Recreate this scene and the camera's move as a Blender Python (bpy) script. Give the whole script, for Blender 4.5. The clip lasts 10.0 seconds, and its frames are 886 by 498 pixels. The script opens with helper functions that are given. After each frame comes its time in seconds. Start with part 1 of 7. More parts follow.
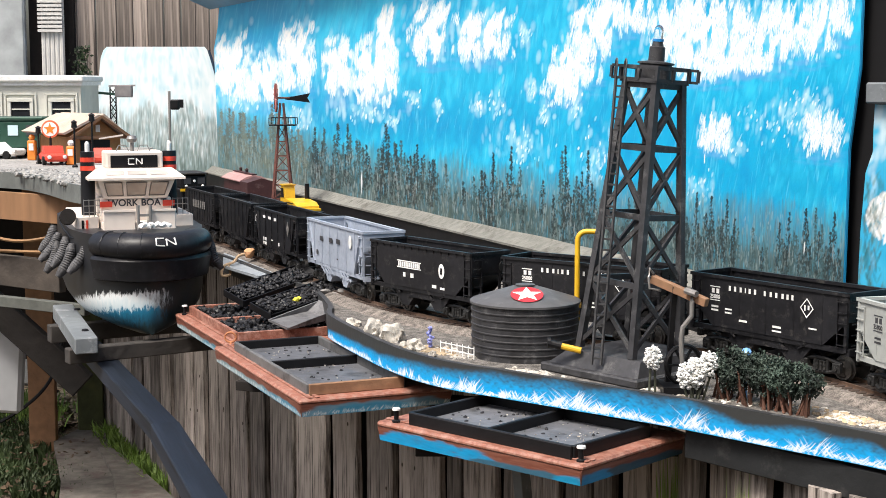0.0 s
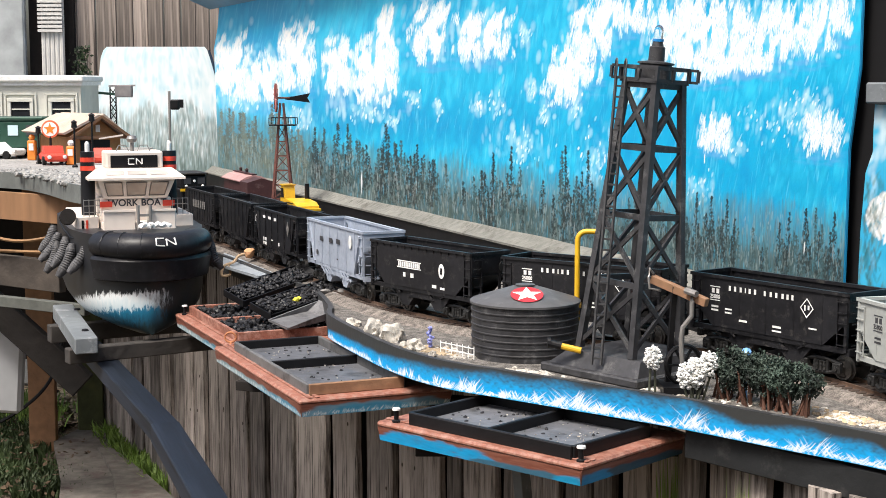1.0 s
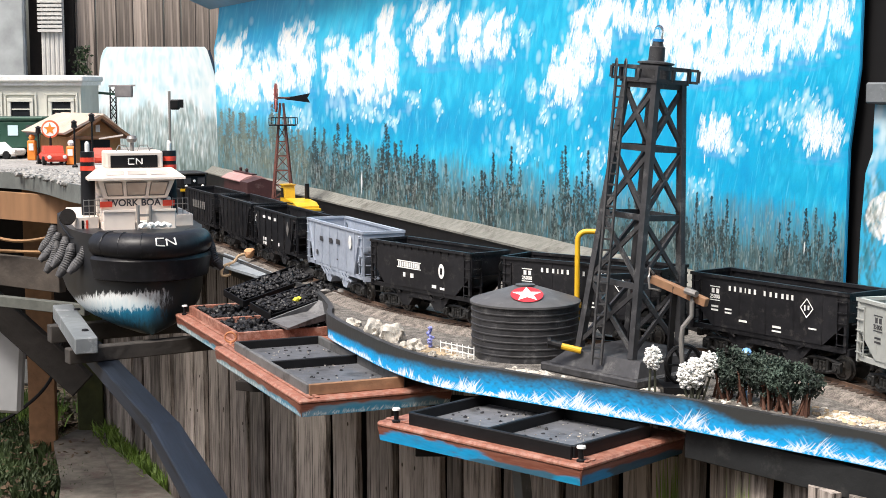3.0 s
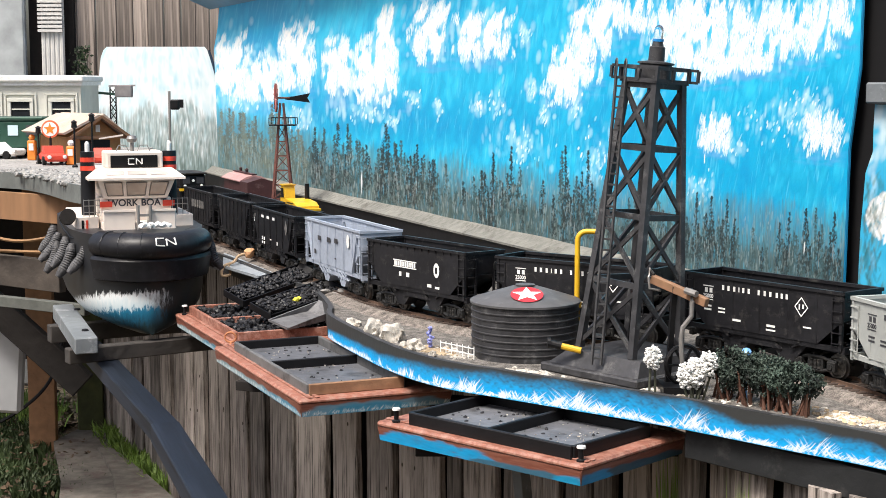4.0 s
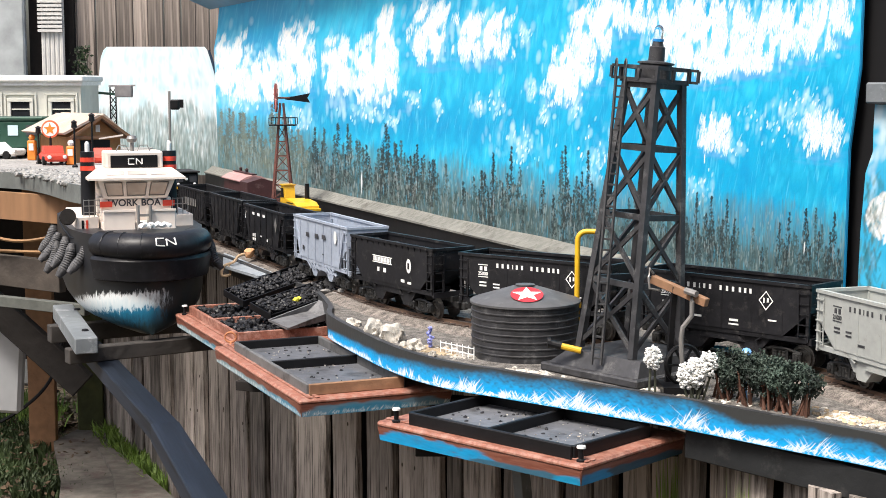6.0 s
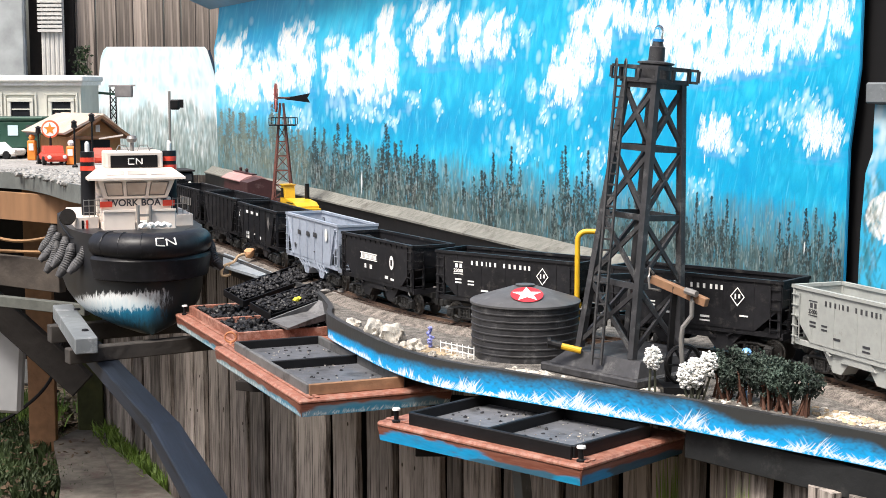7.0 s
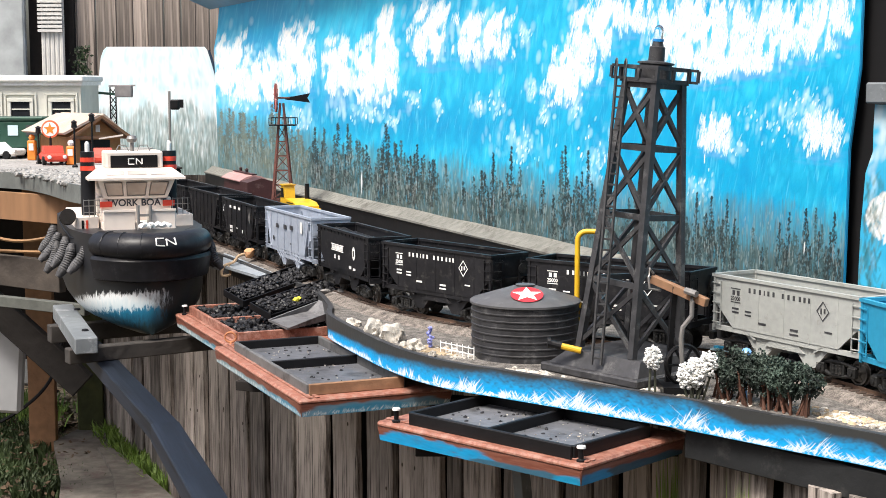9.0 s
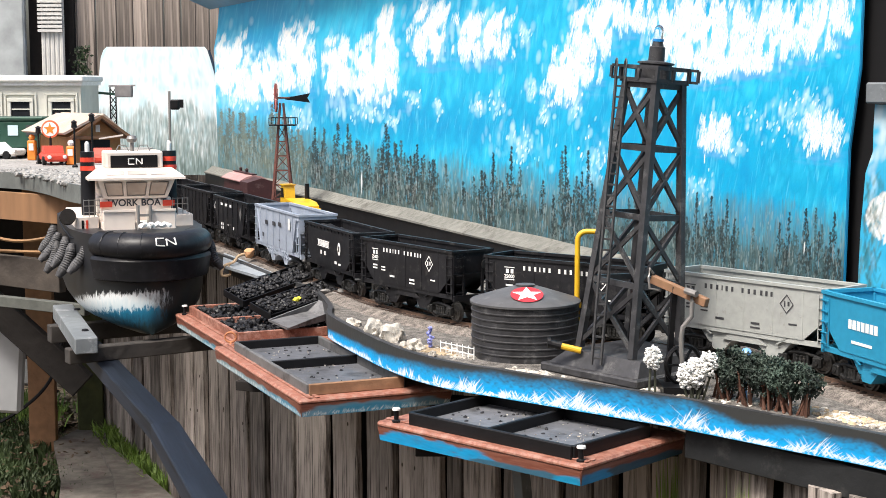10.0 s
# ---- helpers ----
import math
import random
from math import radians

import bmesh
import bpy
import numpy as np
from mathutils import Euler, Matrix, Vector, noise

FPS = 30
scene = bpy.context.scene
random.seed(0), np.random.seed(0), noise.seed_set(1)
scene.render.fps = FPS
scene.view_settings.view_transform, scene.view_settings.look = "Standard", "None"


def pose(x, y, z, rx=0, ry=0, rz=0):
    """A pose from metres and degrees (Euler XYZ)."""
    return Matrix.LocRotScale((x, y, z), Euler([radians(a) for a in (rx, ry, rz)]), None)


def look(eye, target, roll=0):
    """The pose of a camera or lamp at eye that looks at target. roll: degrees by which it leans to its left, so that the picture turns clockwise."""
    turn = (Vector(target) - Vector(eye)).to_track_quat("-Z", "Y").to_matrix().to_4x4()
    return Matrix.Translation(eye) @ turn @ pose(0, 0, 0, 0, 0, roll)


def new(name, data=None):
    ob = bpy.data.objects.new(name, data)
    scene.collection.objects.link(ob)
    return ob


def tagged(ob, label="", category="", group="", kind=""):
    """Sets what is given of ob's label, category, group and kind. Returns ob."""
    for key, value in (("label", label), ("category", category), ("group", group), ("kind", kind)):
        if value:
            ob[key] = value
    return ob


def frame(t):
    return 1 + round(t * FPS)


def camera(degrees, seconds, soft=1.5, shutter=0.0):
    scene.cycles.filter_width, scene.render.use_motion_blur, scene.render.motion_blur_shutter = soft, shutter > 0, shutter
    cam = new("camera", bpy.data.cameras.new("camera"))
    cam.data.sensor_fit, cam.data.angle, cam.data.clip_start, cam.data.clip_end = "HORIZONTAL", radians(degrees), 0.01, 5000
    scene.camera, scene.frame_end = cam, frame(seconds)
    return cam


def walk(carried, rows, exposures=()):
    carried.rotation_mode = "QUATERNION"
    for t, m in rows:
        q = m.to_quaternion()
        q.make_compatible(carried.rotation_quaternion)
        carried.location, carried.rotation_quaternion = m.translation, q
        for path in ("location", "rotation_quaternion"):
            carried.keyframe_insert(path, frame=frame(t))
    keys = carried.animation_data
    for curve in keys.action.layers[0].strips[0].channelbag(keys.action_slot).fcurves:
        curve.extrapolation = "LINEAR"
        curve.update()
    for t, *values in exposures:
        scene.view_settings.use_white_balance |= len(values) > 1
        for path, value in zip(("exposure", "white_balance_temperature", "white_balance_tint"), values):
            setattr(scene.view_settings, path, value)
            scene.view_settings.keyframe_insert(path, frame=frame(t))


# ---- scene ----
cam = camera(33.57, 10.0, soft=0.6)
EYE = (0.0, 0.0, 0.522)
STAND = look(EYE, (0.0, 10.0, 0.522 - 1.1192))
walk(cam, [(0.0, STAND), (10.0, STAND)], exposures=[(0.0, 0.95), (2.5, 0.95), (4.5, 1.01), (7.5, 1.05), (10.0, 1.05)])

# ---- light: bright thin overcast, open sky above the yard ----
world = bpy.data.worlds.new("sky")
world.use_nodes = True
scene.world = world
wn = world.node_tree
sky = wn.nodes.new("ShaderNodeTexSky")
sky.sky_type = "NISHITA"
sky.sun_disc = False
sky.sun_elevation = radians(60)
sky.sun_rotation = radians(221)
sky.air_density = 1.0
sky.dust_density = 6.0
sky.ozone_density = 0.6
wn.links.new(sky.outputs[0], wn.nodes["Background"].inputs[0])
wn.nodes["Background"].inputs[1].default_value = 0.105
sun_data = bpy.data.lights.new("sun", "SUN")
sun_data.energy = 2.6
sun_data.angle = radians(18)
sun_data.color = (1.0, 0.96, 0.90)
sun = new("sun", sun_data)
sun.matrix_world = look((-2.0, -2.3, 5.3), (0, 0, 0))


# ---- materials ----
def mat(name, base, rough=0.6, var=0.25, scale=40.0, bump=0.15, metal=0.0, dirt=None, dirt_amount=0.0, stretch=(1, 1, 1), coat=0.0, vary=0.25):
    """Base colour with grain and blotches at two scales, worn gloss and fine relief."""
    m = bpy.data.materials.new(name)
    m.use_nodes = True
    nt = m.node_tree
    nodes, link = nt.nodes, nt.links.new
    b = nodes["Principled BSDF"]
    co = nodes.new("ShaderNodeTexCoord")
    mp = nodes.new("ShaderNodeMapping")
    mp.inputs["Scale"].default_value = stretch
    link(co.outputs["Object"], mp.inputs[0])
    fine = nodes.new("ShaderNodeTexNoise")
    fine.inputs["Scale"].default_value = scale
    fine.inputs["Detail"].default_value = 6
    broad = nodes.new("ShaderNodeTexNoise")
    broad.inputs["Scale"].default_value = scale / 7
    broad.inputs["Detail"].default_value = 3
    for n in (fine, broad):
        link(mp.outputs[0], n.inputs["Vector"])
    add = nodes.new("ShaderNodeMath")
    add.operation = "ADD"
    link(fine.outputs[0], add.inputs[0])
    link(broad.outputs[0], add.inputs[1])
    info = nodes.new("ShaderNodeObjectInfo")
    rnd = nodes.new("ShaderNodeMath")
    rnd.operation = "MULTIPLY_ADD"
    rnd.inputs[1].default_value = vary
    link(info.outputs["Random"], rnd.inputs[0])
    link(add.outputs[0], rnd.inputs[2])
    ramp = nodes.new("ShaderNodeMapRange")
    ramp.inputs["From Min"].default_value = 0.75
    ramp.inputs["From Max"].default_value = 1.5
    ramp.inputs["To Min"].default_value = 1 - var
    ramp.inputs["To Max"].default_value = 1 + var
    link(rnd.outputs[0], ramp.inputs[0])
    mul = nodes.new("ShaderNodeVectorMath")
    mul.operation = "SCALE"
    mul.inputs[0].default_value = base
    link(ramp.outputs[0], mul.inputs["Scale"])
    colour = mul.outputs[0]
    if dirt:
        mix = nodes.new("ShaderNodeMix")
        mix.data_type = "RGBA"
        sp = nodes.new("ShaderNodeTexNoise")
        sp.inputs["Scale"].default_value = scale * 0.45
        sp.inputs["Detail"].default_value = 8
        sp.inputs["Roughness"].default_value = 0.7
        link(mp.outputs[0], sp.inputs["Vector"])
        r2 = nodes.new("ShaderNodeMapRange")
        r2.inputs["From Min"].default_value = 0.62 - 0.3 * dirt_amount
        r2.inputs["From Max"].default_value = 0.72 - 0.2 * dirt_amount
        link(sp.outputs[0], r2.inputs[0])
        link(r2.outputs[0], mix.inputs["Factor"])
        link(colour, mix.inputs["A"])
        mix.inputs["B"].default_value = (*dirt, 1)
        colour = mix.outputs["Result"]
    link(colour, b.inputs["Base Color"])
    rr = nodes.new("ShaderNodeMapRange")
    rr.inputs["To Min"].default_value = max(0.02, rough - 0.12)
    rr.inputs["To Max"].default_value = min(1.0, rough + 0.12)
    link(broad.outputs[0], rr.inputs[0])
    link(rr.outputs[0], b.inputs["Roughness"])
    b.inputs["Metallic"].default_value = metal
    b.inputs["Specular IOR Level"].default_value = 0.25 if max(base) < 0.03 else 0.5
    b.inputs["Coat Weight"].default_value = coat
    if bump:
        bp = nodes.new("ShaderNodeBump")
        bp.inputs["Strength"].default_value = bump
        bp.inputs["Distance"].default_value = 0.3 / scale
        link(fine.outputs[0], bp.inputs["Height"])
        link(bp.outputs[0], b.inputs["Normal"])
    return m


BLACK = mat("car_black_paint", (0.0125, 0.0125, 0.0145), 0.45, 0.45, 90, 0.05, dirt=(0.045, 0.043, 0.042), dirt_amount=0.24)
BLACK2 = mat("black_plastic", (0.007, 0.007, 0.008), 0.45, 0.3, 60, 0.05)
DUSTY = mat("dusty_black_plastic", (0.030, 0.030, 0.033), 0.5, 0.55, 70, 0.15, dirt=(0.10, 0.10, 0.10), dirt_amount=0.24)
GREY_CAR = mat("blue_grey_car_paint", (0.30, 0.34, 0.41), 0.5, 0.15, 90, 0.05, dirt=(0.2, 0.2, 0.2), dirt_amount=0.1)
SILVER_CAR = mat("light_grey_car_paint", (0.34, 0.355, 0.34), 0.55, 0.12, 90, 0.05, dirt=(0.25, 0.24, 0.22), dirt_amount=0.1)
BLUE_CAR = mat("bright_blue_car_paint", (0.022, 0.25, 0.42), 0.45, 0.12, 90, 0.05)
WHITE = mat("white_lettering", (0.75, 0.75, 0.73), 0.6, 0.15, 120, 0)
DARK_LETTER = mat("dark_lettering", (0.04, 0.04, 0.045), 0.6, 0.2, 120, 0)
STEEL = mat("wheel_steel", (0.09, 0.085, 0.08), 0.38, 0.3, 150, 0.1, metal=0.6)
TRUCK = mat("truck_frame_black", (0.016, 0.016, 0.016), 0.5, 0.5, 120, 0.1, dirt=(0.06, 0.055, 0.05), dirt_amount=0.2)
COAL = mat("coal", (0.020, 0.020, 0.022), 0.42, 0.5, 120, 0.4)
RAIL = mat("weathered_brass_rail", (0.17, 0.11, 0.08), 0.45, 0.3, 80, 0.1, metal=0.5)
TIE = mat("brown_plastic_tie", (0.05, 0.034, 0.026), 0.7, 0.4, 60, 0.3)
BALLAST = mat("grey_brown_gravel_bed", (0.20, 0.175, 0.155), 0.95, 0.9, 420, 1.0, dirt=(0.07, 0.06, 0.052), dirt_amount=0.38)
DECK = mat("deck_gravel", (0.16, 0.15, 0.138), 0.95, 0.9, 340, 1.0, dirt=(0.05, 0.042, 0.036), dirt_amount=0.42)
WHITE_ROCK = mat("white_quartz", (0.43, 0.405, 0.36), 0.85, 0.6, 90, 1.0, dirt=(0.13, 0.10, 0.07), dirt_amount=0.36)
BROWN_ROCK = mat("tan_pebble", (0.40, 0.31, 0.20), 0.75, 0.45, 40, 0.3)
FENCE = mat("weathered_fence_wood", (0.190, 0.166, 0.148), 0.9, 1.0, 115, 1.0, dirt=(0.026, 0.020, 0.016), dirt_amount=0.52, stretch=(1, 1, 0.06), vary=0.7)
KNOT = mat("dark_wood_knot", (0.045, 0.033, 0.026), 0.9, 0.4, 60, 0.3)
# lighter copy of the fence wood, sunlight put into its base colour
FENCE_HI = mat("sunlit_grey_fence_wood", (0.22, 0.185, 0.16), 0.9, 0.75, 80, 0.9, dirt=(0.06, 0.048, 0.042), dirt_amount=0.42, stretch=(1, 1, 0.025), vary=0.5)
RED_DECK = mat("red_brown_barge_paint", (0.23, 0.088, 0.057), 0.6, 0.4, 110, 0.3, dirt=(0.33, 0.18, 0.14), dirt_amount=0.52)
GREY_PAINT = mat("dark_grey_painted_board", (0.014, 0.015, 0.016), 0.6, 0.3, 40, 0.2, dirt=(0.04, 0.04, 0.04), dirt_amount=0.15)
WORN_GREY = mat("worn_grey_bar", (0.10, 0.10, 0.10), 0.6, 0.35, 40, 0.2, dirt=(0.03, 0.03, 0.03), dirt_amount=0.3)
TRAY = mat("grey_tray_floor", (0.11, 0.114, 0.125), 0.42, 0.4, 40, 0.2, dirt=(0.035, 0.035, 0.035), dirt_amount=0.3)
TIMBER = mat("grey_painted_timber", (0.13, 0.145, 0.155), 0.65, 0.25, 30, 0.3, dirt=(0.30, 0.31, 0.32), dirt_amount=0.15, stretch=(1, 1, 1))
# near-black timber, also the colour of sheets standing in for shade
TIMBER_DARK = mat("dark_timber_and_shade", (0.014, 0.012, 0.011), 0.85, 0.4, 30, 0.4)
BEAM_BLUE = mat("blue_grey_painted_beam", (0.010, 0.0145, 0.024), 0.5, 0.7, 70, 0.6, dirt=(0.005, 0.006, 0.008), dirt_amount=0.35, stretch=(0.04, 1, 1))
BROWN_POST = mat("brown_stained_post", (0.20, 0.105, 0.05), 0.8, 0.35, 24, 0.4, stretch=(1, 1, 0.15))
PLY = mat("grey_weathered_plywood", (0.115, 0.104, 0.090), 0.9, 0.6, 20, 0.4, dirt=(0.08, 0.055, 0.05), dirt_amount=0.3)
SOIL = mat("yard_soil", (0.07, 0.052, 0.036), 0.95, 0.5, 14, 0.8, dirt=(0.05, 0.06, 0.025), dirt_amount=0.4)
GRASS = mat("fresh_grass", (0.17, 0.27, 0.045), 0.6, 0.5, 8, 0)
DARK_LEAF = mat("dark_green_leaf", (0.03, 0.055, 0.02), 0.6, 0.5, 12, 0)
YELLOW = mat("yellow_plastic", (0.60, 0.35, 0.015), 0.4, 0.12, 60, 0.05)
MAROON = mat("maroon_car_paint", (0.045, 0.015, 0.016), 0.55, 0.3, 60, 0.1, dirt=(0.10, 0.06, 0.06), dirt_amount=0.12)
MAROON_ROOF = mat("faded_maroon_roof", (0.36, 0.21, 0.20), 0.7, 0.2, 60, 0.1)
TUG_WHITE = mat("tug_cream_white_paint", (0.72, 0.64, 0.57), 0.4, 0.08, 40, 0.05)
TUG_RED = mat("tug_red_paint", (0.60, 0.055, 0.03), 0.4, 0.1, 40, 0.05)
TUG_BLACK = mat("tug_black_hull_paint", (0.012, 0.013, 0.016), 0.38, 0.3, 40, 0.08)
RUBBER = mat("dark_rubber", (0.011, 0.0115, 0.014), 0.40, 0.5, 60, 0.1, dirt=(0.035, 0.035, 0.038), dirt_amount=0.14)
TYRE = mat("grey_worn_rubber_fender", (0.066, 0.066, 0.070), 0.65, 0.6, 80, 0.5, dirt=(0.018, 0.018, 0.019), dirt_amount=0.25)
LEDGE = mat("grey_cement_ledge", (0.145, 0.145, 0.13), 0.9, 0.3, 40, 0.6, dirt=(0.09, 0.085, 0.075), dirt_amount=0.3)
WOOD = mat("bare_brown_wood", (0.24, 0.13, 0.07), 0.75, 0.35, 40, 0.3, stretch=(0.2, 1, 1))
PIPE_GREY = mat("grey_metal_rod", (0.24, 0.23, 0.22), 0.45, 0.2, 60, 0.1, metal=0.4)


# ---- builders ----
def part(name, bm, material, parent=None, label="", m=None, smooth=False):
    me = bpy.data.meshes.new(name)
    bmesh.ops.recalc_face_normals(bm, faces=bm.faces)
    if smooth:
        for fc in bm.faces:
            fc.smooth = True
    bm.to_mesh(me)
    bm.free()
    for mm in material if isinstance(material, (list, tuple)) else (material,):
        me.materials.append(mm)
    ob = new(name, me)
    if smooth:
        me.set_sharp_from_angle(angle=radians(40))
    if parent:
        ob.parent = parent
    if m is not None:
        ob.matrix_basis = m
    if label:
        ob["label"] = label
    return ob


def piece(name, me, parent, m):
    ob = new(name, me)
    ob.parent = parent
    ob.matrix_basis = m
    return ob


def thing(name, label, category, m=None, group="", kind=""):
    ob = new(name)
    ob.empty_display_size = 0.02
    if m is not None:
        ob.matrix_basis = m
    return tagged(ob, label, category, group, kind)


def box(bm, x0, x1, y0, y1, z0, z1, m=None, bevel=0.0, mi=0):
    vs = [bm.verts.new((x, y, z)) for x in (x0, x1) for y in (y0, y1) for z in (z0, z1)]
    fs = [bm.faces.new([vs[i] for i in q]) for q in ((0, 1, 3, 2), (4, 6, 7, 5), (0, 4, 5, 1), (2, 3, 7, 6), (0, 2, 6, 4), (1, 5, 7, 3))]
    for fc in fs:
        fc.material_index = mi
    if bevel:
        es = list({e for fc in fs for e in fc.edges})
        r = bmesh.ops.bevel(bm, geom=es, offset=bevel, segments=1, affect="EDGES", profile=0.5)
        vs = list({v for fc in r["faces"] for v in fc.verts} | {v for v in vs if v.is_valid})
    if m is not None:
        for v in vs:
            v.co = m @ v.co
    return vs


def between(p, q):
    """The matrix with its x axis from p to q and its z axis up, at p."""
    p, q = Vector(p), Vector(q)
    x = (q - p).normalized()
    up = Vector((0, 0, 1)) if abs(x.z) < 0.99 else Vector((0, 1, 0))
    y = up.cross(x).normalized()
    z = x.cross(y)
    m = Matrix((x, y, z)).transposed().to_4x4()
    m.translation = p
    return m


def bar(bm, p, q, w, h=None, mi=0, bevel=0.0):
    """A square bar from p to q."""
    h = h or w
    n = (Vector(q) - Vector(p)).length
    box(bm, 0, n, -w / 2, w / 2, -h / 2, h / 2, between(p, q), bevel, mi)


def tube(bm, pts, r, seg=8, caps=True, mi=0, radii=None):
    """A round tube along points; radii may vary."""
    pts = [Vector(p) for p in pts]
    rings = []
    ref = Vector((0, 0, 1))
    for i, p in enumerate(pts):
        a = pts[max(i - 1, 0)]
        b = pts[min(i + 1, len(pts) - 1)]
        t = (b - a).normalized()
        if abs(t.dot(ref)) > 0.98:
            ref = Vector((0.3, 1, 0)).normalized()
        u = ref.cross(t).normalized()
        w = t.cross(u)
        rr = radii[i] if radii else r
        rings.append([bm.verts.new(p + (u * math.cos(k * 2 * math.pi / seg) + w * math.sin(k * 2 * math.pi / seg)) * rr) for k in range(seg)])
    for a, b in zip(rings, rings[1:]):
        for k in range(seg):
            bm.faces.new((a[k], a[(k + 1) % seg], b[(k + 1) % seg], b[k])).material_index = mi
    if caps:
        bm.faces.new(rings[0][::-1]).material_index = mi
        bm.faces.new(rings[-1]).material_index = mi


def lathe(bm, profile, seg=24, m=None, mi=0):
    """A round body from (radius, height) pairs about the z axis."""
    rings = []
    made = []
    for r, z in profile:
        if r < 1e-5:
            v = bm.verts.new((0, 0, z))
            made.append(v)
            rings.append([v])
        else:
            ring = [bm.verts.new((r * math.cos(k * 2 * math.pi / seg), r * math.sin(k * 2 * math.pi / seg), z)) for k in range(seg)]
            made += ring
            rings.append(ring)
    for a, b in zip(rings, rings[1:]):
        for k in range(seg):
            k2 = (k + 1) % seg
            if len(a) == 1 and len(b) == 1:
                continue
            if len(a) == 1:
                fc = bm.faces.new((a[0], b[k], b[k2]))
            elif len(b) == 1:
                fc = bm.faces.new((a[k], a[k2], b[0]))
            else:
                fc = bm.faces.new((a[k], a[k2], b[k2], b[k]))
            fc.material_index = mi
    if m is not None:
        for v in made:
            v.co = m @ v.co


def prism(bm, poly, axis, a, b, mi=0, m=None):
    """A polygon in a plane, given thickness along an axis from a to b."""
    def at(p, c):
        return {"x": (c, p[0], p[1]), "y": (p[0], c, p[1]), "z": (p[0], p[1], c)}[axis]
    va = [bm.verts.new(at(p, a)) for p in poly]
    vb = [bm.verts.new(at(p, b)) for p in poly]
    bm.faces.new(va).material_index = mi
    bm.faces.new(vb[::-1]).material_index = mi
    n = len(poly)
    for i in range(n):
        bm.faces.new((va[i], va[(i + 1) % n], vb[(i + 1) % n], vb[i])).material_index = mi
    if m is not None:
        for v in va + vb:
            v.co = m @ v.co


def lump(bm, c, r, rnd, squash=0.75, sub=1, mi=0):
    """An uneven stone."""
    made = bmesh.ops.create_icosphere(bm, subdivisions=sub, radius=1.0)["verts"]
    s = Vector((r * rnd.uniform(0.75, 1.25), r * rnd.uniform(0.75, 1.25), r * squash * rnd.uniform(0.8, 1.2)))
    turn = Euler((rnd.uniform(-0.4, 0.4), rnd.uniform(-0.4, 0.4), rnd.uniform(0, 6.3))).to_matrix()
    off = Vector((rnd.uniform(0, 50), rnd.uniform(0, 50), rnd.uniform(0, 50)))
    fs = set()
    for v in made:
        k = 1 + 0.45 * noise.noise(v.co * 1.4 + off) + (0.16 * noise.noise(v.co * 4.1 + off) if sub > 1 else 0)
        v.co = Vector(c) + turn @ Vector((v.co.x * s.x * k, v.co.y * s.y * k, v.co.z * s.z * k))
        fs.update(v.link_faces)
    for fc in fs:
        fc.material_index = mi


def lettering(text, size, material, parent, m, name="lettering", label="", spacing=1.0):
    cu = bpy.data.curves.new(name, "FONT")
    cu.body, cu.size, cu.extrude, cu.offset, cu.space_character = text, size, 0.0002, size * 0.022, spacing
    cu.align_x = "CENTER"
    tmp = new(name + "_tmp", cu)
    me = bpy.data.meshes.new_from_object(tmp.evaluated_get(bpy.context.evaluated_depsgraph_get()))
    bpy.data.objects.remove(tmp)
    me.materials.clear()
    me.materials.append(material)
    ob = piece(name, me, parent, m)
    if label:
        ob["label"] = label
    return ob


# ---- the railway line ----
LINE = [(-1.33, 7.02), (-1.25, 6.40), (-1.116, 5.812), (-0.871, 5.22), (-0.65, 4.719), (-0.522, 4.41), (-0.382, 4.081), (-0.246, 3.768), (-0.102, 3.45), (0.09, 3.199), (0.365, 2.98),
        (0.639, 2.737), (0.781, 2.429), (0.865, 2.141), (0.976, 1.864), (1.086, 1.584), (1.195, 1.304), (1.304, 1.024)]


def spline(points, n=40):
    p = np.array(points, float)
    out = []
    for i in range(1, len(p) - 2):
        for t in np.linspace(0, 1, n, endpoint=False):
            out.append(0.5 * (2 * p[i] + (p[i + 1] - p[i - 1]) * t + (2 * p[i - 1] - 5 * p[i] + 4 * p[i + 1] - p[i + 2]) * t * t
                              + (3 * p[i] - p[i - 1] - 3 * p[i + 1] + p[i + 2]) * t ** 3))
    out.append(p[-2])
    return np.array(out)


WAY = spline(LINE)
WAY_S = np.concatenate([[0], np.cumsum(np.linalg.norm(np.diff(WAY, axis=0), axis=1))])
WAY_S -= WAY_S[120] - 1.1886      # stations count from behind the tug


def on_line(s):
    return Vector((np.interp(s, WAY_S, WAY[:, 0]), np.interp(s, WAY_S, WAY[:, 1]), 0.0))


def beside(s, off, z=0.0):
    """A point beside the line; positive off is the side towards the painted backdrop."""
    t = (on_line(s + 0.03) - on_line(s - 0.03)).normalized()
    return on_line(s) + Vector((-t.y, t.x, 0)) * off + Vector((0, 0, z))


def strip(bm, left, right, mi=0):
    a = [bm.verts.new(p) for p in left]
    b = [bm.verts.new(p) for p in right]
    for i in range(len(a) - 1):
        bm.faces.new((a[i], a[i + 1], b[i + 1], b[i])).material_index = mi


def sweep(bm, line, section, mi=0):
    """A section of (off, z) pairs drawn along stations of the line, closed."""
    rings = [[bm.verts.new(beside(s, o, z)) for o, z in section] for s in line]
    n = len(section)
    for a, b in zip(rings, rings[1:]):
        for k in range(n):
            bm.faces.new((a[k], a[(k + 1) % n], b[(k + 1) % n], b[k])).material_index = mi
    bm.faces.new(rings[0])
    bm.faces.new(rings[-1][::-1])


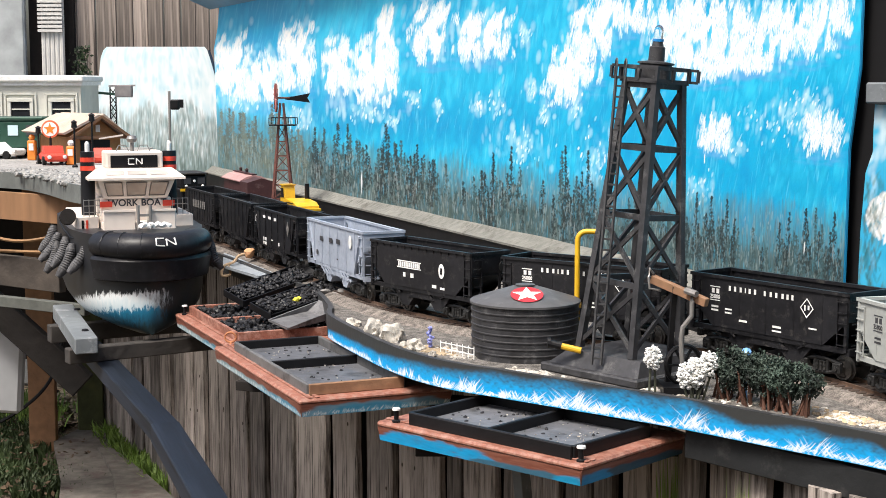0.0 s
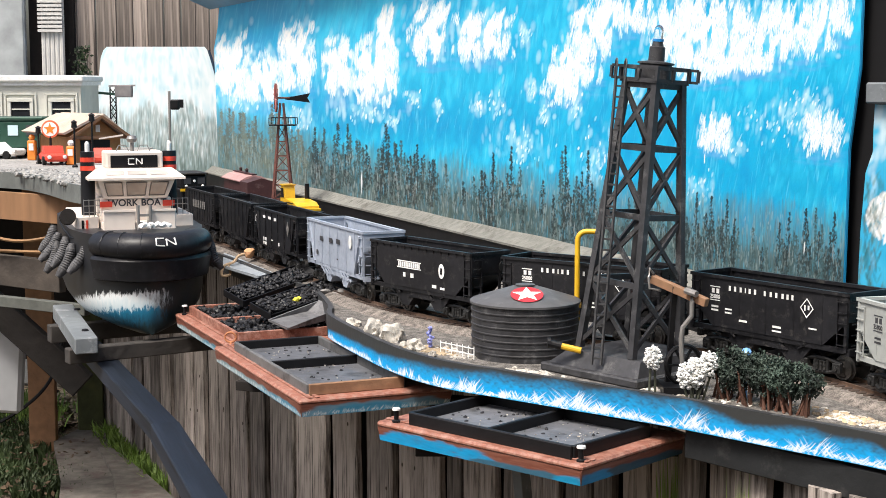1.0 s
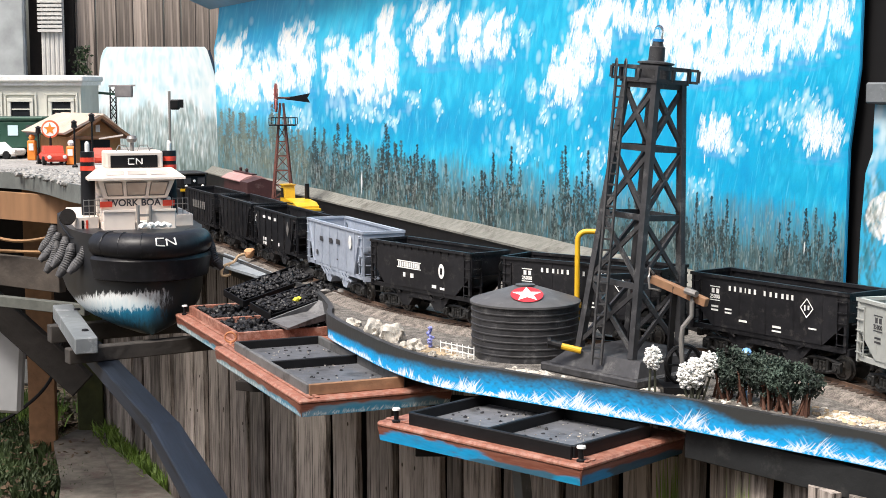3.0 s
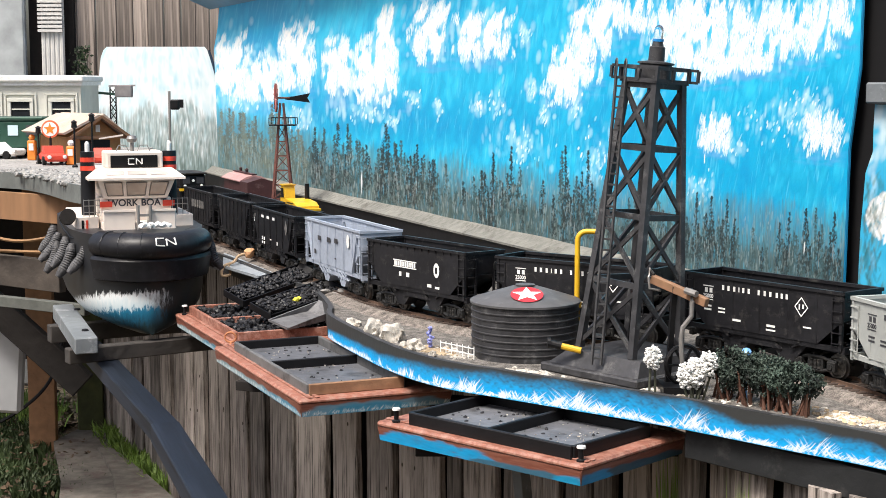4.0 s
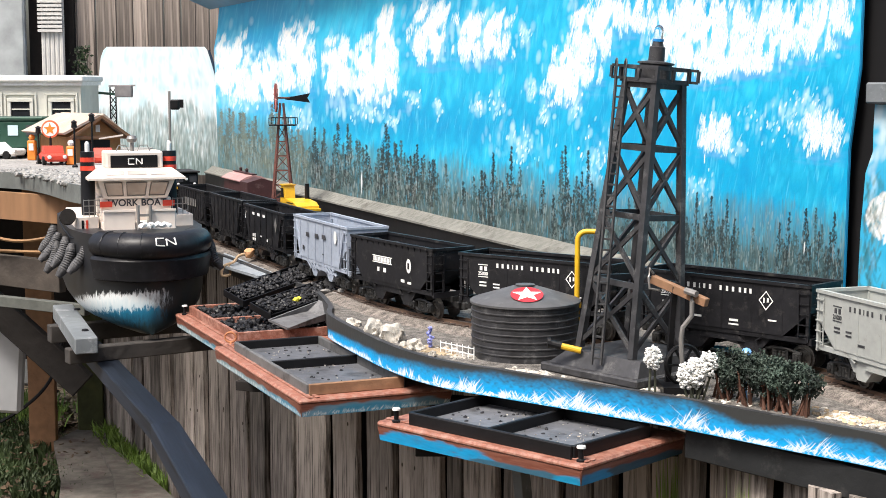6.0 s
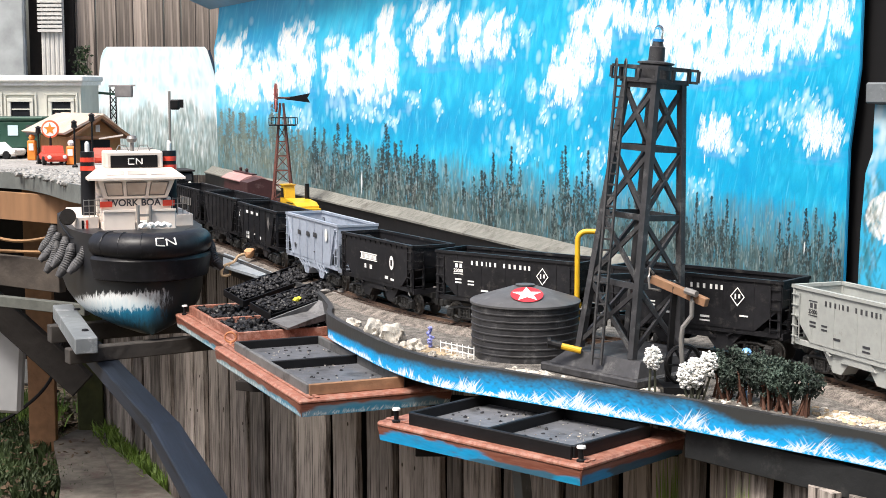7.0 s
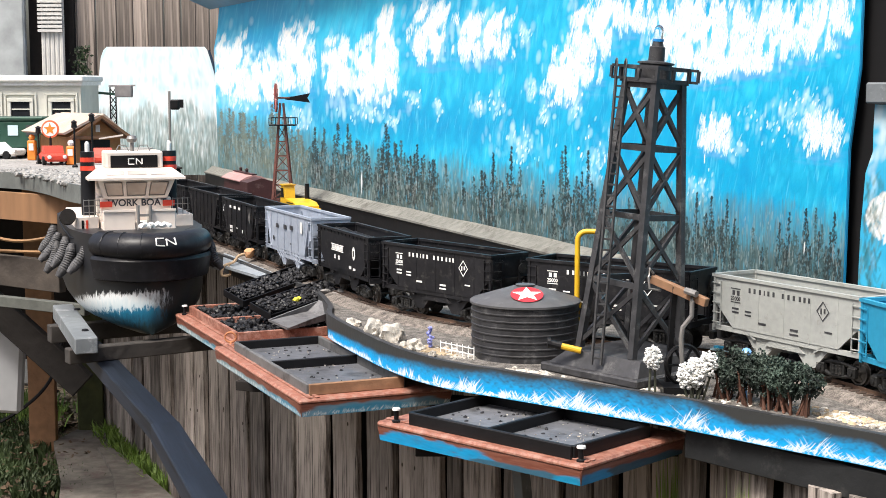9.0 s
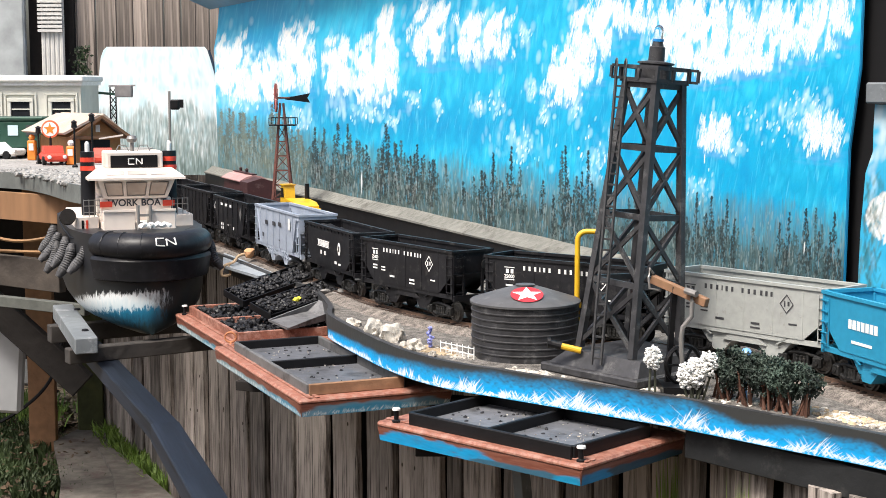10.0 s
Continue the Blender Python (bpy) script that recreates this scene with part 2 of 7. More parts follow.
# ---- ground, fence, deck, backdrop ----
GROUND_Z = -1.1
bm = bmesh.new()
bmesh.ops.create_grid(bm, x_segments=60, y_segments=60, size=6.0)
for v in bm.verts:
    v.co.z = 0.03 * noise.noise(v.co * 1.5)
    v.co.y += 5.0
    v.co.x -= 0.5
far = [bm.verts.new(p) for p in ((-300, -300, -0.03), (300, -300, -0.03), (300, 300, -0.03), (-300, 300, -0.03))]
bm.faces.new(far)
tagged(part("ground", bm, SOIL, m=pose(0, 0, GROUND_Z)), "bare brown yard soil with patches of grass", "ground", kind="structure")

# fence below the deck
FENCE_A, FENCE_B = Vector((-1.70, 6.97, 0)), Vector((0.66, 2.162, 0))
fence = thing("fence", "weathered brown vertical-board fence under the railway deck", "fence", kind="structure")
rnd = random.Random(4)
fm = between(FENCE_A, FENCE_B)
length = (FENCE_B - FENCE_A).length
x = 0.0
while x < length:
    w = rnd.uniform(0.8, 1.2) * (0.175 - 0.095 * x / length)
    bm = bmesh.new()
    n = 14
    cut = [(0.0022 * noise.noise(Vector((x * 9, k * 0.9, 0))), w - rnd.uniform(0.010, 0.020) + 0.0022 * noise.noise(Vector((x * 9, k * 0.9, 5)))) for k in range(n + 1)]
    low, top_ = GROUND_Z - 0.02, -0.11
    rows = [[bm.verts.new((px_, py_, low + (top_ - low) * k / n)) for px_, py_ in ((cut[k][0], 0.008), (cut[k][0], -0.007), (cut[k][0] + 0.004, -0.010), (cut[k][1] - 0.004, -0.010), (cut[k][1], -0.007), (cut[k][1], 0.008))] for k in range(n + 1)]
    for a, b in zip(rows, rows[1:]):
        for k in range(6):
            bm.faces.new((a[k], a[(k + 1) % 6], b[(k + 1) % 6], b[k]))
    bm.faces.new(rows[0])
    bm.faces.new(rows[-1][::-1])
    for k in range(rnd.randint(0, 2)):      # knots
        kz, kx = rnd.uniform(-0.75, -0.16), rnd.uniform(0.25, 0.7) * w
        lathe(bm, [(0.0, -0.0095), (0.0028, -0.0095), (0.0034, -0.0112), (0.002, -0.0110), (0.0, -0.0106)], 8, pose(kx, 0, kz) @ Matrix.Diagonal((1, 1, 1.7, 1)) @ pose(0, 0, 0, 90, 0, 0) @ Matrix.Diagonal((1, 1, -1, 1)), 1)
    part("board", bm, (FENCE, KNOT), fence, m=fm @ pose(x, rnd.choice((-0.008, 0.006)) + rnd.uniform(-0.006, 0.006), 0, 0, rnd.uniform(-0.5, 0.5), 0))
    x += w
bm = bmesh.new()
for z in (-0.35, -0.95):
    box(bm, 0, length, 0.012, 0.05, z - 0.04, z + 0.04, fm)
part("rail", bm, TIMBER_DARK, fence)
# added dark boards that put shade into the gaps of the fence
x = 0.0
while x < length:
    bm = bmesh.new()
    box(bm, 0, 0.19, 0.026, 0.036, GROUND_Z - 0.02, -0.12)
    part("backing_board", bm, TIMBER_DARK, fence, "added dark board that shades the fence gaps", m=fm @ pose(x, 0, 0))
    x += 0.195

# deck: its front edge, then back along the backdrop
EDGE = [(-1.35, 6.3), (-1.22, 5.75), (-1.02, 5.2), (-0.70, 4.60), (-0.475, 4.10), (-0.335, 3.80), (-0.268, 3.52), (-0.253, 3.36), (-0.163, 3.114), (-0.073, 2.912), (0.017, 2.785), (0.122, 2.697), (0.277, 2.569), (0.401, 2.465), (0.557, 2.309), (0.674, 2.192), (0.80, 2.02), (0.90, 1.80), (1.0, 1.5)]
edge = spline(EDGE, 10)
deck = thing("deck", "gravel-covered timber railway deck with a dark painted edge", "deck", kind="structure")
bm = bmesh.new()
poly = [tuple(p) for p in edge] + [(1.35, 1.45), (-1.25, 7.75), (-1.6, 7.75)]
prism(bm, poly, "z", -0.05, -0.018)
part("deck_top", bm, DECK, deck)
# fascia with painted surf
bm = bmesh.new()
na = len(edge)
normals = []
for i in range(na):
    t = edge[min(i + 1, na - 1)] - edge[max(i - 1, 0)]
    t = t / np.linalg.norm(t)
    normals.append((t[1], -t[0]))
inner_t, inner_b, outer_t, outer_b = [], [], [], []
for i in range(na):
    (px_, py_), (nx, ny) = edge[i], normals[i]
    inner_t.append((px_, py_, -0.006)); inner_b.append((px_, py_, -0.059))
    outer_t.append((px_ + nx * 0.012, py_ + ny * 0.012, -0.006)); outer_b.append((px_ + nx * 0.012, py_ + ny * 0.012, -0.059))
rows4 = [[bm.verts.new(p) for p in r] for r in (inner_t, outer_t, outer_b, inner_b)]
for k in range(4):
    a, b = rows4[k], rows4[(k + 1) % 4]
    for i in range(na - 1):
        bm.faces.new((a[i], a[i + 1], b[i + 1], b[i]))
FASCIA = mat("black_painted_fascia", (0.035, 0.036, 0.038), 0.5, 0.3, 40, 0.1, dirt=(0.09, 0.09, 0.09), dirt_amount=0.1)
part("fascia", bm, FASCIA, deck, "dark fascia board with painted blue and white surf")

# roadbed and track
ss = [-0.54 + i * 0.04 for i in range(126)]
bm = bmesh.new()
sweep(bm, ss, [(-0.085, -0.019), (-0.055, -0.008), (0.055, -0.008), (0.085, -0.019)])
tagged(part("roadbed", bm, BALLAST), "low grey-brown gravel roadbed under the track", "roadbed", kind="structure")
track = thing("track", "single garden railway track with brown sleepers and rusty rails", "track", kind="structure")
for o in (-0.0225, 0.0225):
    bm = bmesh.new()
    sweep(bm, ss, [(o - 0.0035, -0.008), (o - 0.0012, -0.006), (o - 0.0012, -0.003), (o - 0.0018, 0), (o + 0.0018, 0), (o + 0.0012, -0.003), (o + 0.0012, -0.006), (o + 0.0035, -0.008)])
    part("rail", bm, RAIL, track)
bm = bmesh.new()
box(bm, -0.0055, 0.0055, -0.041, 0.041, -0.0105, -0.0055, bevel=0.001)
tie = part("sleeper", bm, TIE, track)
s = -0.50
first = True
while s < 4.45:
    m = between(on_line(s), on_line(s + 0.01))
    if first:
        tie.matrix_basis = m
        first = False
    else:
        piece("sleeper", tie.data, track, m)
    s += 0.0205

# painted backdrop
ONE = Matrix.Identity(4)
BACK_O, BACK_D = Vector((-1.142, 7.437, 0)), Vector((0.379, -0.925, 0)).normalized()
BM = between(BACK_O, BACK_O + BACK_D)     # x along the panel, -y faces the railway, z up
# ---- brush painting: strokes laid on a canvas of coloured cells ----
def plain(name, c, v=0.15):
    return mat(name, c, 0.5, v, 30, 0.0)


class Canvas:
    def __init__(self, nx, nz, base):
        self.c = np.tile(np.array(base, float), (nz, nx, 1))
        self.nx, self.nz = nx, nz

    def stroke(self, x, z, w, h, lean, colour, alpha, hard=0.35):
        """A soft-ended stroke about (x, z) in cells, w wide and h long, leaning by lean cells for each cell of height."""
        r = int(w / 2 + abs(lean) * h / 2 + 2)
        x0, x1 = max(0, int(x) - r), min(self.nx, int(x) + r + 1)
        z0, z1 = max(0, int(z - h / 2) - 1), min(self.nz, int(z + h / 2) + 2)
        if x0 >= x1 or z0 >= z1:
            return
        dz = (np.arange(z0, z1) - z)[:, None] / (h / 2)
        dx = (np.arange(x0, x1)[None, :] - x - (np.arange(z0, z1)[:, None] - z) * lean) / (w / 2)
        d = dx * dx + dz * dz
        a = np.clip((1.0 - d) / hard, 0, 1) * alpha
        self.c[z0:z1, x0:x1] += (np.array(colour) - self.c[z0:z1, x0:x1]) * a[:, :, None]


def paint_material():
    m = bpy.data.materials.new("brushed_paint")
    m.use_nodes = True
    nt = m.node_tree
    b = nt.nodes["Principled BSDF"]
    at = nt.nodes.new("ShaderNodeAttribute")
    at.attribute_name = "paint"
    nt.links.new(at.outputs["Color"], b.inputs["Base Color"])
    b.inputs["Roughness"].default_value = 0.45
    b.inputs["Specular IOR Level"].default_value = 0.3
    co = nt.nodes.new("ShaderNodeTexCoord")
    n = nt.nodes.new("ShaderNodeTexNoise")
    n.inputs["Scale"].default_value = 90
    n.inputs["Detail"].default_value = 4
    nt.links.new(co.outputs["Object"], n.inputs["Vector"])
    bp = nt.nodes.new("ShaderNodeBump")
    bp.inputs["Strength"].default_value = 0.12
    bp.inputs["Distance"].default_value = 0.003
    nt.links.new(n.outputs[0], bp.inputs["Height"])
    nt.links.new(bp.outputs[0], b.inputs["Normal"])
    return m


PAINT = paint_material()


def painted_sheet(name, canvas, place, parent, label):
    """A sheet of cells, place(i, j) giving the point of the corner in column i and row j."""
    nx, nz = canvas.nx, canvas.nz
    verts = [tuple(place(i, j)) for j in range(nz) for i in range(nx)]
    faces = [(j * nx + i, j * nx + i + 1, (j + 1) * nx + i + 1, (j + 1) * nx + i) for j in range(nz - 1) for i in range(nx - 1)]
    me = bpy.data.meshes.new(name)
    me.from_pydata(verts, [], faces)
    col = me.color_attributes.new("paint", "FLOAT_COLOR", "POINT")
    rgba = np.ones((nz * nx, 4), np.float32)
    rgba[:, :3] = np.clip(canvas.c.reshape(-1, 3), 0, 0.85)
    col.data.foreach_set("color", rgba.ravel())
    me.materials.append(PAINT)
    ob = new(name, me)
    ob.parent = parent
    if label:
        ob["label"] = label
    return ob


backdrop = thing("backdrop", "large painted sky and spruce forest backdrop board", "backdrop", BM, kind="structure")
bm = bmesh.new()
RIM = [(0.02, 0.06), (5.03, 0.06), (5.035, 0.40), (5.06, 0.55), (5.065, 0.92), (0.10, 0.92), (0.05, 0.80), (-0.04, 0.70), (0.0, 0.4)]
prism(bm, RIM, "y", 0.001, 0.005)
part("board", bm, mat("board_blue", (0.01, 0.22, 0.45), 0.5, 0.2, 20, 0.1), backdrop)

# the painter's strokes stay alike to the eye from the layout's front: columns are spaced by bearing
NX, NZ, Z0, Z1 = 1130, 430, 0.06, 0.92
BEAR0, BEAR1 = -0.1521, 0.2785


def along(i):
    r = BEAR0 + (BEAR1 - BEAR0) * i / (NX - 1)
    return (r * BACK_O.y - BACK_O.x) / (BACK_D.x - r * BACK_D.y)


def column(u):
    x, y = BACK_O.x + u * BACK_D.x, BACK_O.y + u * BACK_D.y
    return (x / y - BEAR0) / (BEAR1 - BEAR0) * (NX - 1)


def rowz(z):
    return (z - Z0) / (Z1 - Z0) * (NZ - 1)


def tall_of(i, k):
    """k columns' worth of height, in rows, at column i."""
    y = BACK_O.y + along(i) * BACK_D.y
    return k * y * (BEAR1 - BEAR0) / NX / (Z1 - Z0) * NZ


rnd = random.Random(11)
cv = Canvas(NX, NZ, (0.004, 0.36, 0.63))
zz = np.linspace(Z0, Z1, NZ)[:, None, None]
for z_lo, z_hi, col in ((0.34, 0.62, (0.005, 0.38, 0.65)), (0.62, 0.95, (0.004, 0.30, 0.58))):
    k = np.clip((zz - z_lo) / (z_hi - z_lo), 0, 1)
    cv.c += (np.array(col) - cv.c) * k * 0.8
for k in range(5200):      # ground tone in broad strokes
    i, z = rnd.uniform(0, NX), rnd.uniform(0.22, 0.92)
    tone = noise.noise(Vector((i * 0.006, z * 6, 1))) + rnd.uniform(-0.3, 0.3)
    col = (0.035, 0.54, 0.78) if tone > 0.12 else (0.003, 0.28, 0.57) if tone < -0.15 else (0.006, 0.39, 0.66)
    cv.stroke(i, rowz(z), rnd.uniform(6, 16), tall_of(i, rnd.uniform(20, 60)), rnd.uniform(-0.1, 0.25) / tall_of(i, 1), col, rnd.uniform(0.15, 0.4), 1.0)
CLOUDS = [(0.379, 0.608, 0.393, 0.156), (0.93, 0.542, 0.319, 0.115), (1.455, 0.638, 0.257, 0.138), (1.993, 0.59, 0.183, 0.117), (2.508, 0.696, 0.096, 0.116), (2.403, 0.566, 0.266, 0.115),
          (2.907, 0.693, 0.166, 0.097), (3.331, 0.667, 0.222, 0.079), (3.911, 0.577, 0.152, 0.061), (4.008, 0.67, 0.135, 0.077), (4.166, 0.687, 0.153, 0.046), (4.389, 0.635, 0.111, 0.089),
          (4.53, 0.651, 0.132, 0.067), (4.704, 0.627, 0.134, 0.072), (4.851, 0.631, 0.128, 0.061), (4.959, 0.649, 0.074, 0.045), (4.654, 0.567, 0.127, 0.024), (4.499, 0.574, 0.112, 0.047),
          (4.588, 0.417, 0.067, 0.041), (4.957, 0.429, 0.067, 0.046), (3.855, 0.522, 0.111, 0.05)]
WISPS = [(4.84, 0.449, 0.133, 0.041), (4.904, 0.483, 0.082, 0.031), (4.651, 0.388, 0.06, 0.019), (3.926, 0.467, 0.038, 0.038), (3.669, 0.507, 0.035, 0.022), (3.746, 0.444, 0.045, 0.033),
         (2.786, 0.476, 0.062, 0.022), (2.993, 0.451, 0.038, 0.023), (3.304, 0.459, 0.05, 0.025), (3.434, 0.465, 0.059, 0.032), (2.583, 0.397, 0.066, 0.017), (1.462, 0.388, 0.242, 0.046),
         (2.261, 0.42, 0.28, 0.029), (4.521, 0.285, 0.069, 0.038), (4.212, 0.502, 0.082, 0.04), (3.613, 0.662, 0.051, 0.025), (0.5, 0.43, 0.35, 0.04), (4.05, 0.33, 0.10, 0.07), (3.6, 0.35, 0.15, 0.05)]
WHITE_P, PALE_P, SOFT_P, HAZE_P = (0.82, 0.82, 0.81), (0.50, 0.71, 0.78), (0.13, 0.52, 0.72), (0.10, 0.34, 0.66)
for k in range(2600):      # dry-brush streaks
    i = rnd.uniform(0, NX)
    z = rnd.uniform(0.26, 0.90)
    pale = rnd.random() < 0.6
    cv.stroke(i, rowz(z), rnd.uniform(1.2, 3.2), tall_of(i, rnd.uniform(14, 52)), rnd.uniform(-0.05, 0.22) / tall_of(i, 1), (0.20, 0.62, 0.80) if pale else (0.003, 0.27, 0.56), rnd.uniform(0.08, 0.28), 0.9)
for cu, cz, ru, rz in CLOUDS:      # shade below, then a soft veil, then the white
    ci, cr = column(cu), rowz(cz)
    ri, rr_ = (column(min(cu + ru, 5.03)) - column(max(cu - ru, 0.02))) / 2, rz / (Z1 - Z0) * NZ
    for k in range(int(25 + ri * 0.8)):
        i = ci + rnd.gauss(0.1, 0.55) * ri
        cv.stroke(i, cr - rr_ * rnd.uniform(0.7, 1.35), rnd.uniform(14, 34), tall_of(i, rnd.uniform(5, 11)), rnd.uniform(-0.6, 0.6), HAZE_P, 0.22, 1.0)
for cu, cz, ru, rz in CLOUDS + WISPS:
    ci, cr = column(cu), rowz(cz)
    ri, rr_ = (column(min(cu + ru, 5.03)) - column(max(cu - ru, 0.02))) / 2, rz / (Z1 - Z0) * NZ
    for k in range(int(8 + ri * rr_ * 0.08)):
        i, r = ci + rnd.gauss(0, 0.55) * ri, cr + rnd.gauss(0, 0.55) * rr_
        cv.stroke(i, r, rnd.uniform(4, 12), tall_of(i, rnd.uniform(12, 34)), rnd.uniform(-0.05, 0.12) / tall_of(i, 1), SOFT_P if rnd.random() < 0.6 else PALE_P, rnd.uniform(0.2, 0.5), 0.9)
for cu, cz, ru, rz in CLOUDS:
    ci, cr = column(cu), rowz(cz)
    ri, rr_ = (column(min(cu + ru, 5.03)) - column(max(cu - ru, 0.02))) / 2, rz / (Z1 - Z0) * NZ
    for k in range(int(200 + ri * rr_ * 1.05)):
        a, q = rnd.uniform(0, 6.283), rnd.random() ** 0.52
        rag = 1 + 0.42 * noise.noise(Vector((cu * 9 + math.cos(a) * 2.5, cz * 9 + math.sin(a) * 2.5, 0)))
        ca, sa = math.cos(a), math.sin(a)
        i, r = ci + ri * q * rag * math.copysign(abs(ca) ** 0.62, ca) * 0.96, cr + rr_ * q * rag * math.copysign(abs(sa) ** 0.62, sa) * 0.92
        comb = noise.noise(Vector((i * 0.09 - r * 0.02, r * 0.035, 3.0)))
        if comb < -0.16 and q > 0.62 or comb < -0.36 or rnd.random() < 0.2 * q:
            continue
        cv.stroke(i, r, rnd.uniform(1.0, 2.2), tall_of(i, rnd.uniform(6, 20)), (rnd.uniform(-0.05, 0.10) + 0.16 * min(1, along(i) / 4.5) * rnd.random()) / tall_of(i, 1), WHITE_P if q < 0.85 or rnd.random() < 0.5 else PALE_P, rnd.uniform(0.35, 0.95) * (1.1 - 0.35 * q), 0.55)
for cu, cz, ru, rz in WISPS:
    ci, cr = column(cu), rowz(cz)
    ri, rr_ = (column(min(cu + ru, 5.03)) - column(max(cu - ru, 0.02))) / 2, rz / (Z1 - Z0) * NZ
    for k in range(int(16 + ri * rr_ * 0.018)):
        i, r = ci + rnd.gauss(0, 0.5) * ri, cr + rnd.gauss(0, 0.6) * rr_
        cv.stroke(i, r, rnd.uniform(2, 4), tall_of(i, rnd.uniform(5, 12)), rnd.uniform(0.0, 0.35) / tall_of(i, 1), PALE_P if rnd.random() < 0.6 else WHITE_P, rnd.uniform(0.35, 0.8), 0.5)
for cu, cz, ru, rz in CLOUDS:      # sky shows between the brush marks
    ci, cr = column(cu), rowz(cz)
    ri, rr_ = (column(min(cu + ru, 5.03)) - column(max(cu - ru, 0.02))) / 2, rz / (Z1 - Z0) * NZ
    for k in range(int(ri * rr_ * 0.16)):
        a, q = rnd.uniform(0, 6.283), rnd.uniform(0.15, 1.05)
        i, r = ci + ri * q * math.cos(a), cr + rr_ * q * math.sin(a)
        cv.stroke(i, r, rnd.uniform(0.9, 1.5), tall_of(i, rnd.uniform(4, 11)), rnd.uniform(-0.02, 0.18) / tall_of(i, 1), (0.12, 0.52, 0.74), rnd.uniform(0.12, 0.5) * q, 0.6)
# forest: misty vertical wash, then spruces
for i in range(NX):
    u = along(i)
    top = 0.275 + 0.13 * max(0, 1 - u / 2.2) + 0.03 * noise.noise(Vector((i * 0.03, 4, 2)))
    k = np.clip(1.5 * (top + 0.02 - zz[:, 0, 0]) / (top - 0.12), 0, 1)[:, None]
    low = np.clip((0.22 - zz[:, 0, 0]) / 0.10, 0, 1)[:, None]
    mist = np.array((0.105, 0.150, 0.142)) * (1 - 0.40 * low * min(1, u / 3.0))
    cv.c[:, i] += (mist * (1 - 0.12 * min(1, u / 2.5)) - cv.c[:, i]) * k * 0.84
for k in range(12000):
    i = rnd.uniform(0, NX)
    u = along(i)
    top = 0.285 + 0.13 * max(0, 1 - u / 2.2) + 0.045 * noise.noise(Vector((i * 0.02, 0, 2)))
    q = rnd.random() ** 1.5
    z = 0.06 + (top - 0.06) * q
    c = rnd.random()
    shade = 1 - 0.4 * (z < 0.2) * min(1, u / 3.5)
    col = (0.17 * shade, 0.20 * shade, 0.185 * shade) if c < 0.30 else (0.075 * shade, 0.155 * shade, 0.155 * shade) if c < 0.55 else (0.095 * shade, 0.12 * shade, 0.09 * shade) if c < 0.78 else (0.045, 0.08, 0.08) if c < 0.95 else (0.26, 0.31, 0.29)
    if q > 0.55 and rnd.random() < 0.5:
        col = (0.06, 0.30, 0.42)
    cv.stroke(i, rowz(z), rnd.uniform(1.8, 5), tall_of(i, rnd.uniform(14, 48)), rnd.uniform(-0.08, 0.08), col, rnd.uniform(0.2, 0.55) * (1 - 0.4 * q), 0.9)
i = 4.0
while i < NX - 6:
    thick = noise.noise(Vector((i * 0.013, 7, 0)))
    tall = rnd.uniform(42, 98) * (1.35 if rnd.random() < 0.2 else 1.0) * (1 + 0.35 * thick)
    u = along(i)
    tall *= 0.72 + 0.28 * min(1, u / 1.8)
    foot = rnd.uniform(0.09, 0.17) + (0.05 if u < 1.5 else 0.0)
    height = tall_of(i, tall)
    f0 = rowz(foot)
    far_ = u < 1.6
    dark = (0.022, 0.034, 0.036) if rnd.random() < 0.72 else (0.045, 0.085, 0.09)
    if far_:
        dark = (0.075, 0.10, 0.085) if rnd.random() < 0.6 else (0.12, 0.15, 0.12)
    cv.stroke(i, f0 + height * 0.5, 1.8, height * 1.05, rnd.uniform(-0.02, 0.02), dark, 0.6, 0.6)
    for k in range(int(tall * 1.1)):
        q = rnd.random()
        spread = (1.3 + 6.8 * q) * (0.7 if tall < 40 else 1.0)
        cv.stroke(i + rnd.gauss(0, 0.5) * spread, f0 + height * (1 - q), rnd.uniform(2.0, 4.2), tall_of(i, rnd.uniform(3, 7)), rnd.uniform(-0.8, 0.8), dark, rnd.uniform(0.45, 0.9), 0.6)
    if rnd.random() < 0.3:
        cv.stroke(i + rnd.uniform(-2, 2), f0 + height * 0.3, 1.8, height * 0.4, 0, (0.42, 0.45, 0.44), 0.45, 0.6)
    i += rnd.uniform(2.6, 6.2) if thick > -0.15 else rnd.uniform(7, 20)
for k in range(2600):
    i = rnd.uniform(0, NX)
    cv.stroke(i, rowz(rnd.uniform(0.09, 0.26)), rnd.uniform(1.0, 1.9), tall_of(i, rnd.uniform(6, 22)), rnd.uniform(-0.05, 0.05), (0.30, 0.36, 0.35) if rnd.random() < 0.75 else (0.04, 0.30, 0.45), rnd.uniform(0.2, 0.5), 0.6)
for u, z, k in ((2.25, 0.165, 48), (4.92, 0.20, 26), (4.55, 0.36, 22)):
    i = column(u)
    cv.stroke(i, rowz(z), 2.2, tall_of(i, k), 0.03, (0.75, 0.77, 0.76), 0.85, 0.5)
# clean cut rim: the board's outline swings at its far end
LEFT_RIM = [(0.06, 0.02), (0.40, 0.0), (0.70, -0.03), (0.80, 0.05), (0.92, 0.10)]


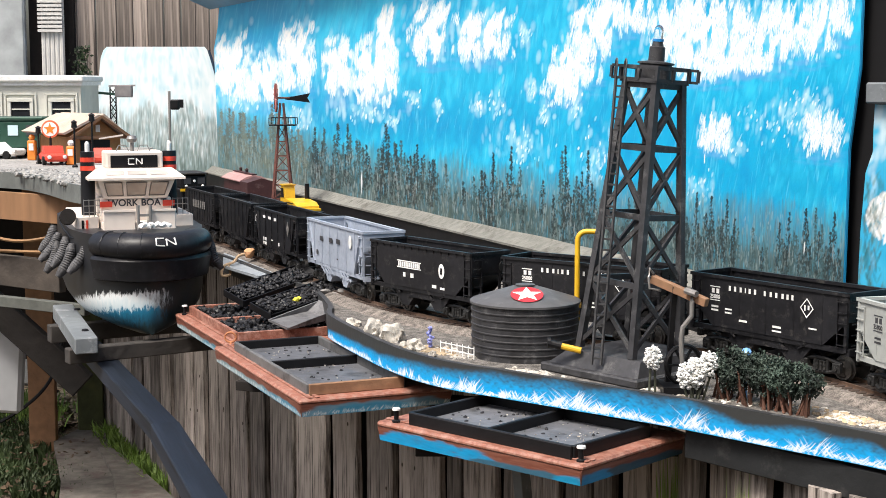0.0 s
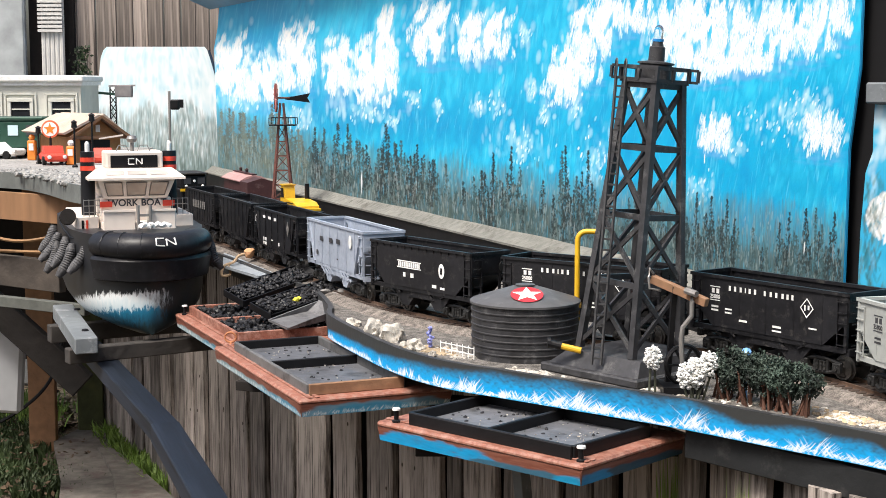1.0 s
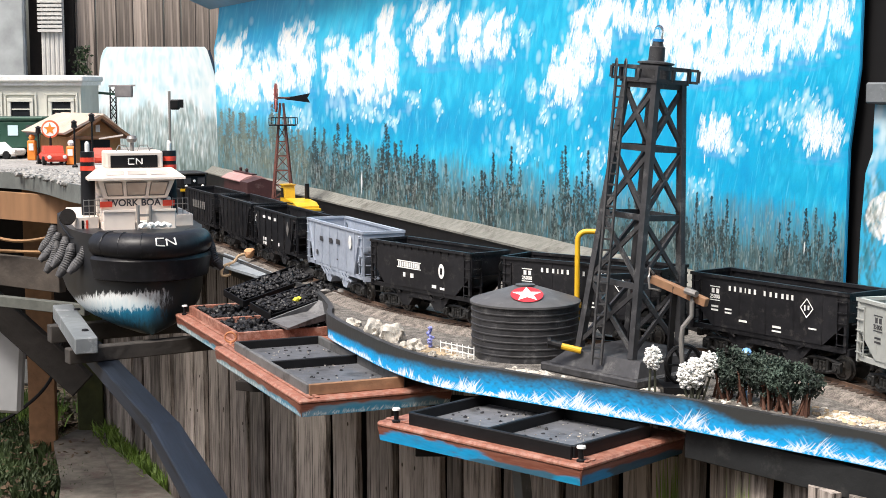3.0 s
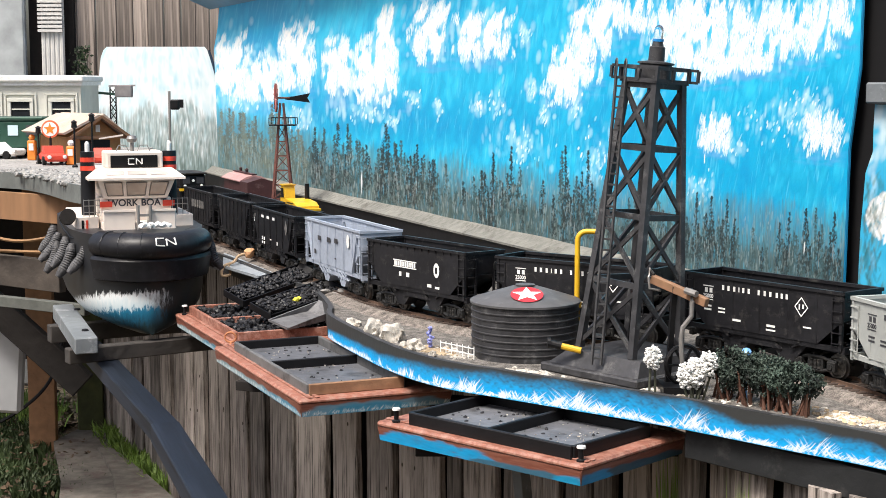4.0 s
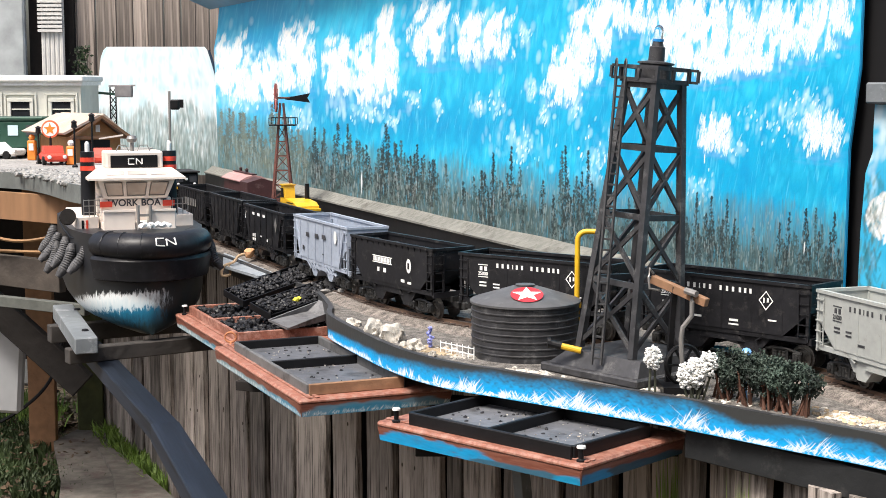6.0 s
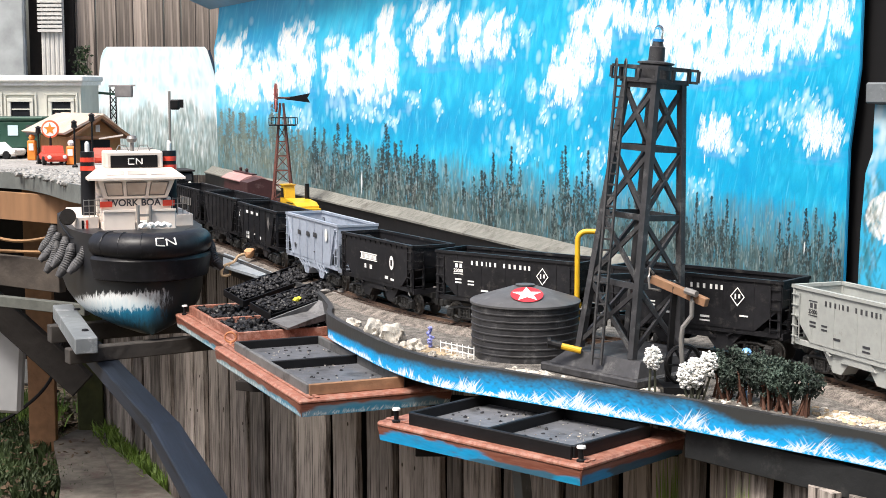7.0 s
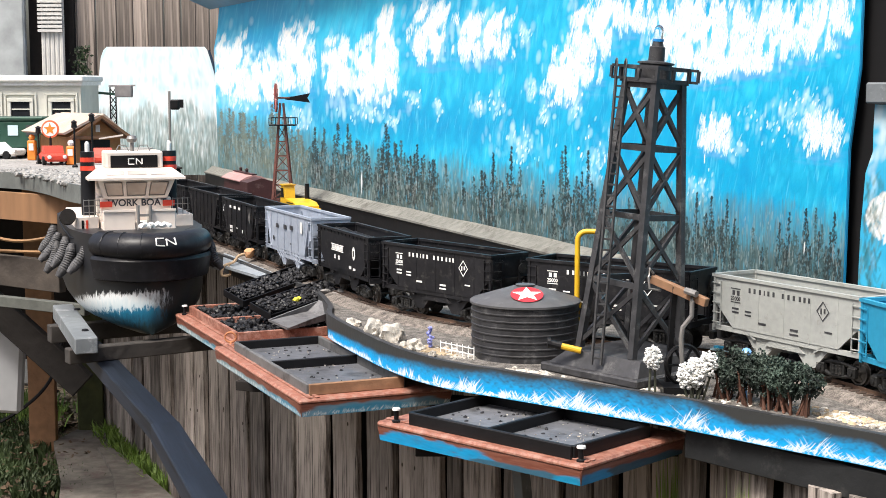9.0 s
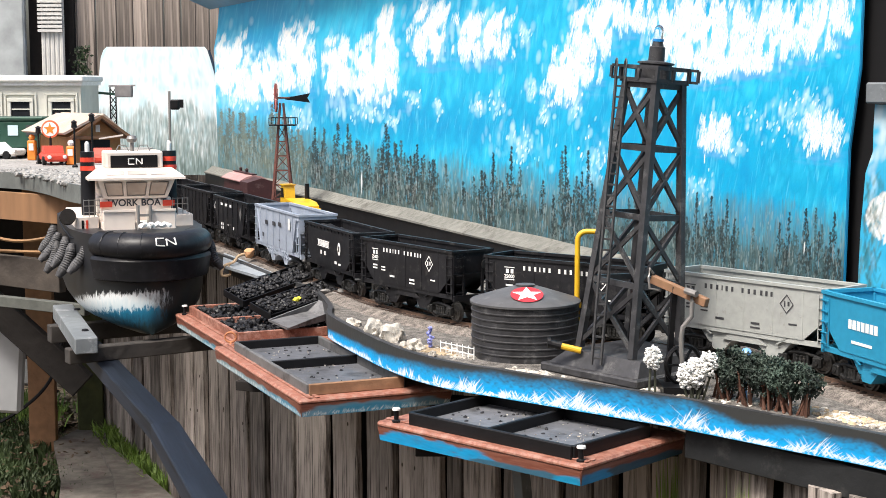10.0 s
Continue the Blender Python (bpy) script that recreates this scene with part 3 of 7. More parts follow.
def panel_point(i, j):
    z = Z0 + (Z1 - Z0) * j / (NZ - 1)
    lo = float(np.interp(z, [a for a, b in LEFT_RIM], [b for a, b in LEFT_RIM]))
    hi = float(np.interp(z, [0.06, 0.40, 0.55, 0.92], [5.028, 5.033, 5.058, 5.063]))
    u = along(i)
    u0, u1 = along(0), along(NX - 1)
    return (lo + (hi - lo) * (u - u0) / (u1 - u0), 0.0, z)


painted_sheet("painting", cv, panel_point, backdrop, "brushed blue sky, white clouds and spruce forest")


def surf_canvas(points, length, height, rnd, base, cell=0.0012):
    """Blue water sprayed softly on the lower part of a dark board, with leaning licks of white along its foot."""
    c = Canvas(max(4, int(length / cell)), max(4, int(height / cell)), base)
    along_x = [np.interp(i / (c.nx - 1), np.linspace(0, 1, len(points)), points) for i in range(c.nx)]
    high = [float(np.interp(x, (-0.25, -0.16, -0.08, 0.0, 0.1, 0.3, 0.42, 0.47, 0.51, 0.55, 0.60, 0.66, 0.72), (0.36, 0.44, 0.50, 0.64, 0.80, 0.84, 0.86, 0.76, 0.52, 0.60, 0.76, 0.66, 0.40))) for x in along_x]
    for k in range(c.nx * 26):
        x = rnd.uniform(0, c.nx - 1)
        q = rnd.random() ** 1.3
        top = high[int(x)] * (1.16 + 0.22 * noise.noise(Vector((x * 0.018, length, 1))))
        c.stroke(x, c.nz * q * top, rnd.uniform(4, 13), rnd.uniform(3, 8), rnd.uniform(-1.5, 1.5), (0.004, 0.30, 0.66) if rnd.random() < 0.7 else (0.006, 0.35, 0.71), 0.34 * (1 - q) ** 1.25, 1.0)
    for k in range(int(c.nx * 0.30)):      # bunched licks that lean together
        x = rnd.uniform(0, c.nx - 1)
        tuft = min(1.0, max(0.0, 0.5 + 1.1 * noise.noise(Vector((x * 0.020, length * 3, 4)))))
        swing = 0.2 + 1.0 * min(1.0, max(0.0, (along_x[int(x)] + 0.05) / 0.25))
        way = rnd.choice((1, 1, -1)) * rnd.uniform(0.3, 1.3) * swing
        for n_ in range(rnd.randint(3, 7)):
            h = c.nz * high[int(x)] * (0.12 + 0.88 * tuft * rnd.random())
            lean = way + rnd.uniform(-0.2, 0.2)
            c.stroke(x + rnd.uniform(-7, 7) + lean * h * 0.3, h * rnd.uniform(0.45, 0.62), rnd.uniform(1.2, 3.2), h * 0.85, lean, (0.80, 0.82, 0.82), rnd.uniform(0.3, 0.85), 0.9)
    for k in range(int(c.nx * 0.28)):
        x = rnd.uniform(0, c.nx - 1)
        c.stroke(x, rnd.uniform(0, 0.13) * c.nz * high[int(x)] / 0.6, rnd.uniform(3, 9), rnd.uniform(1.5, 3.5), rnd.uniform(-2, 0.5), (0.78, 0.80, 0.80), rnd.uniform(0.3, 0.8), 0.8)
    return c


def hull_canvas(length, height, rnd, wash, splash, base=(0.18, 0.06, 0.038), cell=0.0016):
    """Worn red paint with water brushed along the lower edge; wash: (start, end, height, colour) in shares of the side."""
    c = Canvas(max(4, int(length / cell)), max(4, int(height / cell)), base)
    for k in range(c.nx * 2):
        c.stroke(rnd.uniform(0, c.nx), rnd.uniform(0, c.nz), rnd.uniform(8, 40), rnd.uniform(0.8, 2.4), rnd.uniform(-1, 1), (0.27, 0.125, 0.09) if rnd.random() < 0.45 else (0.12, 0.04, 0.028), rnd.uniform(0.1, 0.45), 0.9)
    for a, b, high, colour in wash:
        for k in range(int(c.nx * (b - a) * 5)):
            q = rnd.random()
            x = c.nx * (a + (b - a) * q)
            lip = high * min(1, 6 * q + 0.3, 5 * (1 - q) + 0.25) * (0.85 + 0.4 * noise.noise(Vector((x * 0.04, length, 7))))
            f = rnd.random()
            k_ = rnd.uniform(0.75, 1.2)
            c.stroke(x, c.nz * lip * f, rnd.uniform(7, 26), rnd.uniform(1.5, 4), rnd.uniform(-3, 1), [v * k_ for v in colour], 0.5 * (1 - 0.5 * f), 0.9)
    for k in range(int(c.nx * splash)):
        x = rnd.uniform(0, c.nx)
        tuft = 0.5 + 0.5 * noise.noise(Vector((x * 0.05, length * 3, 4)))
        h = c.nz * rnd.uniform(0.15, 0.55) * (0.3 + tuft)
        c.stroke(x, h * 0.6, rnd.uniform(1.0, 2.4), h, rnd.uniform(-0.4, 1.2), (0.66, 0.69, 0.68) if rnd.random() < 0.7 else (0.35, 0.50, 0.55), rnd.uniform(0.2, 0.65), 0.8)
    return c


rnd = random.Random(17)
# fascia painting: from the first bend to beyond the end post
i0 = int(np.argmin(abs(edge[:, 1] - 3.36)))
i1 = int(np.argmin(abs(edge[:, 1] - 2.10)))
fl = edge[i0:i1 + 1]
fs = np.concatenate([[0], np.cumsum(np.linalg.norm(np.diff(fl, axis=0), axis=1))])
fc_ = surf_canvas([p[0] for p in fl], fs[-1], 0.057, rnd, (0.034, 0.036, 0.036))


def fascia_point(i, j):
    s_ = fs[-1] * i / (fc_.nx - 1)
    k = min(int(np.searchsorted(fs, s_, side="right")) - 1, len(fs) - 2)
    t = (s_ - fs[k]) / (fs[k + 1] - fs[k])
    p = fl[k] * (1 - t) + fl[k + 1] * t
    na_ = np.array(normals[i0 + k]) * (1 - t) + np.array(normals[i0 + k + 1]) * t
    return (p[0] + na_[0] * 0.0135, p[1] + na_[1] * 0.0135, -0.059 + 0.0525 * j / (fc_.nz - 1))


painted_sheet("surf_painting", fc_, fascia_point, deck, "blue water and white surf brushed on black")
# grey cement ledge and dark riser in front of the backdrop
ledge = thing("ledge", "rough grey cement ledge along the foot of the backdrop", "ledge", BM, kind="structure")
bm = bmesh.new()
n = 90
rings = []
for i in range(n + 1):
    x = -0.1 + 5.2 * i / n
    j = [0.0035 * noise.noise(Vector((x * 3.1, q_ * 7.0, 2))) for q_ in range(4)]
    rings.append([bm.verts.new(p) for p in ((x, -0.002, 0.108 + j[0]), (x, -0.022 + j[1], 0.094 + j[2] * 0.6), (x, -0.046 + j[1], 0.080 + j[3] * 0.6), (x, -0.046, 0.074), (x, -0.002, 0.074))])
for a, b in zip(rings, rings[1:]):
    for k in range(4):
        bm.faces.new((a[k], a[k + 1], b[k + 1], b[k]))
part("ledge_top", bm, LEDGE, ledge, smooth=True)
bm = bmesh.new()
box(bm, -0.1, 5.1, -0.040, 0.0, -0.02, 0.078)
part("riser", bm, BLACK2, ledge, "black painted riser board")


# ---- hopper cars ----
CAR_L = 0.19      # half the body length
SLEEVE = 0.052    # half the body width


def truck(parent, x):
    t = None
    for sy in (-1, 1):
        y = sy * 0.038
        top_z, low_z = 0.036, 0.012
        if t is None:
            bm = bmesh.new()
            box(bm, -0.011, 0.011, -0.038, 0.038, 0.020, 0.034)
            t = part("truck", bm, TRUCK, parent, m=pose(x, 0, 0))
        for pts in ([(-0.046, top_z - 0.006), (-0.014, top_z), (0.014, top_z), (0.046, top_z - 0.006)], [(-0.044, 0.020), (-0.016, low_z), (0.016, low_z), (0.044, 0.020)]):
            bm = bmesh.new()
            tube(bm, [(px_, y, pz_) for px_, pz_ in pts], 0.0036, 6)
            part("arch_bar", bm, TRUCK, t)
        for sx in (-1, 1):
            bm = bmesh.new()
            bar(bm, (sx * 0.014, y, low_z - 0.002), (sx * 0.014, y, top_z), 0.006, 0.005)
            part("column", bm, TRUCK, t)
            bm = bmesh.new()
            box(bm, sx * 0.037 - 0.009, sx * 0.037 + 0.009, y - 0.006 + sy * 0.002, y + 0.006 + sy * 0.002, 0.013, 0.032, bevel=0.002)
            part("journal_box", bm, TRUCK, t)
        for k in range(3):
            bm = bmesh.new()
            lathe(bm, [(0.0, 0.0), (0.0040, 0.0), (0.0034, 0.004), (0.0040, 0.008), (0.0034, 0.012), (0.0040, 0.016), (0.0, 0.017)], 8, Matrix.Translation((-0.0085 + k * 0.0085, y + sy * 0.002, 0.015)))
            part("spring", bm, TRUCK, t)
        for sx in (-1, 1):
            bm = bmesh.new()
            lathe(bm, [(0.0, 0.0), (0.0055, 0.0), (0.005, 0.003), (0.0, 0.0035)], 10, Matrix.Translation((sx * 0.037, y + sy * 0.0075, 0.0225)) @ pose(0, 0, 0, -90 * sy, 0, 0))
            part("journal_lid", bm, TRUCK, t)
    sets = []
    for wx in (-0.037, 0.037):
        w = bmesh.new()
        for sy in (-1, 1):
            mm = Matrix.Translation((0, sy * 0.0225, 0)) @ pose(0, 0, 0, -90 * sy, 0, 0)
            lathe(w, [(0.0, -0.004), (0.0240, -0.004), (0.0240, -0.0025), (0.0208, -0.002), (0.0203, 0.004), (0.017, 0.004), (0.0155, 0.0015), (0.006, 0.0025), (0.005, 0.005), (0.0, 0.005)], 24, mm)
            for k in range(5):
                a = k * 2 * math.pi / 5
                box(w, 0.006, 0.0155, -0.0012, 0.0012, 0.0005, 0.003, mm @ pose(0, 0, 0, 0, 0, math.degrees(a)))
        tube(w, [(0, -0.03, 0), (0, 0.03, 0)], 0.003, 8)
        sets.append(part("wheelset", w, STEEL, t, m=pose(wx, 0, 0.0205)))
    return t, sets


def bars(parent, material, blocks, y, name="letter_bar", label=""):
    """Plain bars in the lettering's place: (x, z, width, height)."""
    for x, z, w, h in blocks:
        bm = bmesh.new()
        box(bm, x - w / 2, x + w / 2, y - 0.0006, y, z - h / 2, z + h / 2)
        part(name, bm, material, parent, label)


def word(x, z, n, step, w, h, gaps=()):
    return [(x + i * step, z, w, h) for i in range(n) if i not in gaps]


def hopper(label, paint, top=0.158, load=None, ribs=7, letter=None, brace=False, rib_d=0.0009, group="coal hopper train", half=CAR_L):
    car = thing("hopper_car", label, "hopper car", group=group)
    L = half
    if brace:
        rib_d = 0.0028
    y = SLEEVE
    sill = 0.062
    side = [(-L, top), (L, top), (L, 0.100), (L - 0.012, 0.100), (L - 0.055, sill), (-L + 0.055, sill), (-L + 0.012, 0.100), (-L, 0.100)]
    if brace:
        side = [(-L, top), (L, top), (L, top - 0.014), (L - 0.020, top - 0.014), (L - 0.058, sill), (-L + 0.058, sill), (-L + 0.020, top - 0.014), (-L, top - 0.014)]
    for sy in (-1, 1):
        bm = bmesh.new()
        prism(bm, side, "y", sy * y - 0.0012, sy * y + 0.0012)
        box(bm, -L - 0.002, L + 0.002, sy * y - 0.004, sy * y + 0.004, top - 0.003, top + 0.003)
        for sx in (-1, 1):
            box(bm, sx * (L - 0.004) - 0.003, sx * (L - 0.004) + 0.003, sy * y - 0.003, sy * y + 0.003, sill - 0.006, top - 0.003)
        part("side_wall", bm, paint, car)
        bm = bmesh.new()
        box(bm, -L, L, sy * (y - 0.003) - 0.003, sy * (y - 0.003) + 0.003, sill - 0.009, sill)
        part("side_sill", bm, paint, car)
    for sx in (-1, 1):
        bm = bmesh.new()
        box(bm, sx * L - 0.0015, sx * L + 0.0015, -y, y, top - 0.045, top)
        box(bm, sx * L - 0.004, sx * L + 0.004, -y - 0.003, y + 0.003, top - 0.003, top + 0.003)
        part("end_wall", bm, paint, car)
        bm = bmesh.new()
        prism(bm, [(sx * L, top - 0.045), (sx * (L - 0.115), 0.048), (sx * (L - 0.113), 0.046), (sx * (L + 0.001), top - 0.049)], "y", -y, y)
        part("slope_sheet", bm, paint, car)
        bm = bmesh.new()
        box(bm, sx * L - 0.004, sx * L + 0.004, -y, y, sill - 0.012, sill)
        for k in (-0.025, 0.025):
            box(bm, sx * L - 0.002, sx * L + 0.002, k - 0.002, k + 0.002, sill, top - 0.03)
        part("end_frame", bm, paint, car)
    bm = bmesh.new()
    box(bm, -L - 0.012, L + 0.012, -0.009, 0.009, 0.040, 0.052)
    part("centre_sill", bm, TRUCK, car)
    bm = bmesh.new()
    prism(bm, [(-0.05, 0.04), (0.0, 0.085), (0.05, 0.04)], "y", -y + 0.002, y - 0.002)
    part("ridge_sheet", bm, paint, car)
    for cx in (-0.062, 0.062):
        for sy in (-1, 1):
            bm = bmesh.new()
            prism(bm, [(cx - 0.052, sill), (cx + 0.052, sill), (cx + 0.012, 0.018), (cx - 0.012, 0.018)], "y", sy * 0.016, sy * (y - 0.006))
            part("hopper_bay", bm, paint, car)
            if brace:
                for k in range(4):
                    bm = bmesh.new()
                    bx = cx - 0.046 + k * 0.024
                    bar(bm, (bx, sy * (y - 0.002), sill - 0.004), (bx + 0.020, sy * (y - 0.008), 0.036), 0.008, 0.005)
                    part("bay_rib", bm, paint, car)
    # ribs
    if ribs:
        for sy in (-1, 1):
            for k in range(ribs):
                bm = bmesh.new()
                rx = -L + 0.058 + (2 * L - 0.116) * k / (ribs - 1)
                box(bm, rx - 0.0016, rx + 0.0016, sy * (y + 0.001) - rib_d, sy * (y + 0.001) + rib_d, sill, top - 0.004)
                part("side_rib", bm, paint, car)
        if brace:
            for sy in (-1, 1):
                for sx in (-1, 1):
                    bm = bmesh.new()
                    bar(bm, (sx * (L - 0.060), sy * (y + 0.002), sill), (sx * (L - 0.021), sy * (y + 0.002), top - 0.010), 0.006, 0.006)
                    part("side_brace", bm, paint, car)
    # ladders and grab irons
    for sx in (-1, 1):
        for sy in (-1, 1):
            bm = bmesh.new()
            for k in range(5):
                z = sill + 0.006 + k * (top - sill - 0.02) / 4
                bar(bm, (sx * (L - 0.022), sy * (y + 0.004), z), (sx * L, sy * (y + 0.004), z), 0.0018)
                bar(bm, (sx * (L + 0.005), sy * (y - 0.004), z), (sx * (L + 0.005), sy * (y - 0.026), z), 0.0018)
            bar(bm, (sx * (L - 0.022), sy * (y + 0.003), sill), (sx * (L - 0.022), sy * (y + 0.003), top - 0.01), 0.0018)
            bar(bm, (sx * (L + 0.004), sy * (y - 0.026), sill), (sx * (L + 0.004), sy * (y - 0.026), top - 0.01), 0.0018)
            part("ladder", bm, paint, car)
        bm = bmesh.new()
        box(bm, sx * (L + 0.012) - 0.012, sx * (L + 0.012) + 0.012, -0.004, 0.004, 0.030, 0.040)
        box(bm, sx * (L + 0.026) - 0.006, sx * (L + 0.026) + 0.006, -0.007, 0.007, 0.026, 0.042, bevel=0.002)
        part("coupler", bm, TRUCK, car)
    bm = bmesh.new()
    lathe(bm, [(0.0, 0.0), (0.011, 0.0), (0.011, 0.002), (0.0, 0.002)], 12, Matrix.Translation((L + 0.006, 0.03, top - 0.03)) @ pose(0, 0, 0, 0, 90, 0))
    part("brake_wheel", bm, TRUCK, car)
    if load:
        bm = bmesh.new()
        nx, ny = 34, 9
        rr = random.Random(len(label))
        grid = [[bm.verts.new(((-1 + 2 * i / nx) * (L - 0.004), (-1 + 2 * j / ny) * (y - 0.002), top - 0.028 + load * (1 - abs(-1 + 2 * j / ny) ** 2) * (0.6 + 0.4 * math.cos(i * 0.55)) + rr.uniform(-0.003, 0.003))) for j in range(ny + 1)] for i in range(nx + 1)]
        for i in range(nx):
            for j in range(ny):
                bm.faces.new((grid[i][j], grid[i + 1][j], grid[i + 1][j + 1], grid[i][j + 1]))
        part("coal_load", bm, COAL, car, "heaped black coal")
    axles = []
    for tx in (0.068 - L, L - 0.068):
        axles += truck(car, tx)[1]
    if letter:
        letter(car, top)
    return car, axles


def lv_letters(ink):
    def put(car, top):
        y = -SLEEVE - 0.0014
        blocks = []
        xs = [-0.090, -0.075, -0.059, -0.046, -0.034, -0.019, 0.008, 0.024, 0.039, 0.056, 0.069, 0.082]
        for i, x in enumerate(xs):
            blocks.append(((x + 0.09) * 0.895 - 0.09, top - 0.0195, 0.0022 if i == 3 else 0.0050, 0.0092))
        bars(car, ink, blocks, y, "letter_bar")
        bars(car, ink, [(-0.128, top - 0.020, 0.026, 0.0018), (-0.128, top - 0.046, 0.026, 0.0018), (-0.133, top - 0.028, 0.007, 0.009), (-0.121, top - 0.028, 0.007, 0.009),
                        (-0.128, top - 0.058, 0.018, 0.0035), (-0.128, top - 0.065, 0.018, 0.0035), (-0.093, top - 0.060, 0.017, 0.003), (-0.093, top - 0.067, 0.017, 0.003),
                        (-0.055, top - 0.078, 0.020, 0.004), (0.028, top - 0.078, 0.020, 0.004), (0.028, top - 0.086, 0.022, 0.003), (0.112, top - 0.070, 0.018, 0.0028)], y, "data_bar")
        lettering("25000", 0.0105, ink, car, pose(-0.128, y - 0.0004, top - 0.0425, 90, 0, 0), "road_number")
        bm = bmesh.new()
        cx, cz = 0.098, top - 0.034
        for r0, r1 in ((0.0185, 0.0155),):
            q = [(0, r0), (r0 * 0.85, 0), (0, -r0), (-r0 * 0.85, 0)]
            p = [(0, r1), (r1 * 0.85, 0), (0, -r1), (-r1 * 0.85, 0)]
            for i in range(4):
                j = (i + 1) % 4
                bm.faces.new([bm.verts.new((cx + a, y - 0.0008, cz + b)) for a, b in (q[i], q[j], p[j], p[i])])
        box(bm, cx - 0.006, cx - 0.003, y - 0.0008, y - 0.0004, cz - 0.005, cz + 0.005)
        box(bm, cx + 0.002, cx + 0.006, y - 0.0008, y - 0.0004, cz - 0.003, cz + 0.005)
        part("diamond_mark", bm, ink, car, "diamond-shaped outline mark")
    return put


def penn_letters(car, top):
    y = -SLEEVE - 0.0014
    for k in range(13):
        bm = bmesh.new()
        rx = -0.165 + k * 0.0275
        prism(bm, [(-SLEEVE, top), (-SLEEVE - 0.005, top - 0.001), (-SLEEVE, top - 0.016)], "x", rx - 0.0012, rx + 0.0012)
        part("rim_gusset", bm, BLACK, car)
    bars(car, WHITE, [(-0.038, top - 0.037, 0.092, 0.0022), (-0.038, top - 0.052, 0.092, 0.0022)] + word(-0.077, top - 0.0445, 12, 0.0071, 0.0048, 0.011)
         + [(-0.056, top - 0.068, 0.009, 0.010), (-0.026, top - 0.068, 0.012, 0.010), (0.058, top - 0.084, 0.016, 0.007), (0.088, top - 0.086, 0.016, 0.005)], y, "letter_bar")
    bm = bmesh.new()
    n = 20
    for (r0, r1) in ((0.0165, 0.0), ):
        bm.faces.new([bm.verts.new((0.085 + 0.011 * math.cos(k * 2 * math.pi / n), y - 0.0006, top - 0.047 + 0.0165 * math.sin(k * 2 * math.pi / n))) for k in range(n)])
    part("oval_mark", bm, WHITE, car, "white oval mark")
    bars(car, BLACK, [(0.085, top - 0.047, 0.007, 0.014)], y - 0.001, "oval_centre")


def grey_letters(car, top):
    y = -SLEEVE - 0.0014
    bars(car, DARK_LETTER, [(-0.095, top - 0.042, 0.024, 0.012), (-0.020, top - 0.040, 0.026, 0.012), (0.037, top - 0.038, 0.026, 0.012), (-0.13, top - 0.080, 0.012, 0.012), (0.032, top - 0.083, 0.010, 0.004)], y - 0.002, "letter_bar")
    bm = bmesh.new()
    n = 20
    bm.faces.new([bm.verts.new((0.130 + 0.011 * math.cos(k * 2 * math.pi / n), y - 0.0032, top - 0.030 + 0.017 * math.sin(k * 2 * math.pi / n))) for k in range(n)])
    part("oval_mark", bm, WHITE, car, "white oval mark")


def old_letters(car, top):
    y = -SLEEVE - 0.0014
    bars(car, WHITE, [(-0.185, top - 0.030, 0.012, 0.022), (-0.10, top - 0.020, 0.022, 0.008), (-0.045, top - 0.020, 0.026, 0.008), (0.01, top - 0.020, 0.022, 0.008),
                      (-0.105, top - 0.084, 0.009, 0.009), (-0.085, top - 0.084, 0.012, 0.009), (-0.105, top - 0.096, 0.009, 0.008), (-0.085, top - 0.096, 0.012, 0.008), (-0.02, top - 0.082, 0.014, 0.003), (0.045, top - 0.088, 0.010, 0.009)], y - 0.002, "letter_bar")
    bm = bmesh.new()
    bm.faces.new([bm.verts.new((0.132 + a, y - 0.0032, top - 0.036 + b)) for a, b in ((0, 0.022), (0.014, 0), (0, -0.022), (-0.014, 0))])
    part("diamond_mark", bm, PIPE_GREY, car, "pale diamond mark")


def far_letters(car, top):
    bars(car, PIPE_GREY, word(-0.075, top - 0.045, 7, 0.024, 0.014, 0.026), -SLEEVE - 0.0034, "letter_bar")


def rock_letters(car, top):
    y = -SLEEVE - 0.0014
    bars(car, WHITE, word(-0.105, top - 0.045, 7, 0.0125, 0.0095, 0.016) + [(-0.07, top - 0.075, 0.06, 0.005)], y, "letter_bar")


TRAIN = []   # (car, axles, station of its centre at the start)
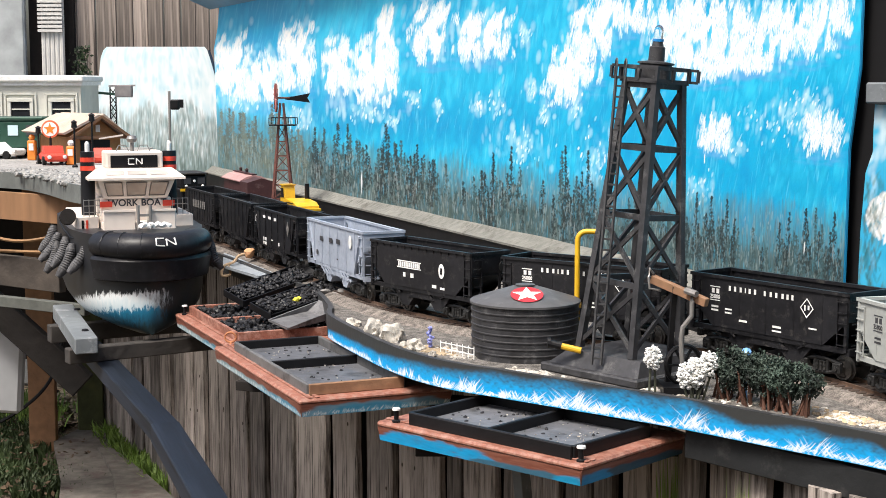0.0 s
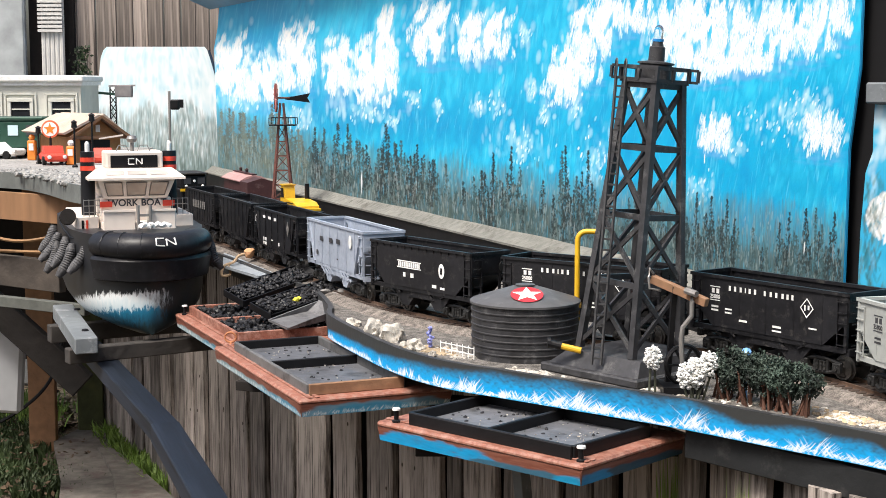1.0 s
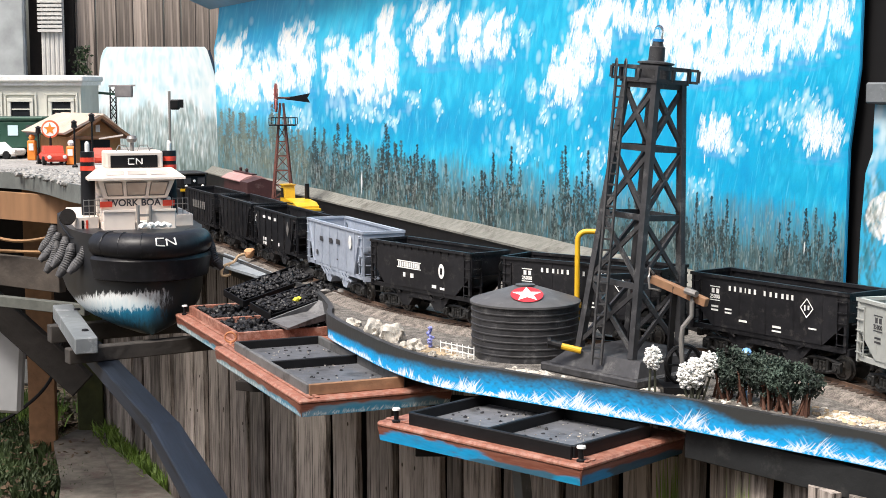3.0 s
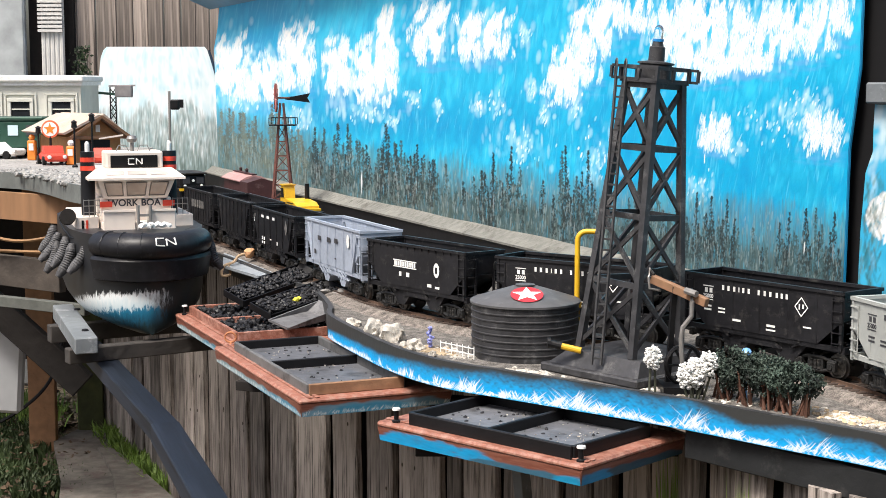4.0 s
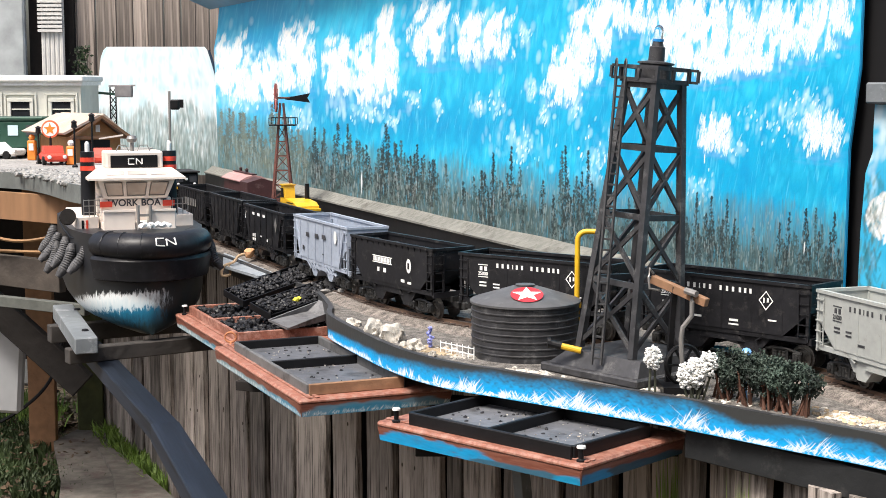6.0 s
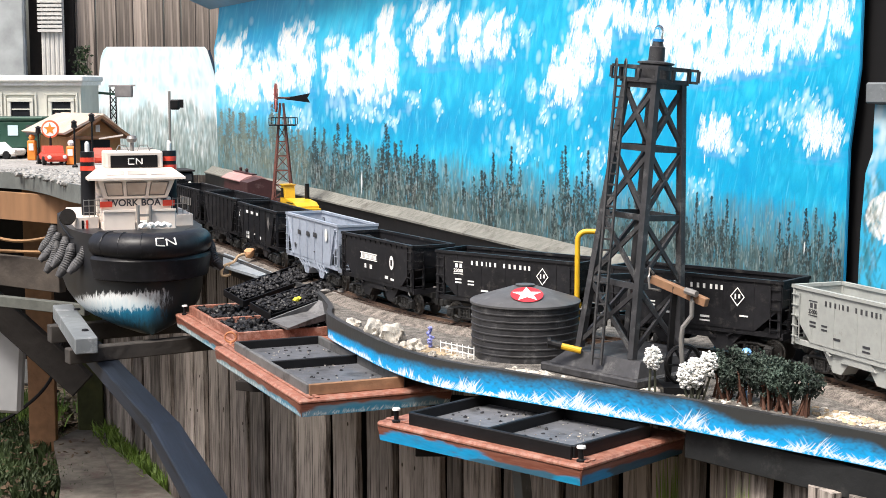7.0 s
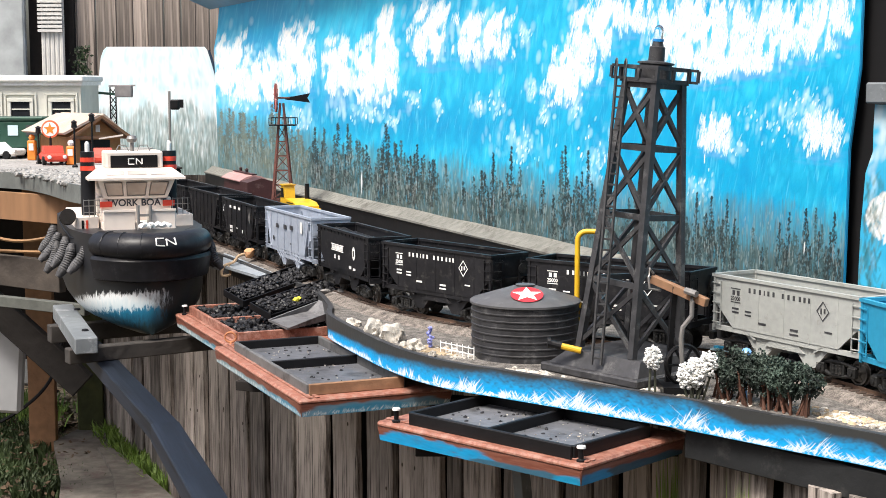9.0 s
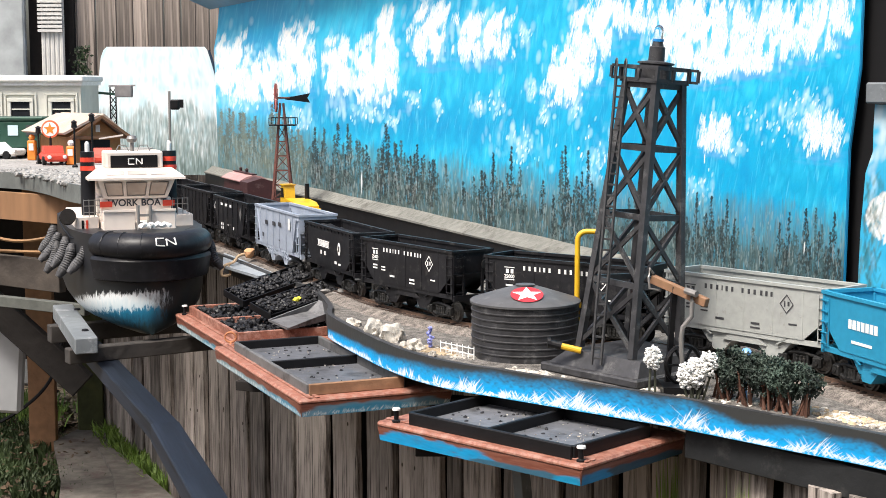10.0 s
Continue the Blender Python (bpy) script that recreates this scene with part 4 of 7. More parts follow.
for make, left, half in [
    (lambda: hopper("black coal hopper with worn side lettering, partly behind the tug", BLACK, 0.162, 0.012, 9, letter=far_letters, rib_d=0.0025), 0.675, 0.19),
    (lambda: hopper("black coal hopper heaped with dark coal", BLACK, 0.164, 0.016, 7, brace=True, rib_d=0.0025, half=0.2), 1.115, 0.2),
    (lambda: hopper("black coal hopper with white data lettering and pale diamond", BLACK, 0.160, None, 6, letter=old_letters, brace=True, rib_d=0.0022, half=0.21), 1.546, 0.21),
    (lambda: hopper("blue-grey coal hopper, empty, with white oval mark", GREY_CAR, 0.168, None, 6, brace=True, rib_d=0.0022, letter=grey_letters, half=0.214), 2.058, 0.214),
    (lambda: hopper("black coal hopper with white oval mark and part coal load", BLACK, 0.158, 0.020, 0, letter=penn_letters), 2.535, 0.19),
    (lambda: hopper("black coal hopper with widely spaced white lettering", BLACK, 0.158, None, 5, letter=lv_letters(WHITE)), 2.982, 0.19),
    (lambda: hopper("black coal hopper with widely spaced white lettering", BLACK, 0.158, None, 5, letter=lv_letters(WHITE)), 3.436, 0.19),
    (lambda: hopper("light grey coal hopper with dark spaced lettering", SILVER_CAR, 0.158, None, 5, letter=lv_letters(DARK_LETTER)), 3.876, 0.19),
    (lambda: hopper("bright blue coal hopper with bold white lettering", BLUE_CAR, 0.158, None, 0, letter=rock_letters), 4.275, 0.19),
]:
    car, axles = make()
    TRAIN.append((car, axles, left + half))


# the locomotive at the head of the train, its rear towards the hoppers
loco = thing("switcher", "black locomotive end with yellow sill stripe", "locomotive")
loco_axles = []
for tx in (-0.11, 0.11):
    loco_axles += truck(loco, tx)[1]
bm = bmesh.new()
box(bm, -0.18, 0.13, -0.048, 0.048, 0.060, 0.150, bevel=0.004)
part("body", bm, BLACK2, loco)
bm = bmesh.new()
box(bm, -0.02, 0.128, -0.046, 0.046, 0.150, 0.200, bevel=0.005)
part("cab", bm, BLACK2, loco)
bm = bmesh.new()
box(bm, -0.03, 0.136, -0.050, 0.050, 0.2005, 0.207, bevel=0.002)
part("cab_roof", bm, TRUCK, loco)
for y0, y1 in ((-0.038, -0.012), (0.012, 0.038)):
    bm = bmesh.new()
    box(bm, 0.1285, 0.130, y0, y1, 0.168, 0.190)
    part("cab_window", bm, DARK_LETTER, loco)
bm = bmesh.new()
box(bm, 0.1305, 0.136, -0.052, 0.052, 0.142, 0.151)
part("sill_stripe", bm, YELLOW, loco, "yellow stripe")
for y, z in ((-0.03, 0.160), (0.03, 0.160), (0.0, 0.178)):
    bm = bmesh.new()
    lathe(bm, [(0.0, 0.0), (0.005, 0.0), (0.005, 0.004), (0.0, 0.005)], 10, Matrix.Translation((0.1285, y, z)) @ pose(0, 0, 0, 0, 90, 0))
    part("lamp", bm, WHITE, loco)
TRAIN.append((loco, loco_axles, 0.455))


# ---- barges on their rack ----
def barge(left, front, wide, tray, label, splash, load=False, long_frame=False, posts=2):
    """left and front: two deck corners; wide: its breadth; tray: (x0, x1, y0, y1) of the black frame on deck."""
    p, q = Vector((*left, -0.09)), Vector((*front, -0.09))
    m = between(p, q)
    n = (q - p).length
    ob = thing("barge", label, "barge", m, "barges on the rack")
    bm = bmesh.new()
    box(bm, 0, n, 0, wide, -0.011, 0, bevel=0.004)
    va = [bm.verts.new(p) for p in ((0.002, 0.002, -0.010), (n - 0.002, 0.002, -0.010), (n - 0.002, wide - 0.002, -0.010), (0.002, wide - 0.002, -0.010))]
    vb = [bm.verts.new(p) for p in ((0.006, 0.006, -0.036), (n - 0.006, 0.006, -0.036), (n - 0.006, wide - 0.006, -0.036), (0.006, wide - 0.006, -0.036))]
    bm.faces.new(va)
    bm.faces.new(vb[::-1])
    for k in range(4):
        bm.faces.new((va[k], va[(k + 1) % 4], vb[(k + 1) % 4], vb[k]))
    hull = part("hull", bm, RED_DECK, ob)
    bm = bmesh.new()
    for k in range(2):
        yy = 0.02 + k * 0.014
        box(bm, 0.004, n - 0.004, yy, yy + 0.010, 0.0005, 0.003, bevel=0.001)
    part("edge_strip", bm, RED_DECK, ob)
    rr = random.Random(int(n * 1000))
    if splash < 0.3:
        wash = [(0.0, 0.62, 0.95, (0.006, 0.27, 0.54)), (0.5, 1.0, 0.40, (0.035, 0.11, 0.17)), (0.9, 1.0, 0.6, (0.01, 0.22, 0.40))]
    else:
        wash = [(0.0, 1.0, 0.55, (0.20, 0.30, 0.34)), (0.55, 1.0, 0.5, (0.05, 0.22, 0.34))]
    c1 = hull_canvas(n - 0.012, 0.026, rr, wash, splash * 3.2 if splash > 0.3 else 0.0)
    painted_sheet("side_painting", c1, lambda i, j: (0.004 + 0.002 * (1 - j / (c1.nz - 1)) + (n - 0.008 - 0.004 * (1 - j / (c1.nz - 1))) * i / (c1.nx - 1), 0.0045 - 0.0035 * j / (c1.nz - 1), -0.0355 + 0.0255 * j / (c1.nz - 1)), ob, "brushed blue and white water on the side")
    c2 = hull_canvas(wide - 0.012, 0.026, rr, [(0.0, 1.0, 0.85, (0.12, 0.24, 0.32)), (0.2, 0.7, 0.7, (0.05, 0.22, 0.34))] if splash > 0.3 else [(0.0, 1.0, 0.6, (0.03, 0.075, 0.11)), (0.0, 0.25, 0.8, (0.015, 0.20, 0.40))], 0.9 if splash > 0.3 else 0.0)
    painted_sheet("end_painting", c2, lambda i, j: (n - 0.0045 + 0.0035 * j / (c2.nz - 1), 0.004 + 0.002 * (1 - j / (c2.nz - 1)) + (wide - 0.008 - 0.004 * (1 - j / (c2.nz - 1))) * i / (c2.nx - 1), -0.0355 + 0.0255 * j / (c2.nz - 1)), ob, "dull blue water on the end")
    x0, x1, y0, y1 = tray
    bm = bmesh.new()
    box(bm, x0, x1, y0, y1, 0.001, 0.004)
    part("tray_floor", bm, TRAY, ob, "grey tray floor with coal crumbs")
    for a, b in (((x0, y0), (x1, y0)), ((x1, y0), (x1, y1)), ((x1, y1), (x0, y1)), ((x0, y1), (x0, y0)), (((x0 + x1) / 2, y0), ((x0 + x1) / 2, y1))):
        bm = bmesh.new()
        bar(bm, (*a, 0.0115), (*b, 0.0115), 0.009, 0.023, bevel=0.0015)
        part("frame_bar", bm, RED_DECK if load else (WOOD if long_frame and a == (x1, y0) else WORN_GREY if long_frame and a[1] == b[1] else BLACK2), ob)
    bm = bmesh.new()
    for k in range(60 if not load else 700):
        x, y = rr.uniform(x0 + 0.01, x1 - 0.01), rr.uniform(y0 + 0.01, y1 - 0.01)
        r = rr.uniform(0.0015, 0.005) if not load else rr.uniform(0.004, 0.010)
        z = 0.004 if not load else 0.006 + 0.016 * rr.random()
        lump(bm, (x, y, z), r, rr, sub=1)
    tagged(part("coal", bm, COAL, ob), "loose black coal lumps", kind="stuff")
    if not load:
        bm = bmesh.new()
        for k in range(90):
            cx = rr.choice((x0 + 0.1, x0 + 0.27, x1 - 0.06))
            x, y = rr.gauss(cx, 0.03), rr.uniform(y0 + 0.012, y1 - 0.012)
            if x0 < x < x1:
                lump(bm, (x, y, 0.0045), rr.uniform(0.0008, 0.0022), rr, sub=1)
        tagged(part("grit", bm, WHITE_ROCK, ob), "scattered pale grit", kind="stuff")
    spots = ((0.035, 0.018), (n - 0.018, 0.022))
    for x, y in spots[:posts]:
        bm = bmesh.new()
        lathe(bm, [(0.0, 0.0), (0.008, 0.0), (0.008, 0.003), (0.0045, 0.005), (0.0045, 0.022), (0.0, 0.022)], 12, Matrix.Translation((x, y, 0.0)))
        post = part("bollard", bm, BLACK2, ob, "small black bollard with a pale cap", smooth=True)
        bm = bmesh.new()
        lathe(bm, [(0.0, 0.022), (0.0078, 0.0225), (0.0075, 0.026), (0.0, 0.0275)], 12, Matrix.Translation((x, y, 0.0)))
        part("cap", bm, WHITE, post, "pale cap", smooth=True)
    return ob


barge((-0.123, 2.639), (0.224, 2.318), 0.303, (0.066, 0.437, 0.022, 0.238), "red-brown wooden barge with blue side and empty black-framed tray", 0.12)
barge((-0.539, 3.409), (-0.280, 2.815), 0.329, (0.085, 0.615, 0.030, 0.232), "red-brown wooden barge with white splashes and empty grey tray", 0.6, long_frame=True, posts=0)
barge((-0.721, 3.91), (-0.514, 3.434), 0.329, (0.03, 0.495, 0.035, 0.300), "red-brown wooden barge loaded with loose black coal", 0.75, load=True, posts=1)


DUST_TRAY = mat("coal_dusted_grey_tray", (0.12, 0.12, 0.124), 0.6, 0.4, 60, 0.3, dirt=(0.04, 0.04, 0.04), dirt_amount=0.4)


def coal_tray(m, label, coal=True, length=0.24, width=0.10):
    ob = thing("coal_tray", label, "coal tray", m, "tipped coal trays")
    high = 0.017 if coal else 0.005
    bm = bmesh.new()
    prism(bm, [(0, 0.0), (length - 0.035, 0), (length, 0.022), (length, 0.025), (length - 0.036, 0.003), (0, 0.003)], "y", 0, width)
    for y in (0, width):
        prism(bm, [(0, 0.0), (length - 0.035, 0), (length, 0.023), (0, high)], "y", y - 0.0015, y + 0.0015)
    box(bm, -0.003, 0, 0, width, 0, high + 0.001)
    part("tray", bm, BLACK2 if coal else DUST_TRAY, ob)
    if coal:
        rr = random.Random(int(length * 977))
        bm = bmesh.new()
        for k in range(420):
            lump(bm, (rr.uniform(0.008, length - 0.02), rr.uniform(0.008, width - 0.008), 0.012 + rr.uniform(0, 0.011)), rr.uniform(0.0035, 0.0075), rr)
        tagged(part("coal", bm, COAL, ob), "black coal lumps", kind="stuff")
    return ob


coal_tray(between((-0.520, 3.80, -0.055), (-0.345, 3.97, -0.014)) @ pose(0, 0, 0, 15, 0, 0), "black tray heaped with coal, tipped over the rack", True, 0.26, 0.085)
coal_tray(between((-0.425, 3.60, -0.060), (-0.255, 3.77, -0.028)) @ pose(0, 0, 0, 15, 0, 0), "black tray heaped with coal, leaning on the deck edge", True, 0.25, 0.085)
coal_tray(between((-0.372, 3.49, -0.064), (-0.262, 3.585, -0.050)) @ pose(0, 0, 0, 8, 0, 0), "empty grey tray leaning on the deck edge", False, 0.15, 0.08)

bm = bmesh.new()
low, up = [[bm.verts.new((x, y, z)) for x, y in ((-0.70, 4.66), (-0.655, 4.33), (-0.515, 4.08), (-0.475, 4.19))] for z in (-0.019, -0.011)]
bm.faces.new(up)
bm.faces.new(low[::-1])
for k in range(4):
    bm.faces.new((low[k], low[(k + 1) % 4], up[(k + 1) % 4], up[k]))
tagged(part("edge_board", bm, mat("pale_blue_grey_board", (0.26, 0.29, 0.32), 0.4, 0.25, 20, 0.1, dirt=(0.12, 0.12, 0.12), dirt_amount=0.25)), "pale blue-grey painted board along the deck edge", "board")

# ---- ribbed tank ----
tank = thing("storage_tank", "black ribbed storage tank with grey conical roof", "tank", pose(0.165, 2.919, -0.018) @ Matrix.Diagonal((0.955, 0.955, 0.99, 1)))
bm = bmesh.new()
prof = [(0.0, 0.0), (0.1125, 0.0)]
for k in range(8):
    z0 = 0.002 + k * 0.0135
    prof += [(0.1125, z0), (0.1125, z0 + 0.0095), (0.1142, z0 + 0.0105), (0.1142, z0 + 0.0125)]
prof += [(0.1125, 0.110), (0.0, 0.110)]
lathe(bm, prof, 64)
part("wall", bm, DUSTY, tank, smooth=True)
bm = bmesh.new()
lathe(bm, [(0.0, 0.108), (0.1165, 0.108), (0.1165, 0.112), (0.113, 0.1145), (0.028, 0.140), (0.0, 0.140)], 64)
TANK_ROOF = mat("grey_tank_roof", (0.075, 0.075, 0.078), 0.5, 0.3, 40, 0.1, dirt=(0.14, 0.14, 0.14), dirt_amount=0.2)
part("roof", bm, TANK_ROOF, tank, "grey conical roof", smooth=True)
bm = bmesh.new()
lathe(bm, [(0.0, 0.140), (0.020, 0.1405), (0.021, 0.144), (0.0, 0.145)], 24)
part("hatch", bm, TANK_ROOF, tank, smooth=True)
# roof mark, red disc with a white star
RED_MARK = mat("red_mark", (0.45, 0.03, 0.04), 0.5, 0.1, 60, 0)
rm = Matrix.Translation((0, -0.062, 0.1302)) @ pose(0, 0, 0, 16.7, 0, 0)
bm = bmesh.new()
bm.faces.new([bm.verts.new(rm @ Vector((0.034 * math.cos(k * math.pi / 12), 0.036 * math.sin(k * math.pi / 12), 0.0012))) for k in range(24)])
part("roof_disc", bm, RED_MARK, tank, "round red mark")
bm = bmesh.new()
bm.faces.new([bm.verts.new(rm @ Vector(((0.033 if k % 2 == 0 else 0.014) * math.sin(k * math.pi / 5), (0.034 if k % 2 == 0 else 0.014) * math.cos(k * math.pi / 5), 0.002))) for k in range(10)])
part("roof_star", bm, WHITE, tank, "white five-pointed star")

spout = thing("yellow_pipe", "yellow bent standpipe beside the track", "pipe")
bm = bmesh.new()
base = Vector((0.2724, 2.956, -0.019))
pts = [base, base + Vector((0, 0, 0.228))] + [base + Vector((0.018 * (1 - math.cos(a)), 0, 0.228 + 0.018 * math.sin(a))) for a in (0.4, 0.8, 1.2, 1.57)] + [base + Vector((0.040, -0.005, 0.246))]
tube(bm, pts, 0.0055, 10)
part("pipe", bm, YELLOW, spout, smooth=True)
bm = bmesh.new()
lathe(bm, [(0.009, 0), (0.009, 0.012), (0.0, 0.012)], 12, Matrix.Translation(base + Vector((0, 0, 0.09))))
part("collar", bm, YELLOW, spout)
valve = thing("drain_pipe", "short yellow drain pipe with black nozzle at the tank foot", "pipe")
bm = bmesh.new()
tube(bm, [(0.198, 2.72, 0.040), (0.222, 2.715, 0.035)], 0.0075, 12)
lathe(bm, [(0.0, 0), (0.010, 0), (0.010, 0.006), (0.0, 0.006)], 12, Matrix.Translation((0.196, 2.72, 0.0405)) @ pose(0, 0, 0, 0, 90, 0))
part("nozzle", bm, BLACK2, valve)
bm = bmesh.new()
tube(bm, [(0.220, 2.7155, 0.0355), (0.258, 2.705, 0.028)], 0.0062, 12)
part("pipe", bm, YELLOW, valve)

# ---- lattice light tower ----
TZ = -0.018
TC = Matrix.Translation((0.347, 2.72, TZ)) @ pose(0, 0, 0, 0, 0, -49.4)
tower = thing("light_tower", "tall black lattice light tower with ladder and beacon", "tower", TC)
bm = bmesh.new()
box(bm, -0.145, 0.10, -0.115, 0.115, 0.0, 0.016, bevel=0.003)
part("base_plate", bm, DUSTY, tower, "dusty black plinth")
bm = bmesh.new()
a, b = [(-0.135, -0.10), (0.09, -0.10), (0.09, 0.10), (-0.135, 0.10)], [(-0.098, -0.085), (0.083, -0.085), (0.083, 0.085), (-0.098, 0.085)]
va = [bm.verts.new((*p, 0.016)) for p in a]
vb = [bm.verts.new((*p, 0.044)) for p in b]
bm.faces.new(vb)
for k in range(4):
    bm.faces.new((va[k], va[(k + 1) % 4], vb[(k + 1) % 4], vb[k]))
part("plinth", bm, DUSTY, tower)
H0, H1 = 0.044, 0.548


def half_at(z):
    return 0.066 + (0.0355 - 0.066) * (z - H0) / (H1 - H0)


corners = [(-1, -1), (1, -1), (1, 1), (-1, 1)]
for cx, cy in corners:
    bm = bmesh.new()
    a, b = half_at(H0), half_at(H1)
    bar(bm, (cx * a, cy * a, H0), (cx * b, cy * b, H1), 0.0125, 0.0125)
    part("leg", bm, DUSTY, tower)
levels = [H0 + 0.004, 0.175, 0.300, 0.425, H1 - 0.008]
for i, z in enumerate(levels):
    h = half_at(z)
    for k in range(4):
        (ax, ay_), (bx, by) = corners[k], corners[(k + 1) % 4]
        if i:
            bm = bmesh.new()
            bar(bm, (ax * h, ay_ * h, z), (bx * h, by * h, z), 0.006, 0.011)
            part("strut", bm, DUSTY, tower)
        if i < len(levels) - 1:
            z2 = levels[i + 1]
            h2 = half_at(z2)
            for (px_, py_), (qx, qy) in (((ax, ay_), (bx, by)), ((bx, by), (ax, ay_))):
                bm = bmesh.new()
                bar(bm, (px_ * h, py_ * h, z + 0.006), (qx * h2, qy * h2, z2 - 0.006), 0.005, 0.008)
                part("brace", bm, DUSTY, tower)
# platform, rail frames, lamp house
bm = bmesh.new()
box(bm, -0.045, 0.045, -0.045, 0.045, H1 - 0.004, H1 + 0.004)
for x0, x1, y0, y1 in ((-0.045, 0.045, -0.046, -0.042), (-0.045, 0.045, 0.042, 0.046), (-0.046, -0.042, -0.045, 0.045), (0.042, 0.046, -0.045, 0.045)):
    box(bm, x0, x1, y0, y1, H1 + 0.020, H1 + 0.027)
for cx, cy in corners + [(0, -1), (0, 1), (1, 0), (-1, 0)]:
    box(bm, cx * 0.044 - 0.003, cx * 0.044 + 0.003, cy * 0.044 - 0.003, cy * 0.044 + 0.003, H1, H1 + 0.024)
part("platform", bm, DUSTY, tower)
for sgn in (1, -1):
    bm = bmesh.new()
    m = pose(0, 0, H1 + 0.002, 0, 0, 49.4)
    reach = 0.080 if sgn > 0 else 0.080
    pts = [(sgn * 0.044, 0, 0), (sgn * reach, 0, 0), (sgn * reach, 0, 0.022), (sgn * 0.044, 0, 0.022)]
    for p, q in zip(pts, pts[1:]):
        bar(bm, m @ Vector(p), m @ Vector(q), 0.005)
    part("outrigger", bm, DUSTY, tower)
bm = bmesh.new()
lathe(bm, [(0.0, H1 + 0.004), (0.030, H1 + 0.004), (0.030, H1 + 0.030), (0.034, H1 + 0.031), (0.034, H1 + 0.034), (0.015, H1 + 0.037), (0.0145, H1 + 0.062), (0.011, H1 + 0.064), (0.0095, H1 + 0.072), (0.0, H1 + 0.072)], 24)
part("lamp_house", bm, DUSTY, tower, smooth=True)
bm = bmesh.new()
lathe(bm, [(0.0, H1 + 0.072), (0.0105, H1 + 0.072), (0.0105, H1 + 0.077), (0.0, H1 + 0.077)], 20)
part("lens_ring", bm, mat("clear_blue_ring", (0.02, 0.22, 0.55), 0.3, 0.1, 60, 0), tower, "bright blue ring")
glass = bpy.data.materials.new("clear_dome")
glass.use_nodes = True
gb = glass.node_tree.nodes["Principled BSDF"]
gb.inputs["Transmission Weight"].default_value = 1.0
gb.inputs["Roughness"].default_value = 0.05
gb.inputs["Base Color"].default_value = (0.9, 0.95, 1, 1)
bm = bmesh.new()
lathe(bm, [(0.0085, H1 + 0.077), (0.0085, H1 + 0.093), (0.0075, H1 + 0.098), (0.004, H1 + 0.1015), (0.0, H1 + 0.1025)], 20)
part("beacon_dome", bm, glass, tower, "clear beacon dome", smooth=True)
lm = pose(0, 0, 0, 0, 0, 49.4)
LA, LB = Vector((-0.068, -0.066, H0 - 0.02)), Vector((-0.066, -0.030, H1 + 0.004))
bm = bmesh.new()
for sx in (-0.0085, 0.0085):
    o = Vector((sx, 0, 0))
    bar(bm, lm @ (LA + o), lm @ (LB + o), 0.0042)
    loop = [LB + o + Vector((0.0, 0.014 * (1 - math.cos(a)), 0.020 + 0.012 * math.sin(a))) for a in [k * math.pi / 6 for k in range(7)]]
    tube(bm, [lm @ p for p in [LB + o] + loop + [LB + o + Vector((0, 0.028, -0.002))]], 0.0016, 6)
for k in range(26):
    c = LA.lerp(LB, (k + 0.6) / 26.5)
    bar(bm, lm @ (c - Vector((0.0085, 0, 0))), lm @ (c + Vector((0.0085, 0, 0))), 0.0034)
# lighter grey than the tower: light caught by the rungs is in the colour
part("ladder", bm, mat("light_catching_ladder_plastic", (0.05, 0.05, 0.052), 0.45, 0.5, 80, 0.1), tower)
for k in (6, 14, 22):
    c = LA.lerp(LB, k / 26.5)
    bm = bmesh.new()
    h = half_at(c.z)
    bar(bm, lm @ c, (-h, -h * 0.2, c.z), 0.003)
    part("ladder_stay", bm, DUSTY, tower)

# the lattice leans a little on its level plinth
for ob in tower.children:
    if ob.name.startswith(("base_plate", "plinth")):
        ob.location = lm @ Vector((0.019, 0, 0))
    else:
        ob.matrix_basis = lm @ pose(0, 0, 0, 0, 4.4, 0) @ lm.inverted()

# ---- pump jack ----
jack = thing("pump_jack", "toy pump jack with wooden beam and bent grey rod", "pump jack")
P0, P1 = Vector((0.371, 2.58, 0.180)), Vector((0.454, 2.50, 0.149))
bm = bmesh.new()
bar(bm, P0, P1, 0.013, 0.015, bevel=0.001)
part("walking_beam", bm, WOOD, jack, "bare wooden beam with dark end")
bm = bmesh.new()
tube(bm, [(0.428, 2.515, 0.172), (0.430, 2.51, 0.150), (0.430, 2.51, 0.125), (0.415, 2.51, 0.105), (0.412, 2.51, 0.085), (0.416, 2.512, 0.030), (0.420, 2.515, 0.012)], 0.0042, 8)
tube(bm, [(0.420, 2.518, 0.168), (0.436, 2.50, 0.164)], 0.006, 8)
part("rod", bm, PIPE_GREY, jack, "bent grey metal rod", smooth=True)
bm = bmesh.new()
tube(bm, [(0.372, 2.575, 0.19), (0.365, 2.57, 0.20), (0.362, 2.565, 0.185), (0.364, 2.565, 0.165), (0.385, 2.57, 0.160)], 0.0022, 6)
part("link", bm, PIPE_GREY, jack)
bm = bmesh.new()
wm = Matrix.Translation((0.425, 2.56, 0.030)) @ pose(0, 0, 0, 90, 0, 20)
ring = [wm @ Vector((0.034 * math.cos(a), 0.034 * math.sin(a), 0)) for a in [k * math.pi / 14 for k in range(29)]]
tube(bm, ring, 0.004, 6, caps=False)
for k in range(3):
    a = k * math.pi / 3
    bar(bm, wm @ Vector((0.034 * math.cos(a), 0.034 * math.sin(a), 0)), wm @ Vector((-0.034 * math.cos(a), -0.034 * math.sin(a), 0)), 0.004)
